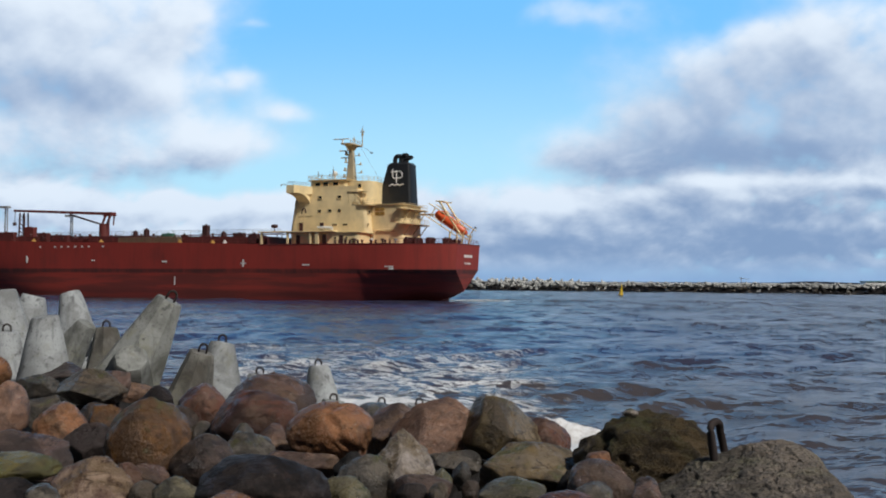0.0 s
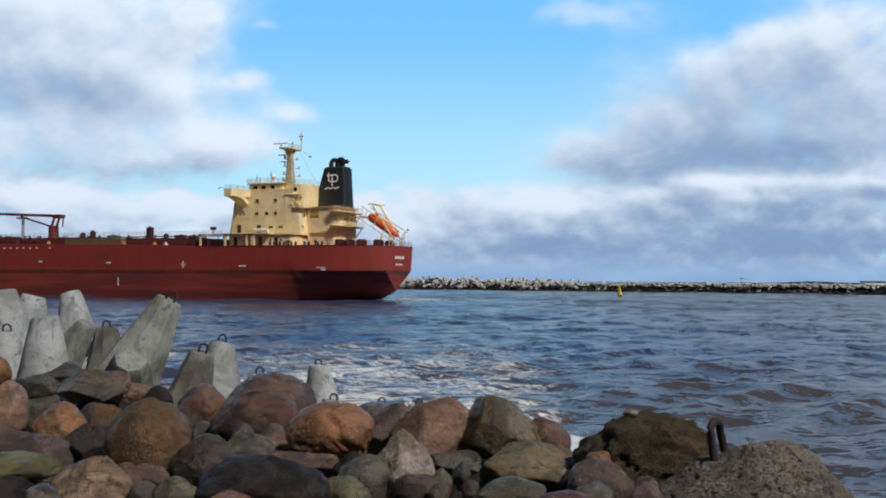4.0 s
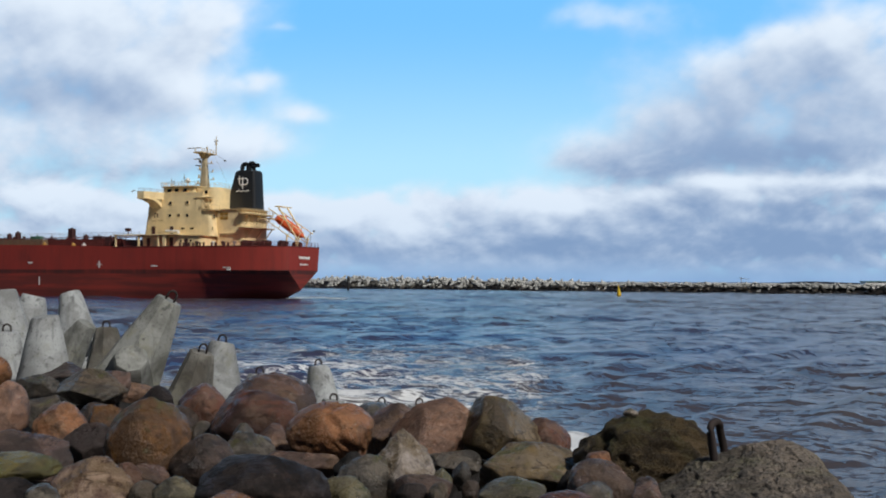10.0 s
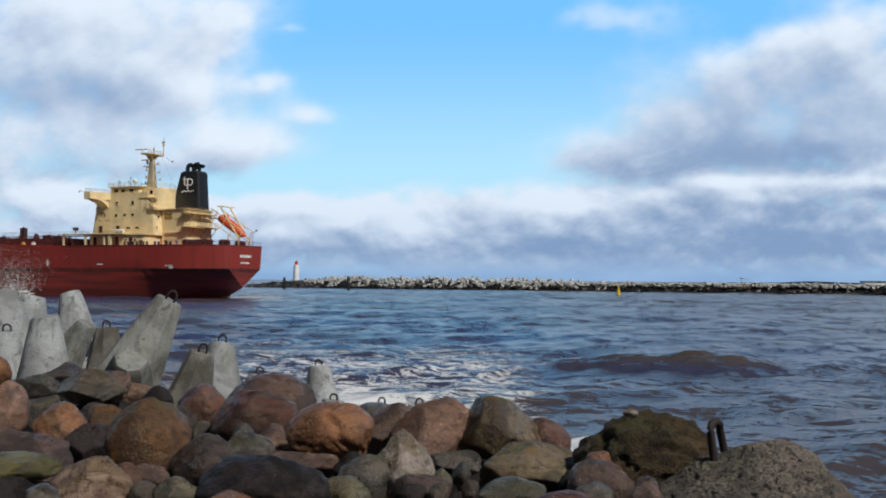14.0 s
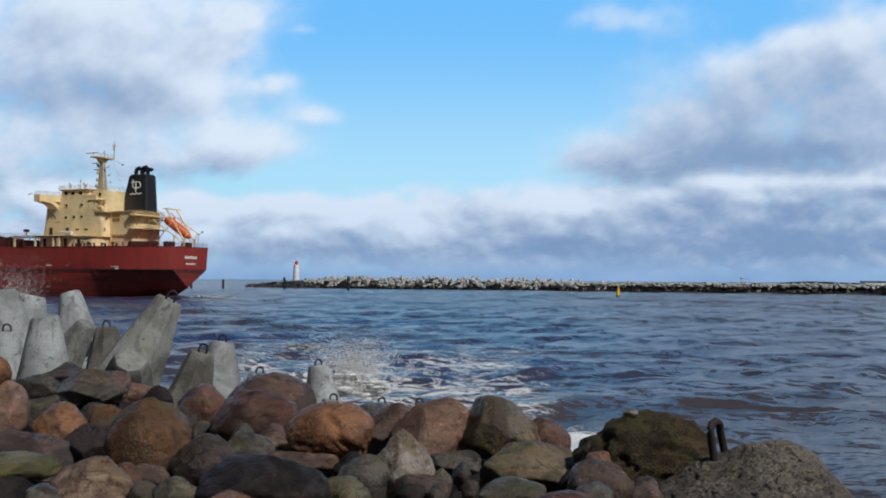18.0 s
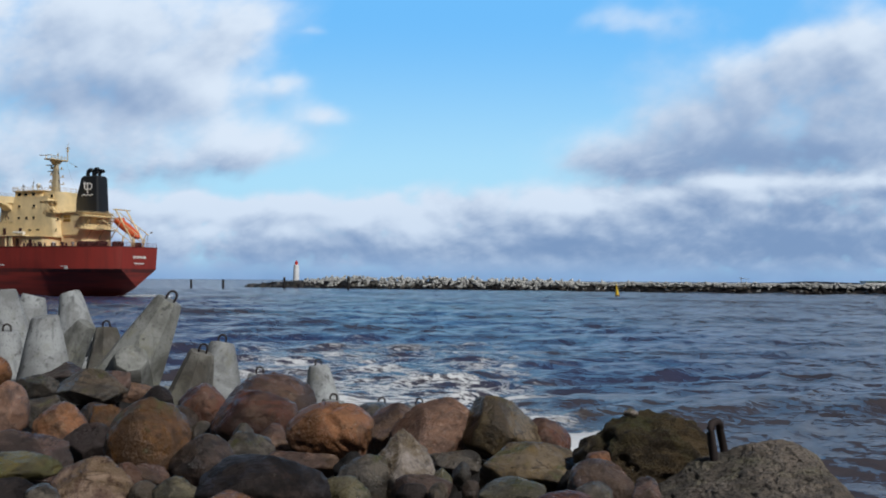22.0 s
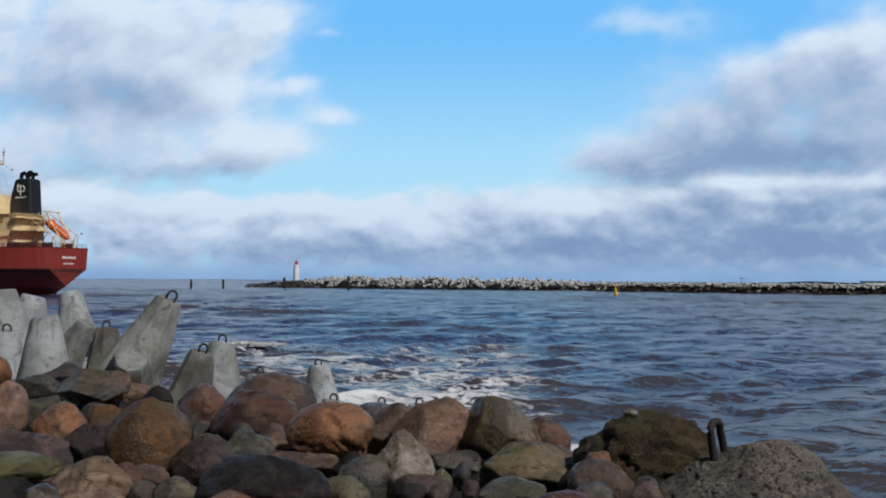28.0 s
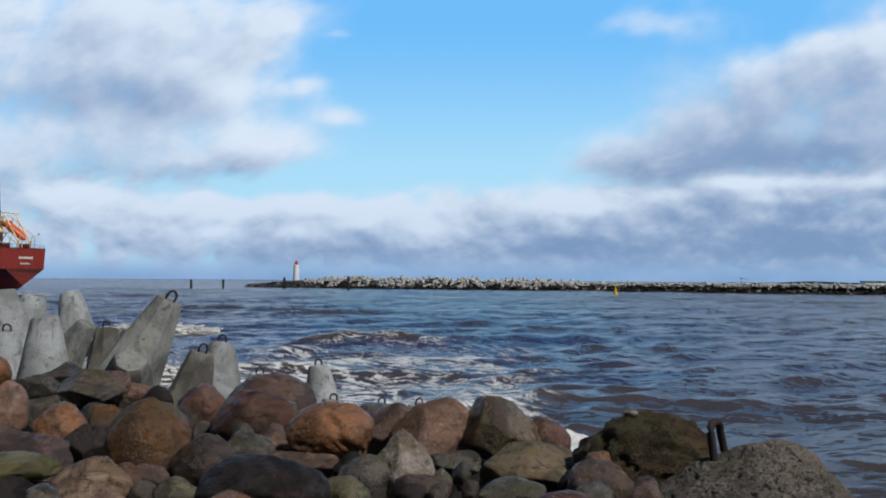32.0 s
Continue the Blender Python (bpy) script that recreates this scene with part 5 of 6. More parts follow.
    for x in (28.2, 30.6, 32.6):
        window(wheel, x, 5.02, 24.55, 1.15, 0.7)
    part("wheelhouse_roof", prism(bmesh.new(), rounded(25.0, 35.0, -5.4, 5.4, 0.9), 25.3, 25.5), CREAM_DARK, wheel, smooth=40)
    aft_round = part("chartroom", prism(bmesh.new(), rounded(20.2, 27.0, -4.6, 4.6, 2.2, 8), 19.9, 25.1), CREAM, ship, "cream rounded structure behind the wheelhouse", 40)
    for x, z in ((23.6, 21.6), (22.8, 24.0)):
        window(aft_round, x, 4.62, z, 0.8, 0.8)
    bm = bmesh.new()
    box(bm, 20.8, 24.6, 4.6, 6.6, 22.6, 22.75)
    for x, y in ((21.0, 6.4), (22.8, 6.4), (24.4, 6.4)):
        rod(bm, (x, y, 19.9), (x, y, 22.7), 0.1, sides=8)
    part("stair_landing", bm, CREAM_DARK, ship, "cream landing on posts")
    bm = bmesh.new()
    for i in range(12):
        box(bm, 20.6 + i * 0.25, 20.9 + i * 0.25, 5.6, 6.4, 20.0 + i * 0.225, 20.06 + i * 0.225)
    for y in (5.6, 6.4):
        rod(bm, (20.4, y, 19.9), (23.6, y, 22.7), 0.09, sides=6)
    part("outside_stair", bm, CREAM_DARK, ship, "steep cream ladder stair")
    rail("wheelhouse_rail", [(25.2, 5.2, 25.5), (34.8, 5.2, 25.5), (34.8, -5.2, 25.5)], ship, CREAM_DARK, 0.9)
    rail("chartroom_rail", [(26.0, 4.4, 25.1), (22.2, 4.4, 25.1), (20.4, 2.6, 25.1), (20.4, -2.6, 25.1)], ship, CREAM_DARK, 1.0)
    rail("bridge_deck_rail", [(23.0, 6.7, 19.95), (19.8, 6.7, 19.95), (19.1, 4.8, 19.95)], ship, CREAM_DARK, 1.05)
    # aerials on the wheelhouse roof
    for x, y, h in ((33.6, 3.0, 2.3), (32.0, 4.2, 1.7), (31.0, 2.6, 2.0), (29.6, 3.6, 3.1), (33.0, -2.0, 2.6)):
        bm = bmesh.new()
        rod(bm, (x, y, 25.4), (x, y, 25.4 + h), 0.07, 0.03, 6)
        rod(bm, (x, y, 25.4 + h * 0.6), (x, y, 25.4 + h * 0.78), 0.17, 0.12, 8)
        part("aerial", bm, GREY_PAINT, ship, "slim grey whip aerial")
    bm = bmesh.new()
    bmesh.ops.create_uvsphere(bm, u_segments=14, v_segments=10, radius=0.55, matrix=Matrix.Translation((30.6, 1.0, 27.2)))
    rod(bm, (30.6, 1.0, 25.4), (30.6, 1.0, 26.8), 0.2, sides=10)
    part("satellite_dome", bm, WHITE, ship, "white satellite dome", 60)

    # radar mast
    my = -2.7
    bm = bmesh.new()
    prism(bm, rounded(27.5, 29.7, my - 0.8, my + 0.8, 0.3), 25.2, 33.4, rounded(28.15, 29.1, my - 0.38, my + 0.38, 0.2))
    mast = part("radar_mast", bm, MAST, ship, "tapered cream radar mast", 40)
    bm = bmesh.new()
    prism(bm, rounded(27.2, 29.8, -5.6, 0.4, 0.4), 33.6, 33.85)
    prism(bm, rounded(28.0, 29.4, my - 0.6, my + 0.6, 0.2), 32.6, 33.6, rounded(27.7, 29.5, -4.1, -1.2, 0.2))
    part("mast_platform", bm, CREAM_DARK, mast, "cream mast platform")
    bm = bmesh.new()
    rod(bm, (27.3, -5.2, 33.8), (27.3, -5.2, 37.4), 0.13, 0.07, 8)
    rod(bm, (27.3, -5.2, 36.0), (27.3, -5.2, 36.6), 0.25, sides=8)
    rod(bm, (27.3, -5.9, 37.2), (27.3, -4.5, 37.2), 0.05, sides=6)
    rod(bm, (26.8, -5.2, 36.9), (27.8, -5.2, 36.9), 0.12, sides=6)
    rod(bm, (27.3, -5.2, 37.4), (27.1, -5.2, 38.2), 0.1, 0.04, 6)
    part("mast_pole", bm, CREAM_DARK, mast)
    bm = bmesh.new()
    rod(bm, (28.0, -2.6, 33.8), (28.0, -2.6, 35.6), 0.1, 0.05, 8)
    rod(bm, (28.0, -2.6, 34.8), (28.0, -2.6, 35.2), 0.2, sides=8)
    part("mast_lamp_pole", bm, CREAM_DARK, mast)
    rail("mast_rail", [(27.4, 0.2, 33.85), (27.4, -5.4, 33.85)], mast, CREAM_DARK, 0.8, 1.2)
    for x, y, z, l in ((29.6, -0.4, 34.7, 3.8), (29.9, my + 0.3, 32.4, 2.6), (30.0, my, 30.9, 1.8)):
        bm = bmesh.new()
        rod(bm, (x, y, z - 0.7), (x, y, z), 0.18, sides=8)
        box(bm, x - l / 2 + 0.3, x + l / 2 + 0.3, y - 0.15, y + 0.15, z, z + 0.22, 0.04)
        part("radar_scanner", bm, WHITE, mast, "white bar radar scanner")
    for x, z in ((29.6, 31.6), (29.8, 30.0), (30.0, 28.2), (30.2, 26.8)):
        bm = bmesh.new()
        box(bm, x - 1.2, x + 0.4, my - 0.5, my + 0.5, z - 0.1, z)
        rod(bm, (x, my + 0.3, z), (x, my + 0.3, z + 0.6), 0.2, sides=8)
        part("mast_lamp", bm, CREAM_DARK, mast, "navigation lamp on a bracket")
    for x, z in ((27.0, 31.4), (26.6, 29.4), (26.4, 27.6)):
        bm = bmesh.new()
        box(bm, x - 0.5, x + 0.6, my - 0.35, my + 0.35, z - 0.08, z)
        rod(bm, (x - 0.2, my, z), (x - 0.2, my, z + 0.45), 0.16, sides=8)
        part("mast_lamp", bm, CREAM_DARK, mast, "navigation lamp on a bracket")
    bm = bmesh.new()
    rod(bm, (27.4, -4.6, 33.6), (20.8, -1.5, 25.2), 0.025, sides=4)
    rod(bm, (26.8, -5.2, 33.4), (25.6, -6.4, 32.4), 0.04, sides=5)
    box(bm, 25.3, 25.9, -6.5, -6.3, 32.2, 32.5)
    part("mast_stay", bm, GREY_PAINT, mast)

    # engine casing and funnel
    casing = part("engine_casing", prism(bmesh.new(), rounded(12.9, 20.6, -5.5, 4.5, 1.0), 11.5, 19.9), CREAM, ship, "cream engine casing", 30)
    part("casing_roof_edge", prism(bmesh.new(), rounded(12.5, 20.6, -5.8, 4.8, 1.0), 19.9, 20.1), CREAM_DARK, casing, smooth=40)
    part("casing_ledge", prism(bmesh.new(), rounded(14.0, 19.6, -5.7, 4.75, 1.2), 14.3, 14.45), CREAM_DARK, casing, smooth=40)
    for z in (19.0, 18.1):
        for i in range(2):
            bm = bmesh.new()
            x = 17.5 + i * 1.15
            box(bm, x - 0.5, x + 0.5, 4.45, 4.52, z - 0.33, z + 0.33)
            for k in range(5):
                box(bm, x - 0.5, x + 0.5, 4.5, 4.58, z - 0.3 + k * 0.13, z - 0.24 + k * 0.13)
            part("louvre", bm, DULL_YELLOW, casing, "dark yellow ventilation louvre")
    for z, x0 in ((18.9, 11.4), (15.8, 11.0)):
        bm = bmesh.new()
        prism(bm, rounded(x0, 14.2, -6.0, 5.6, 1.1), z, z + 0.22)
        for y in (-4.5, -0.5, 3.6):
            rod(bm, (x0 + 0.3, y, z), (12.95, y, z - 2.2), 0.12, sides=6)
        plat = part("casing_platform", bm, CREAM_DARK, casing, "cream platform round the casing's after end")
        rail("platform_rail", [(14.0, 5.4, z + 0.22), (12.2, 5.4, z + 0.22), (x0 + 0.1, 4.4, z + 0.22), (x0 + 0.1, -5.0, z + 0.22)], plat, CREAM_DARK, 1.05, 1.2)
    bm = bmesh.new()
    tube(bm, [(19.3, 4.75, 11.6), (19.3, 4.75, 14.0), (18.9, 4.75, 14.6), (18.3, 4.75, 14.75), (14.4, 4.75, 14.75)], 0.14, 8)
    part("fire_main_pipe", bm, CREAM, casing, "cream pipe along the casing")

    fun = part("funnel", prism(bmesh.new(), rounded(13.5, 21.6, -5.0, -0.7, 0.6), 20.1, 28.9, rounded(14.0, 19.1, -4.8, -0.9, 0.5)), FUNNEL, ship, "black sloping funnel", 30)
    part("funnel_cap", prism(bmesh.new(), rounded(14.1, 19.0, -4.7, -1.0, 0.5), 28.9, 29.25, rounded(14.3, 18.7, -4.5, -1.2, 0.5)), FUNNEL, fun, smooth=30)
    for x, y, r, h in ((17.7, -1.9, 0.5, 1.5), (16.7, -3.0, 0.6, 1.7), (16.0, -4.0, 0.45, 1.4), (17.4, -3.9, 0.4, 1.2), (15.6, -2.0, 0.3, 0.9)):
        bm = bmesh.new()
        tube(bm, [(x, y, 28.9), (x, y, 29.2 + h * 0.55), (x - 0.15, y, 29.2 + h * 0.8), (x - 0.5, y, 29.2 + h), (x - 1.05, y, 29.2 + h * 1.02), (x - 1.3, y, 29.2 + h * 0.86)], r, 12)
        part("exhaust_pipe", bm, FUNNEL, fun, "sooty bent exhaust pipe", 60)
    # funnel mark: plain white strokes on the two flanks
    for near in (True, False):
        def wall(z):
            k = (z - 20.1) / 8.8
            return -0.7 - 0.2 * k + 0.02 if near else -5.0 + 0.2 * k - 0.02
        bm = bmesh.new()
        strokes = [[(17.75, 27.9), (17.75, 26.2), (17.4, 25.9), (17.0, 25.9)], [(18.2, 27.3), (17.0, 27.3)], [(16.85, 27.6), (16.85, 25.0)], [(16.85, 27.35), (15.9, 27.35), (15.55, 27.0), (15.55, 26.3), (15.9, 25.95), (16.85, 25.95)]]
        for st in strokes:
            tube(bm, [(x, wall(z), z) for x, z in st], 0.15, 6)
        part("funnel_mark", bm, WHITE, fun, "plain white monogram strokes")
        bm = bmesh.new()
        tube(bm, [(15.1 + i * 0.29, wall(24.5), 24.5 + 0.17 * math.sin(i * 1.5)) for i in range(13)], 0.14, 6)
        part("funnel_wave", bm, WHITE, fun, "white wave line under the mark")

    # canopy over the side deck, on posts
    bm = bmesh.new()
    box(bm, 25.4, 43.5, 9.0, 11.1, 14.15, 14.4, 0.05)
    part("canopy", bm, CREAM, ship, "flat cream canopy over the side deck")
    for x, w in ((29.4, 0.8), (36.4, 0.35), (31.0, 0.3), (42.8, 0.35)):
        bm = bmesh.new()
        box(bm, x - w / 2, x + w / 2, 10.5, 10.9, 11.55, 14.15)
        part("canopy_post", bm, CREAM, ship)
    rail("canopy_rail", [(25.8, 10.9, 14.4), (31.0, 10.9, 14.4)], ship, CREAM_DARK, 0.5)
    bm = bmesh.new()
    rod(bm, (26.6, 9.4, 14.9), (30.0, 9.4, 15.1), 0.42, 0.3, 12)
    part("rescue_boat", bm, WHITE, ship, "small white rescue boat on the boat deck", 60)
    bm = bmesh.new()
    rod(bm, (40.3, 9.6, 14.4), (40.3, 9.6, 15.3), 0.12, sides=8)
    box(bm, 39.7, 40.9, 9.2, 10.0, 15.2, 15.9, 0.1)
    part("deck_lamp", bm, DECK_DARK, ship, "dark floodlight")

    # free-fall lifeboat on its ramp at the stern
    boat = empty("lifeboat")
    boat.parent = ship
    bm = bmesh.new()
    a, b = Vector((7.4, 0.0, 18.0)), Vector((0.6, 0.0, 13.6))
    d = (b - a).normalized()
    up = Vector((d.z, 0, -d.x))
    up = up if up.z > 0 else -up
    prof = [(0.0, 0.6), (0.04, 1.05), (0.15, 1.25), (0.45, 1.3), (0.72, 1.25), (0.9, 0.95), (1.0, 0.35)]
    rings = []
    for t, r in prof:
        c = a.lerp(b, t)
        rings.append([bm.verts.new(c + Vector((0, 1, 0)) * r * math.cos(q) * 0.95 + up * (r * math.sin(q) * (0.95 if math.sin(q) > 0 else 0.7) + 0.25)) for q in [2 * math.pi * i / 14 for i in range(14)]])
    for r0, r1 in zip(rings, rings[1:]):
        for i in range(14):
            bm.faces.new((r0[i], r0[(i + 1) % 14], r1[(i + 1) % 14], r1[i]))
    bm.faces.new(rings[0][::-1])
    bm.faces.new(rings[-1])
    bmesh.ops.recalc_face_normals(bm, faces=bm.faces[:])
    hull_b = part("boat_hull", bm, ORANGE, boat, "bright orange enclosed lifeboat", 50)
    bm = bmesh.new()
    c = a.lerp(b, 0.2) + up * 1.35
    box(bm, c.x - 0.6, c.x + 0.6, -0.2, 1.0, c.z - 0.3, c.z + 0.4, 0.15)
    part("conning_hatch", bm, ORANGE, hull_b)
    for y in (-1.6, 2.4):
        bm = bmesh.new()
        for off in (-1.0, 1.5):
            rod(bm, a + Vector((1.0, y - 0.4, 0.6)) + up * off - d * 0.6, b + Vector((-0.6, y - 0.4, -0.3)) + up * off, 0.11, sides=6)
        for t in (0.0, 0.35, 0.7, 1.0):
            p = a.lerp(b, t) + Vector((0, y - 0.4, 0))
            rod(bm, p - up * 1.0, p + up * 1.5, 0.1, sides=6)
        p = b + Vector((-0.3, y - 0.4, 0))
        rod(bm, p, Vector((0.9, y - 0.4, 11.6)), 0.2, sides=8)
        rod(bm, a.lerp(b, 0.6) + Vector((0, y - 0.4, -1)), Vector((3.6, y - 0.4, 11.6)), 0.2, sides=8)
        part("launch_rail", bm, CREAM, boat, "cream launching ramp rail")
    bm = bmesh.new()
    rod(bm, (5.8, -2.0, 20.6), (5.8, 2.0, 20.6), 0.16, sides=8)
    for y in (-1.9, 1.9):
        rod(bm, (5.8, y, 20.6), (0.9, y, 13.4), 0.2, sides=8)
        rod(bm, (6.6, y, 20.6), (4.6, y, 20.5), 0.12, sides=6)
    part("davit_frame", bm, CREAM, boat, "cream and orange davit arms")
    bm = bmesh.new()
    box(bm, 7.6, 11.4, -1.4, 1.4, 17.9, 18.1)
    part("boarding_platform", bm, CREAM_DARK, boat)

    # poop deck gear
    for x, y in ((3.0, 4.2), (5.6, 6.8), (8.6, 6.4), (4.4, -4.0), (9.8, 8.2)):
        winch(ship, x, y, 11.6, 0.95)
    for x, y in ((1.6, 6.2), (13.6, 10.0), (16.6, 10.3), (19.5, 10.6), (5.0, 8.0), (22.2, 10.8), (24.6, 10.8)):
        bollard(ship, x, y, 11.6)
    for x, y, mat in ((17.6, 9.2, WHITE), (15.2, 9.0, DECK_DARK), (12.6, 8.4, GREY_PAINT), (20.8, 10.4, DECK_DARK), (8.2, 8.4, DECK_DARK)):
        bm = bmesh.new()
        rod(bm, (x, y, 11.6), (x, y, 12.35), 0.2, sides=10)
        rod(bm, (x, y, 12.3), (x, y, 12.75), 0.42, 0.34, 12)
        part("mushroom_vent", bm, mat, ship, "squat mushroom ventilator")
    bm = bmesh.new()
    rod(bm, (0.7, -3.2, 11.6), (0.4, -3.2, 14.6), 0.07, sides=6)
    rod(bm, (0.4, -3.2, 14.6), (0.2, -4.2, 15.3), 0.06, sides=6)
    box(bm, 0.0, 0.4, -4.5, -4.1, 15.1, 15.5)
    part("stern_light", bm, GREY_PAINT, ship, "grey stern light pole")
    rail("stern_rail", [(13.0, 10.6, 11.65), (6.0, 9.2, 11.65), (2.0, 7.6, 11.65), (0.15, 6.1, 11.65), (0.15, -6.1, 11.65)], ship, DECK_RED, 1.0)

    # illegible white marks on hull: bars of their size
    for count, size, z0, z1, name, label in ((7, 0.66, 8.95, 9.6, "stern_name", "white ship's name, not legible"), (6, 0.58, 7.6, 8.0, "home_port", "white port of registry, not legible")):
        bm = bmesh.new()
        for i in range(count):
            y = size * (count - 1) / 2 - i * size
            x = 0.3 * (11.6 - (z0 + z1) / 2) / 5.2
            box(bm, x - 0.05, x + 0.1, y - size * 0.38, y + size * 0.36, z0 + 0.06 * (i % 2), z1 - 0.05 * (i % 3))
        part(name, bm, WHITE, ship, label)

    def side_y(f, z):
        k = lerp_table(f, KNEE_HALF)
        return k + (lerp_table(f, DECK_HALF) - k) * max(0.0, (z - 6.4)) / 5.2 + 0.03
    for x, z, w, h in ((12.9, 7.05, 2.0, 0.2), (12.4, 6.65, 1.0, 0.45), (31.6, 7.35, 1.7, 0.25), (46.9, 7.7, 0.35, 1.6), (46.9, 7.7, 1.4, 0.18), (106.9, 8.7, 0.4, 1.7), (64.5, 3.9, 0.3, 1.9), (87.2, 8.4, 1.0, 0.3), (67.3, 8.1, 1.4, 0.35)):
        bm = bmesh.new()
        y = side_y(x, z) if z > 6.4 else 11.3
        box(bm, x - w / 2, x + w / 2, y - 0.06, y + 0.02, z - h / 2, z + h / 2)
        part("draught_mark", bm, WHITE, ship, "white load mark on the hull")
    for i in range(8):
        x = 84.5 + (4.0 if i else 0) + max(0, i - 1) * 2.0 + (2.4 if i == 7 else 0)
        bm = bmesh.new()
        box(bm, x - 0.25, x + 0.25, 11.2, 11.36, 11.4, 11.7, 0.03)
        part("scupper", bm, WHITE, ship, "small pale scupper plate")

    # raised deck trunk with valves and hatch rims along it
    bm = bmesh.new()
    prism(bm, [(43.0, -7.5), (43.0, 8.2), (128.0, 7.6), (128.0, -7.5)], 11.2, 13.5)
    for v in bm.verts:
        if v.co.z > 12:
            v.co.z += 0.9 * (v.co.x - 43) / 85
    part("deck_trunk", bm, TRUNK, ship, "maroon raised trunk along the cargo deck")
    valves = random.Random(12)
    for i in range(46):
        x = 45 + i * 1.75 + valves.uniform(-0.6, 0.6)
        y, z = valves.uniform(4.5, 8.0), 13.3 + 0.9 * (x - 43) / 85
        h, r = valves.uniform(0.5, 1.1), valves.uniform(0.12, 0.4)
        bm = bmesh.new()
        rod(bm, (x, y, z), (x, y, z + h), r * 0.5, sides=8)
        rod(bm, (x, y, z + h * 0.7), (x, y, z + h), r, r * 0.8, 10)
        if i % 3 == 0:
            rod(bm, (x - 0.9, y, z + h * 0.35), (x + 0.9, y, z + h * 0.35), 0.12, sides=8)
        part("deck_valve", bm, valves.choice((DECK_DARK, TRUNK, DECK_RED)), ship, "maroon valve on the cargo deck")

    # cargo deck: catwalk, pipes, manifold, cranes, rails
    rail("side_rail", [(44.0, 11.1, 11.8), (62.0, 11.1, 12.2), (95.0, 11.1, 12.6), (112.0, 11.1, 13.0)], ship, DECK_RED, 1.1, 2.2)
    bm = bmesh.new()
    box(bm, 44.0, 128.0, -1.2, 1.2, 14.3, 14.45)
    for i in range(17):
        for y in (-1.0, 1.0):
            rod(bm, (45.0 + i * 4.9, y, 11.6), (45.0 + i * 4.9, y, 14.3), 0.1, sides=6)
    part("catwalk", bm, DECK_RED, ship, "dark red catwalk down the cargo deck")
    rail("catwalk_rail", [(44.0, 1.2, 14.45), (128.0, 1.2, 14.45)], ship, GREY_PAINT, 1.0, 2.4)
    for y, r, z in ((2.6, 0.32, 13.2), (3.6, 0.28, 13.1), (4.5, 0.24, 13.0), (-2.6, 0.32, 13.2), (5.6, 0.36, 12.9)):
        bm = bmesh.new()
        rod(bm, (46.0, y, z), (124.0, y, z), r, sides=10)
        part("cargo_pipe", bm, DECK_DARK, ship, "dark red cargo pipe", 60)
    bm = bmesh.new()
    box(bm, 64.8, 81.2, 8.4, 10.2, 12.2, 13.6, 0.1)
    part("hose_tray", bm, DRAB, ship, "long drab drip tray by the manifold")
    for i in range(5):
        bm = bmesh.new()
        x = 92.0 + i * 3.0
        rod(bm, (x, 2.0, 13.6), (x, 9.6, 13.6), 0.36, sides=12)
        rod(bm, (x, 9.5, 13.6), (x, 9.8, 13.6), 0.55, sides=12)
        part("manifold_pipe", bm, DECK_DARK, ship, "flanged cross pipe of the manifold", 40)
    for x, y, h, w, mat in ((61.7, 4.0, 4.2, 1.3, DECK_DARK), (55.6, 6.0, 2.6, 0.6, DECK_DARK), (76.6, 6.0, 3.2, 0.8, DECK_DARK), (81.2, 4.2, 2.8, 0.6, DECK_DARK), (70.0, 6.6, 2.2, 3.0, GREEN_PAINT), (50.5, 7.4, 2.4, 2.6, DECK_DARK), (45.8, 9.0, 2.3, 2.2, DECK_DARK), (112.0, 5.2, 3.6, 3.0, DECK_RED), (55.5, 10.2, 0.45, 0.4, DULL_YELLOW), (64.0, 10.4, 0.45, 0.4, DULL_YELLOW), (106.0, 10.2, 0.45, 0.4, DULL_YELLOW), (52.4, 10.2, 0.45, 0.4, WHITE), (86.0, 10.2, 0.45, 0.4, DULL_YELLOW), (99.0, 9.0, 1.7, 5.0, TRUNK), (104.5, 8.6, 2.1, 3.0, TRUNK), (117.0, 8.0, 2.2, 6.0, TRUNK)):
        bm = bmesh.new()
        z = deck_z(x) - 0.02
        box(bm, x - w / 2, x + w / 2, y - 0.6, y + 0.6, z, z + h, 0.08)
        rod(bm, (x, y, z + h), (x, y, z + h + 0.25), 0.3, 0.2, 8)
        part("deck_fitting", bm, mat, ship, "tank hatch or vent trunk on the cargo deck")
    crane = empty("hose_crane")
    crane.parent = ship
    bm = bmesh.new()
    rod(bm, (91.4, 3.0, 12.4), (91.4, 3.0, 17.2), 1.25, 1.15, 16)
    part("crane_post", bm, DECK_RED, crane, "dark red crane pedestal", 40)
    bm = bmesh.new()
    for y in (2.2, 3.8):
        rod(bm, (91.4, y, 16.8), (90.2, y, 19.6), 0.28, sides=8)
        rod(bm, (89.4, y, 16.9), (89.2, y, 19.2), 0.16, sides=8)
    box(bm, 88.6, 91.2, 2.1, 3.9, 19.0, 19.9, 0.1)
    part("crane_head", bm, DECK_RED, crane, "dark red crane head")
    bm = bmesh.new()
    prism(bm, [(88.8, 2.5), (88.8, 3.5), (119.5, 3.3), (119.5, 2.7)], 0, 0.5)
    for v in bm.verts:
        k = (v.co.x - 88.8) / 30.7
        mid = 19.5 + 1.4 * k
        half = 0.28 + 0.42 * max(0.0, 1 - abs(k - 0.35) / 0.4)
        v.co.z = mid + (half if v.co.z > 0.25 else -half)
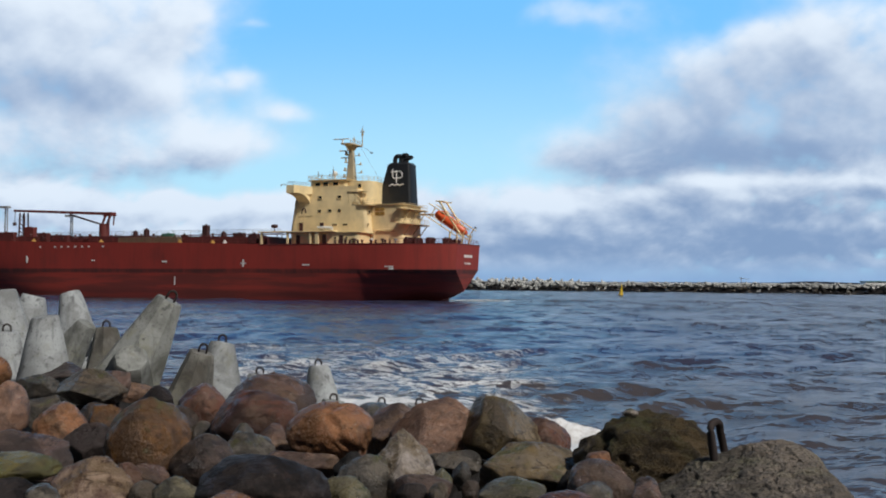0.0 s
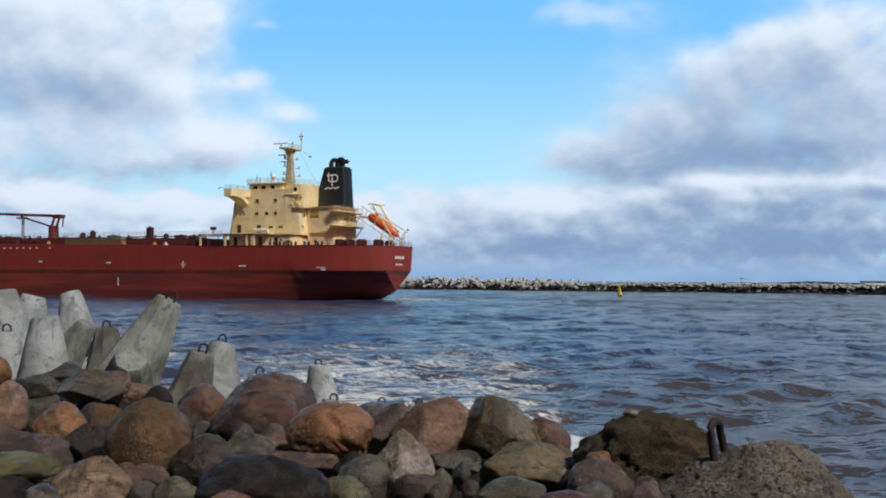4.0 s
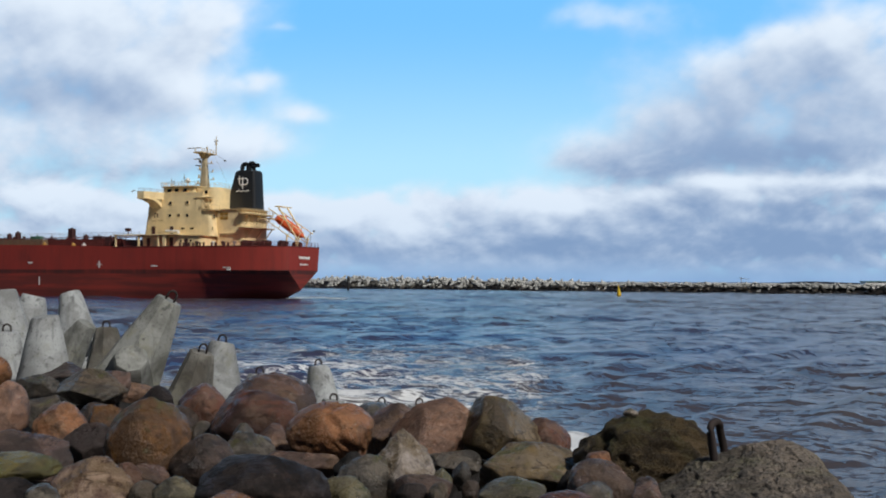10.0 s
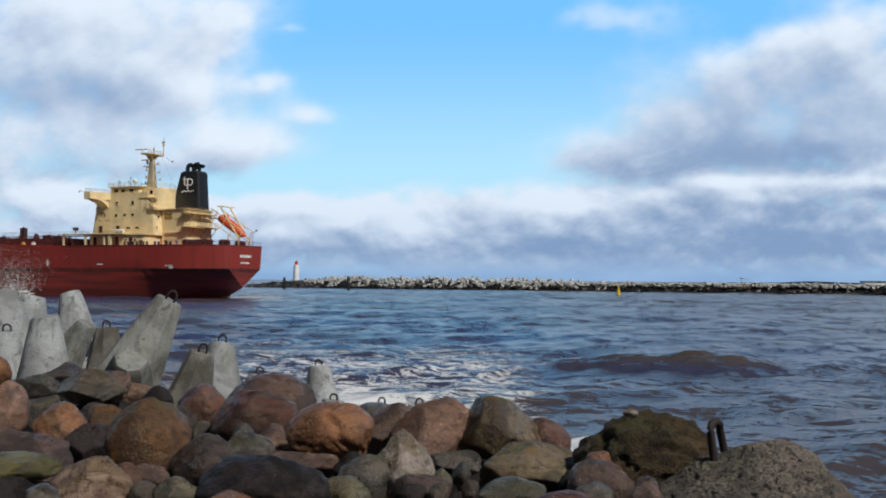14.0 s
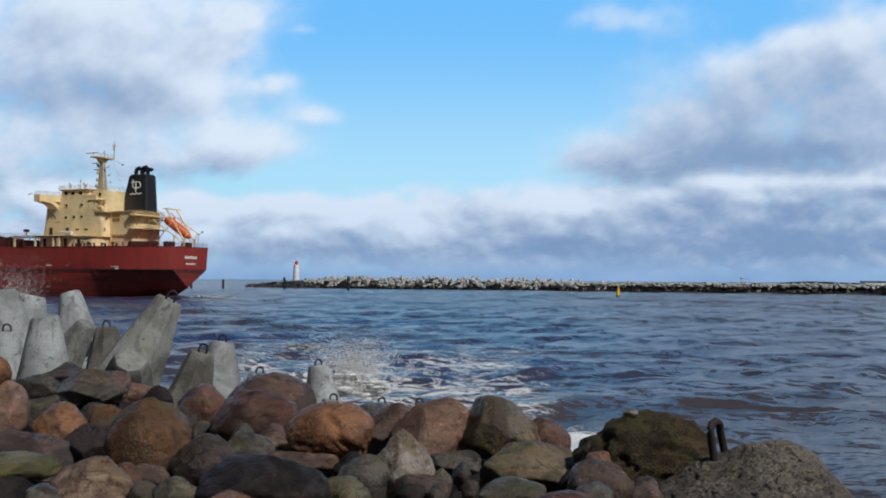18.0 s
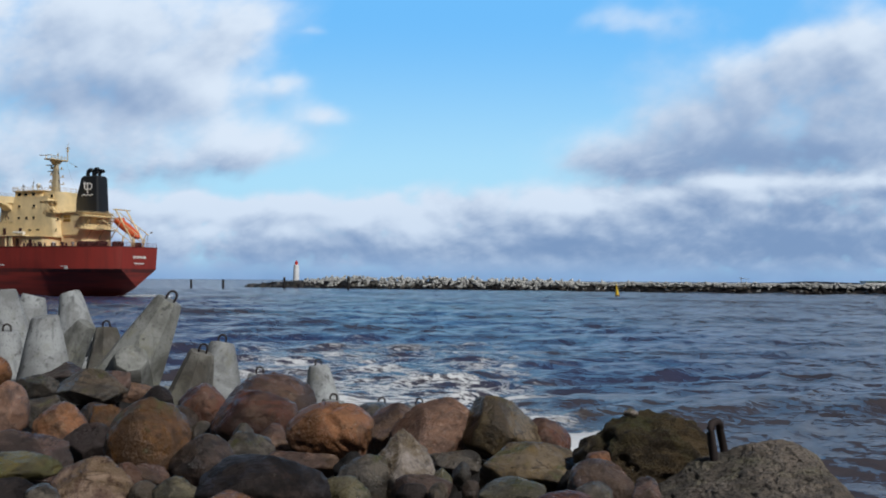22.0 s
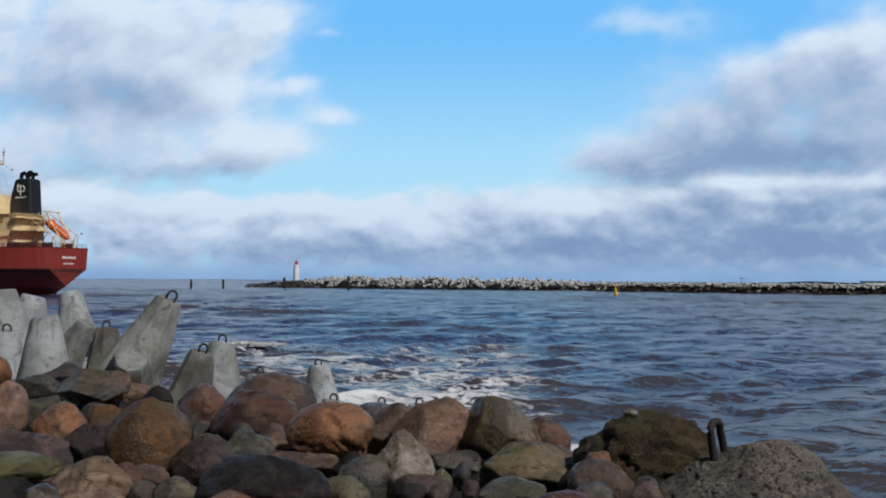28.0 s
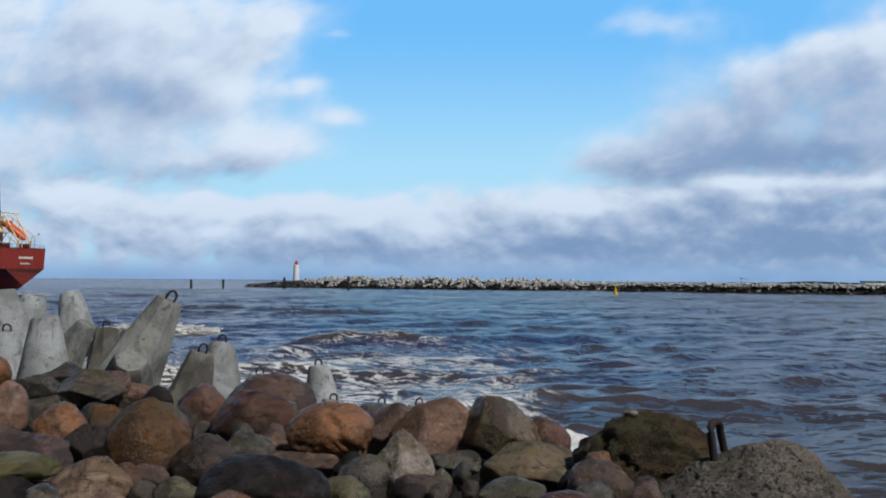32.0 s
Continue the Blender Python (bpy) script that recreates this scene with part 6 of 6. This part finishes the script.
    part("crane_boom", bm, DECK_RED, crane, "long dark red hose-crane boom")
    bm = bmesh.new()
    rod(bm, (91.6, 3, 16.9), (101.8, 3, 19.6), 0.22, sides=8)
    part("luffing_ram", bm, DECK_DARK, crane, "slanting crane ram")
    bm = bmesh.new()
    rod(bm, (119.2, 3, 20.8), (119.4, 3, 17.8), 0.07, sides=6)
    box(bm, 119.0, 119.8, 2.7, 3.3, 17.2, 18.0, 0.1)
    part("hook", bm, DECK_DARK, crane, "hook block on its wire")
    bm = bmesh.new()
    for dx in (-0.9, 0.9):
        for dy in (-0.7, 0.7):
            rod(bm, (116.4 + dx, 3 + dy, 12.8), (116.4 + dx * 0.8, 3 + dy * 0.8, 20.2), 0.2, sides=6)
    for z in (14.5, 16.5, 18.5):
        rod(bm, (115.4, 3.6, z), (117.4, 3.6, z + 1.6), 0.1, sides=5)
        rod(bm, (115.4, 3.6, z), (117.4, 3.6, z), 0.1, sides=5)
    part("boom_rest", bm, DECK_DARK, crane, "dark lattice boom rest")
    for x, h, w in ((103.5, 6.4, 0.35), (124.6, 9.0, 0.45)):
        mastp = bmesh.new()
        for dx in (-w, w):
            rod(mastp, (x + dx, 0.6, 12.8), (x + dx * 0.7, 0.6, 12.8 + h), 0.15, sides=6)
        for i in range(int(h / 0.9)):
            rod(mastp, (x - w, 1.0, 13.2 + i * 0.9), (x + w, 1.0, 13.6 + i * 0.9), 0.07, sides=5)
        box(mastp, x - 1.3, x + 1.3, 0.4, 1.6, 12.8 + h, 13.3 + h, 0.05)
        part("deck_light_mast", mastp, GREY_PAINT, ship, "grey lattice lamp mast")
    # forecastle gear
    bm = bmesh.new()
    rod(bm, (146.0, 0, 15.9), (146.0, 0, 26.0), 0.4, 0.2, 10)
    part("foremast", bm, CREAM, ship, "cream foremast")
    return ship


SHIP = build_ship()
HEADING = 157.247


def ship_at(along, heave):
    a = radians(HEADING)
    return pose(5.265 + along * math.cos(a), 207.91 + along * math.sin(a), heave, 0, 0, HEADING)

# ---- the mole across the fairway ----
def mole_line(t):
    """Foot of the mole, from its head (0) to the far shore (1)."""
    return Vector((-97 + 305 * t, 521 - 225 * t + 51 * t * (1 - t), 0))


def build_mole():
    bm = bmesh.new()
    rng = random.Random(2)
    n = 150
    prof = [(-3.0, -1.5), (-0.5, 0.3), (1.5, 1.2), (4.0, 2.6), (9.0, 2.9), (16.0, 2.6), (22.0, -1.5)]
    rows = []
    for i in range(n + 1):
        t = i / n
        p = mole_line(t)
        k = min(1.0, 0.5 + t * 9) * float(np.interp(t, [0.0, 0.1, 0.35, 0.55, 1.0], [1.0, 1.25, 1.4, 0.75, 0.62]))
        rows.append([bm.verts.new((p.x + rng.uniform(-0.4, 0.4), p.y + dy + rng.uniform(-0.5, 0.5), z * k + rng.uniform(-0.3, 0.3))) for dy, z in prof])
    for a, b in zip(rows, rows[1:]):
        for k in range(len(prof) - 1):
            bm.faces.new((a[k], b[k], b[k + 1], a[k + 1]))
    tagged(part("mole", bm, ROCK["dark"], smooth=30), "low dark rubble mole across the fairway", "breakwater", kind="structure")
    far = leg_mesh(CONCRETE_FAR, 8, 0.66, 0.42, 0.0, 1, 40)
    darkm = leg_mesh(CONCRETE_DARK, 8, 0.62, 0.36, 0.0, 2, 40)
    for i in range(290):
        row = i % 4
        t = 0.085 + 0.46 * rng.random() if i < 245 else 0.545 + 0.455 * (i - 245 + rng.random()) / 45
        heap = float(np.interp(t, [0.08, 0.12, 0.35, 0.5, 1.0], [0.75, 1.0, 1.0, 0.78, 0.74]))
        p = mole_line(t) + Vector((0, (1.5, 3.6, 5.6, 7.8)[row] + rng.uniform(-0.6, 0.6), (1.3, 2.7, 3.8, 4.5)[row] * heap + rng.uniform(-0.4, 0.4)))
        pale = row or rng.random() > 0.45
        ob = empty("tetrapod")
        add_legs(ob, [far if pale else darkm])
        s = rng.uniform(0.95, 1.3) * (0.95 if t < 0.5 else 0.55)
        ob.matrix_basis = Matrix.Translation(p) @ Euler((rng.uniform(-1.6, 1.6), rng.uniform(-1.6, 1.6), rng.uniform(0, 6.28))).to_matrix().to_4x4() @ Matrix.Diagonal((s, s, s, 1))
        tagged(ob, "pale concrete tetrapod on the mole's crest" if pale else "dark wet tetrapod at the mole's foot", "tetrapod", "tetrapods of the mole")


build_mole()


def build_rubble(tone, seed, count, label, crest=False):
    """Rubble stones along the foot of the mole and round its head, or on the landward half of its crest."""
    rng = np.random.RandomState(seed)
    base, faces = SPHERES[2]
    co, fs = [], []
    for i in range(count):
        t = -0.012 + 0.13 * rng.rand() if i < count * 0.45 else rng.rand()
        row = rng.rand()
        size = rng.uniform(0.5, 1.3) * (0.8 if t > 0.12 else 1.1)
        deep, high = -2.4 + 5.5 * row, 0.1 + 2.3 * row * min(1.0, 0.35 + max(0.0, t + 0.03) * 9)
        if crest:
            t = 0.3 + 0.7 * rng.rand()
            deep, high, size = 2.6 + 3.0 * row, 2.3 + 1.5 * row, rng.uniform(0.4, 0.85)
        p = mole_line(t)
        cut = 1 - 0.3 * np.abs(np.sin(base @ rng.normal(size=3) * 2.4 + rng.rand() * 6))
        co.append(base * (cut * size)[:, None] * np.array([1.25, 1.0, 0.75]) + np.array([p.x + rng.normal() * 0.6, p.y + deep, high]))
        fs += [[a + i * len(base) for a in f] for f in faces]
    me = bpy.data.meshes.new("rubble")
    me.from_pydata(np.concatenate(co).tolist(), [], fs)
    me.materials.append(CONCRETE_FAR if tone == "pale" else ROCK[tone])
    tagged(new("rubble", me), label, "rubble", kind="stuff")


build_rubble("dark", 3, 320, "dark wet rubble stones along the mole")
build_rubble("greygreen", 6, 300, "grey rubble stones along the mole")
build_rubble("pale", 8, 620, "pale concrete rubble along the mole's crest", True)


def build_crest():
    """Pale concrete capping along the landward half of the mole."""
    rng = random.Random(4)
    bm = bmesh.new()
    rows = []
    for i in range(70):
        t = 0.36 + 0.64 * i / 69
        p = mole_line(t)
        up = 3.6 + rng.uniform(-0.15, 0.15)
        rows.append([bm.verts.new((p.x, p.y + dy, z)) for dy, z in ((4.6, 2.9), (4.9, up - 0.3), (5.4, up), (9.5, up + 0.1), (9.6, 1.2))])
    for a, b in zip(rows, rows[1:]):
        for k in range(4):
            bm.faces.new((a[k], b[k], b[k + 1], a[k + 1]))
    tagged(part("mole_crest", bm, CONCRETE_FAR), "pale concrete capping along the mole", "breakwater", kind="structure")


build_crest()


def build_lighthouse():
    x, y = -74.5, 517.0
    t = tagged(empty("lighthouse", pose(x, y, 3.3)), "white round light tower with a red lantern top", "lighthouse")
    bm = bmesh.new()
    rod(bm, (0, 0, -1.2), (0, 0, 0.6), 2.0, 1.8, 20)
    part("base", bm, CONCRETE_FAR, t, "concrete plinth")
    bm = bmesh.new()
    rod(bm, (0, 0, 0.6), (0, 0, 8.1), 1.6, 1.35, 24)
    part("tower", bm, TOWER_WHITE, t, "white tower shaft", 40)
    bm = bmesh.new()
    rod(bm, (0, 0, 8.1), (0, 0, 8.3), 1.45, sides=24)
    part("gallery", bm, TOWER_WHITE, t)
    bm = bmesh.new()
    rod(bm, (0, 0, 8.3), (0, 0, 9.5), 0.85, 0.8, 20)
    part("lantern", bm, SIGNAL_RED, t, "red lantern room", 40)
    bm = bmesh.new()
    rod(bm, (0, 0, 9.5), (0, 0, 10.3), 0.95, 0.15, 20)
    rod(bm, (0, 0, 10.3), (0, 0, 11.0), 0.06, sides=6)
    part("roof", bm, SIGNAL_RED, t, "red conical roof", 40)
    bm = bmesh.new()
    box(bm, -0.4, 0.4, -1.45, -1.2, 0.6, 2.5)
    part("door", bm, GREY_PAINT, t)
    for dx, h in ((5.2, 2.0), (9.0, 1.9), (12.2, 2.2)):
        bm = bmesh.new()
        box(bm, -0.5, 0.5, -0.5, 0.5, 0, h, 0.1)
        tagged(part("marker_block", bm, TAR, None, at=pose(x + dx, y - 2 - dx * 0.3, 2.6)), "small dark block on the mole", "block")


build_lighthouse()


def pile(x, y, h):
    t = tagged(empty("mooring_pile", pose(x, y, -1.5)), "dark tarred mooring pile standing in the water", "pile", "mooring piles")
    bm = bmesh.new()
    rod(bm, (0, 0, 0), (0, 0, h + 1.2), 0.52, 0.5, 16)
    part("shaft", bm, TAR, t, smooth=40)
    bm = bmesh.new()
    rod(bm, (0, 0, h + 1.2), (0, 0, h + 1.5), 0.6, 0.5, 16)
    part("cap", bm, GREY_PAINT if h > 5 else TAR, t, smooth=40)


pile(-111.3, 450.0, 4.0)
pile(-97.1, 450.0, 4.0)
pile(-68.1, 437.1, 5.2)
pile(-37.6, 405.0, 5.8)


def build_buoy():
    t = tagged(empty("buoy"), "yellow conical channel buoy afloat", "buoy")
    bm = bmesh.new()
    rod(bm, (0, 0, -0.7), (0, 0, 0.35), 0.75, 0.72, 18)
    part("float", bm, DECK_DARK, t, "dark buoy float", 40)
    bm = bmesh.new()
    rod(bm, (0, 0, 0.35), (0, 0, 2.2), 0.62, 0.32, 18)
    part("cone", bm, YELLOW, t, "yellow tapered buoy body", 40)
    bm = bmesh.new()
    rod(bm, (0, 0, 2.2), (0, 0, 3.0), 0.25, 0.2, 12)
    rod(bm, (0, 0, 3.0), (0, 0, 3.45), 0.12, 0.1, 8)
    part("topmark", bm, YELLOW, t, smooth=40)
    return t


BUOY = build_buoy()


def build_shore():
    """Low land behind the mole."""
    rng = random.Random(9)
    bm = bmesh.new()
    rows = []
    for i in range(80):
        x = 257 + i * 11
        rows.append([bm.verts.new((x, 900, -1)), bm.verts.new((x, 905, 3.0 + 1.5 * noise.noise((x * 0.02, 1, 2)) + min(1.0, i / 12) * 1.6)), bm.verts.new((x, 990, 2.5)), bm.verts.new((x, 1000, -1))])
    for a, b in zip(rows, rows[1:]):
        for k in range(3):
            bm.faces.new((a[k], b[k], b[k + 1], a[k + 1]))
    tagged(part("ground", bm, ROCK["dark"], smooth=60), "low dark far shore", "shore", kind="structure")
    b = tagged(empty("warehouse", pose(366, 880, 0)), "long low white harbour shed with a blue roof edge", "building")
    bm = bmesh.new()
    box(bm, 0, 60, 0, 12, -1, 4.6)
    part("wall", bm, WHITE, b)
    bm = bmesh.new()
    box(bm, -0.6, 60.6, -0.6, 12.6, 4.6, 5.3)
    part("roof", bm, GREEN_PAINT, b)
    bm = bmesh.new()
    rod(bm, (34, 4, 5.3), (34, 4, 9.5), 0.5, 0.3, 8)
    part("chimney", bm, GREY_PAINT, b)
    c = tagged(empty("harbour_crane", pose(258, 880, 0)), "small dark crane jib far off", "crane")
    bm = bmesh.new()
    rod(bm, (0, 0, -1), (0, 0, 8.0), 0.45, 0.3, 8)
    part("post", bm, GREY_PAINT, c)
    bm = bmesh.new()
    rod(bm, (-2, 0, 7.4), (7, 0, 6.2), 0.25, 0.2, 6)
    part("jib", bm, GREY_PAINT, c)


build_shore()


# ---- froth and spray: heaps of white droplets that rise out of the water and fall back ----
def froth(name, label, seed, length, depth, height, lumps, drops, fan=1.0, bead=1.0):
    """Lumps of froth along a crest, with droplets thrown above it."""
    rng = np.random.RandomState(seed)
    base, faces = SPHERES[2]
    tiny = np.array([(1, 0, 0), (-1, 0, 0), (0, 1, 0), (0, -1, 0), (0, 0, 1), (0, 0, -1)], float)
    tiny_faces = [(0, 2, 4), (2, 1, 4), (1, 3, 4), (3, 0, 4), (2, 0, 5), (1, 2, 5), (3, 1, 5), (0, 3, 5)]
    co, fs = [], []
    n = 0
    for _ in range(lumps * 3):
        c = np.array([rng.uniform(-0.5, 0.5) * length, rng.normal() * 0.25 * depth, 0.0])
        k = 1 - (2 * c[0] / length) ** 2
        r = rng.uniform(0.02, 0.085) * (0.4 + 0.6 * k) * (0.4 + 0.6 * min(1.0, height))
        c[2] = rng.uniform(-0.3, 0.45) * height * (0.3 + 0.7 * k) * rng.uniform(0.3, 1)
        wob = 1 + 0.35 * np.sin(base @ rng.normal(size=3) * 5 + rng.uniform(0, 6)) * np.sin(base @ rng.normal(size=3) * 7)
        co.append(base * (wob * r)[:, None] * np.array([rng.uniform(1.5, 4.0), 1.6, 0.5]) + c)
        fs += [[a + n for a in f] for f in faces]
        n += len(base)
    for _ in range(drops):
        up = rng.random() ** 1.6
        x = rng.normal() * 0.22 * length * (0.5 + up * fan)
        c = np.array([x, rng.normal() * 0.3 * depth, up * height * 1.7 * (0.6 + 0.4 * rng.random())])
        r = rng.uniform(0.003, 0.010) * (1.3 - up) * bead
        co.append(tiny * r * np.array([1, 1, rng.uniform(1, 2.2)]) + c)
        fs += [[a + n for a in f] for f in tiny_faces]
        n += 6
    me = bpy.data.meshes.new(name)
    me.from_pydata(np.concatenate(co).tolist(), [], fs)
    me.materials.append(FOAM)
    me.shade_smooth()
    ob = new(name, me)
    return tagged(ob, label, "foam", kind="stuff")


SPLASHES = []
SPLASHES.append((froth("spray", "white splash bursting behind the tetrapods", 1, 2.2, 1.2, 1.0, 420, 2600, 1.0), -6.09, 24.00, 2.78, 3.10, 0.5, (2.2, 8.4, 31.9)))
SPLASHES.append((froth("spray", "thrown spray above the tetrapods", 2, 1.3, 0.8, 1.0, 10, 5200, 1.2, 0.8), -10.10, 24.00, 3.91, 3.10, 0.2, (14.0, 17.6)))
SPLASHES.append((froth("spray", "fan of droplets thrown up at the shore", 3, 1.9, 0.8, 1.1, 120, 11000, 1.2, 1.7), -2.35, 27.00, 1.62, 3.10, 0.2, (18.0,)))
SPLASHES.append((froth("breaker_foam", "white breaking crest beyond the tetrapods", 4, 3.4, 1.4, 1.0, 360, 600, 1.0), -13.05, 40.00, 2.54, 3.10, 1.2, (3.4, 23.6, 25.2)))
SPLASHES.append((froth("breaker_foam", "white breaking crest beyond the tetrapods", 5, 5.4, 1.5, 1.0, 460, 600, 1.0), -12.52, 44.00, 2.16, 3.10, 1.4, (12.6, 31.6)))
SPLASHES.append((froth("breaker_foam", "white breaking wave crest", 6, 5.5, 1.4, 0.5, 260, 200, 1.0), -12.13, 62.00, 0.5, 2.15, 2.0, (9.0, 28.0)))
SPLASHES.append((froth("breaker_foam", "long white wave crest far off", 7, 4.6, 1.2, 0.7, 220, 200, 1.0), 29.41, 74.00, 0.12, 2.53, 1.6, (16.7,)))
SPLASHES.append((froth("breaker_foam", "white surge along the shore", 8, 4.2, 1.8, 0.3, 330, 200, 1.0), 2.15, 33.00, -0.05, 1.77, 0.8, (0.3, 6.3, 12.0, 18.6, 24.0, 30.4)))
SPLASHES.append((froth("breaker_foam", "white surge along the shore", 9, 4.6, 1.8, 0.3, 330, 200, 1.0), -1.55, 34.00, -0.02, 1.77, 0.8, (1.6, 7.6, 13.6, 19.8, 22.4, 29.4)))
SPLASHES.append((froth("breaker_foam", "white breaking wave crest", 10, 3.6, 1.2, 0.3, 180, 150, 1.0), -5.68, 46.00, 0.39, 1.77, 1.6, (4.6, 10.6, 20.6, 26.4)))
SPLASHES.append((froth("breaker_foam", "white surf at the head of the mole", 12, 9.0, 3.0, 1.6, 160, 300, 1.0), -69.27, 425.00, 0.09, 4.24, 1.0, (4.0, 12.5, 20.5, 25.5, 31.0)))
SPLASHES.append((froth("breaker_foam", "white surf along the foot of the mole", 13, 8.0, 2.0, 1.0, 140, 200, 1.0), -43.52, 405.00, -0.25, 3.10, 1.0, (10.0, 17.0, 22.0, 28.5)))
SPLASHES.append((froth("breaker_foam", "white surf at the foot of the mole, far along", 14, 34.0, 2.0, 1.1, 320, 300, 1.0), 124.49, 322.00, 0.75, 3.29, 1.0, (9.0,)))
SPLASHES.append((froth("breaker_foam", "white wave crest out in the fairway", 15, 16.0, 1.6, 0.35, 200, 60, 1.0), 38.00, 150.00, 0.31, 1.86, 3.0, (3.0, 13.0, 31.8)))
SPLASHES.append((froth("breaker_foam", "white wave crest in the fairway", 16, 4.5, 1.2, 0.3, 200, 150, 1.0), 5.09, 55.00, 0.11, 1.77, 1.8, (0.6, 7.4, 9.6, 12.2, 24.6)))


def build_wake():
    """Churned water under the stern, which follows the ship."""
    ob = froth("wake_foam", "white churned water behind the stern", 77, 15.0, 5.0, 0.8, 420, 150)
    return ob


WAKE = build_wake()


# ---- what moves ----
def ship_along(t):
    return 3.884 * (t - 0.01567 * t * t / 32 - 0.03115 * t ** 3 / 1024)


HEAVE = [(0, 0.0), (1.5, -0.1), (3, -0.26), (5.5, 0.0), (6.5, 0.2), (8, 0.05), (10, -0.21), (11.5, 0.01), (13.3, 0.21), (14.5, 0.08), (16.8, -0.11), (18.5, -0.01), (20, 0.09), (21.5, 0.03), (23.4, 0.16), (25, 0.05), (28, 0.05), (30, 0.16), (32, 0.06)]


def motions():
    walk(SHIP, [(t, ship_at(ship_along(t), h)) for t, h in HEAVE])
    walk(WAKE, [(t, ship_at(ship_along(t), 0.0) @ pose(-3.0, 0, 0.2)) for t in (0.0, 4.0, 8.0, 12.0, 16.0, 20.0, 24.0, 28.0, 32.0)])
    for ob, x, y, z, deep, drift, times in SPLASHES:
        rows = [(0.0, pose(x, y, -deep))] if times[0] - 0.7 > 0.05 else []
        for t in times:
            rows += [(t - 0.7, pose(x - drift, y, -deep)), (t - 0.25, pose(x - drift * 0.4, y, z - 0.25 * deep)), (t + 0.15, pose(x + drift * 0.1, y, z)), (t + 0.6, pose(x + drift * 0.5, y, z - 0.35 * deep)), (t + 1.2, pose(x + drift, y, -deep))]
        rows = [r for r in rows if -0.01 <= r[0] < 31.95]
        walk(ob, [(0.0, rows[0][1])] * (rows[0][0] > 0.0) + rows + [(32.0, rows[-1][1])])
    walk(SKY_LAYER, [(0.0, pose(0, 0, 0)), (32.0, pose(124.0, 66.0, 0))])
    walk(SWELL, [(0.0, pose(-26, 0, 0)), (32.0, pose(26, 0, 0))])
    walk(CHOP, [(0.0, pose(-12, 5, 0)), (32.0, pose(12, -5, 0))])
    for ob, turn, rows in WAVES:
        first, last = rows[0], rows[-1]
        full = ([(0.0, *first[1:])] if first[0] > 0 else []) + list(rows) + ([(32.0, *last[1:])] if last[0] < 32 else [])
        walk(ob, [(t, pose(x, y, -sunk, 0, 0, turn)) for t, x, y, sunk in full])
    walk(BUOY, [(float(t), pose(50.7 - 0.045 * t, 290.0, 0.12 * math.sin(t * 1.7), 4 * math.sin(t * 1.3), 5 * math.sin(t * 1.05 + 1), 0)) for t in range(0, 33)])


motions()
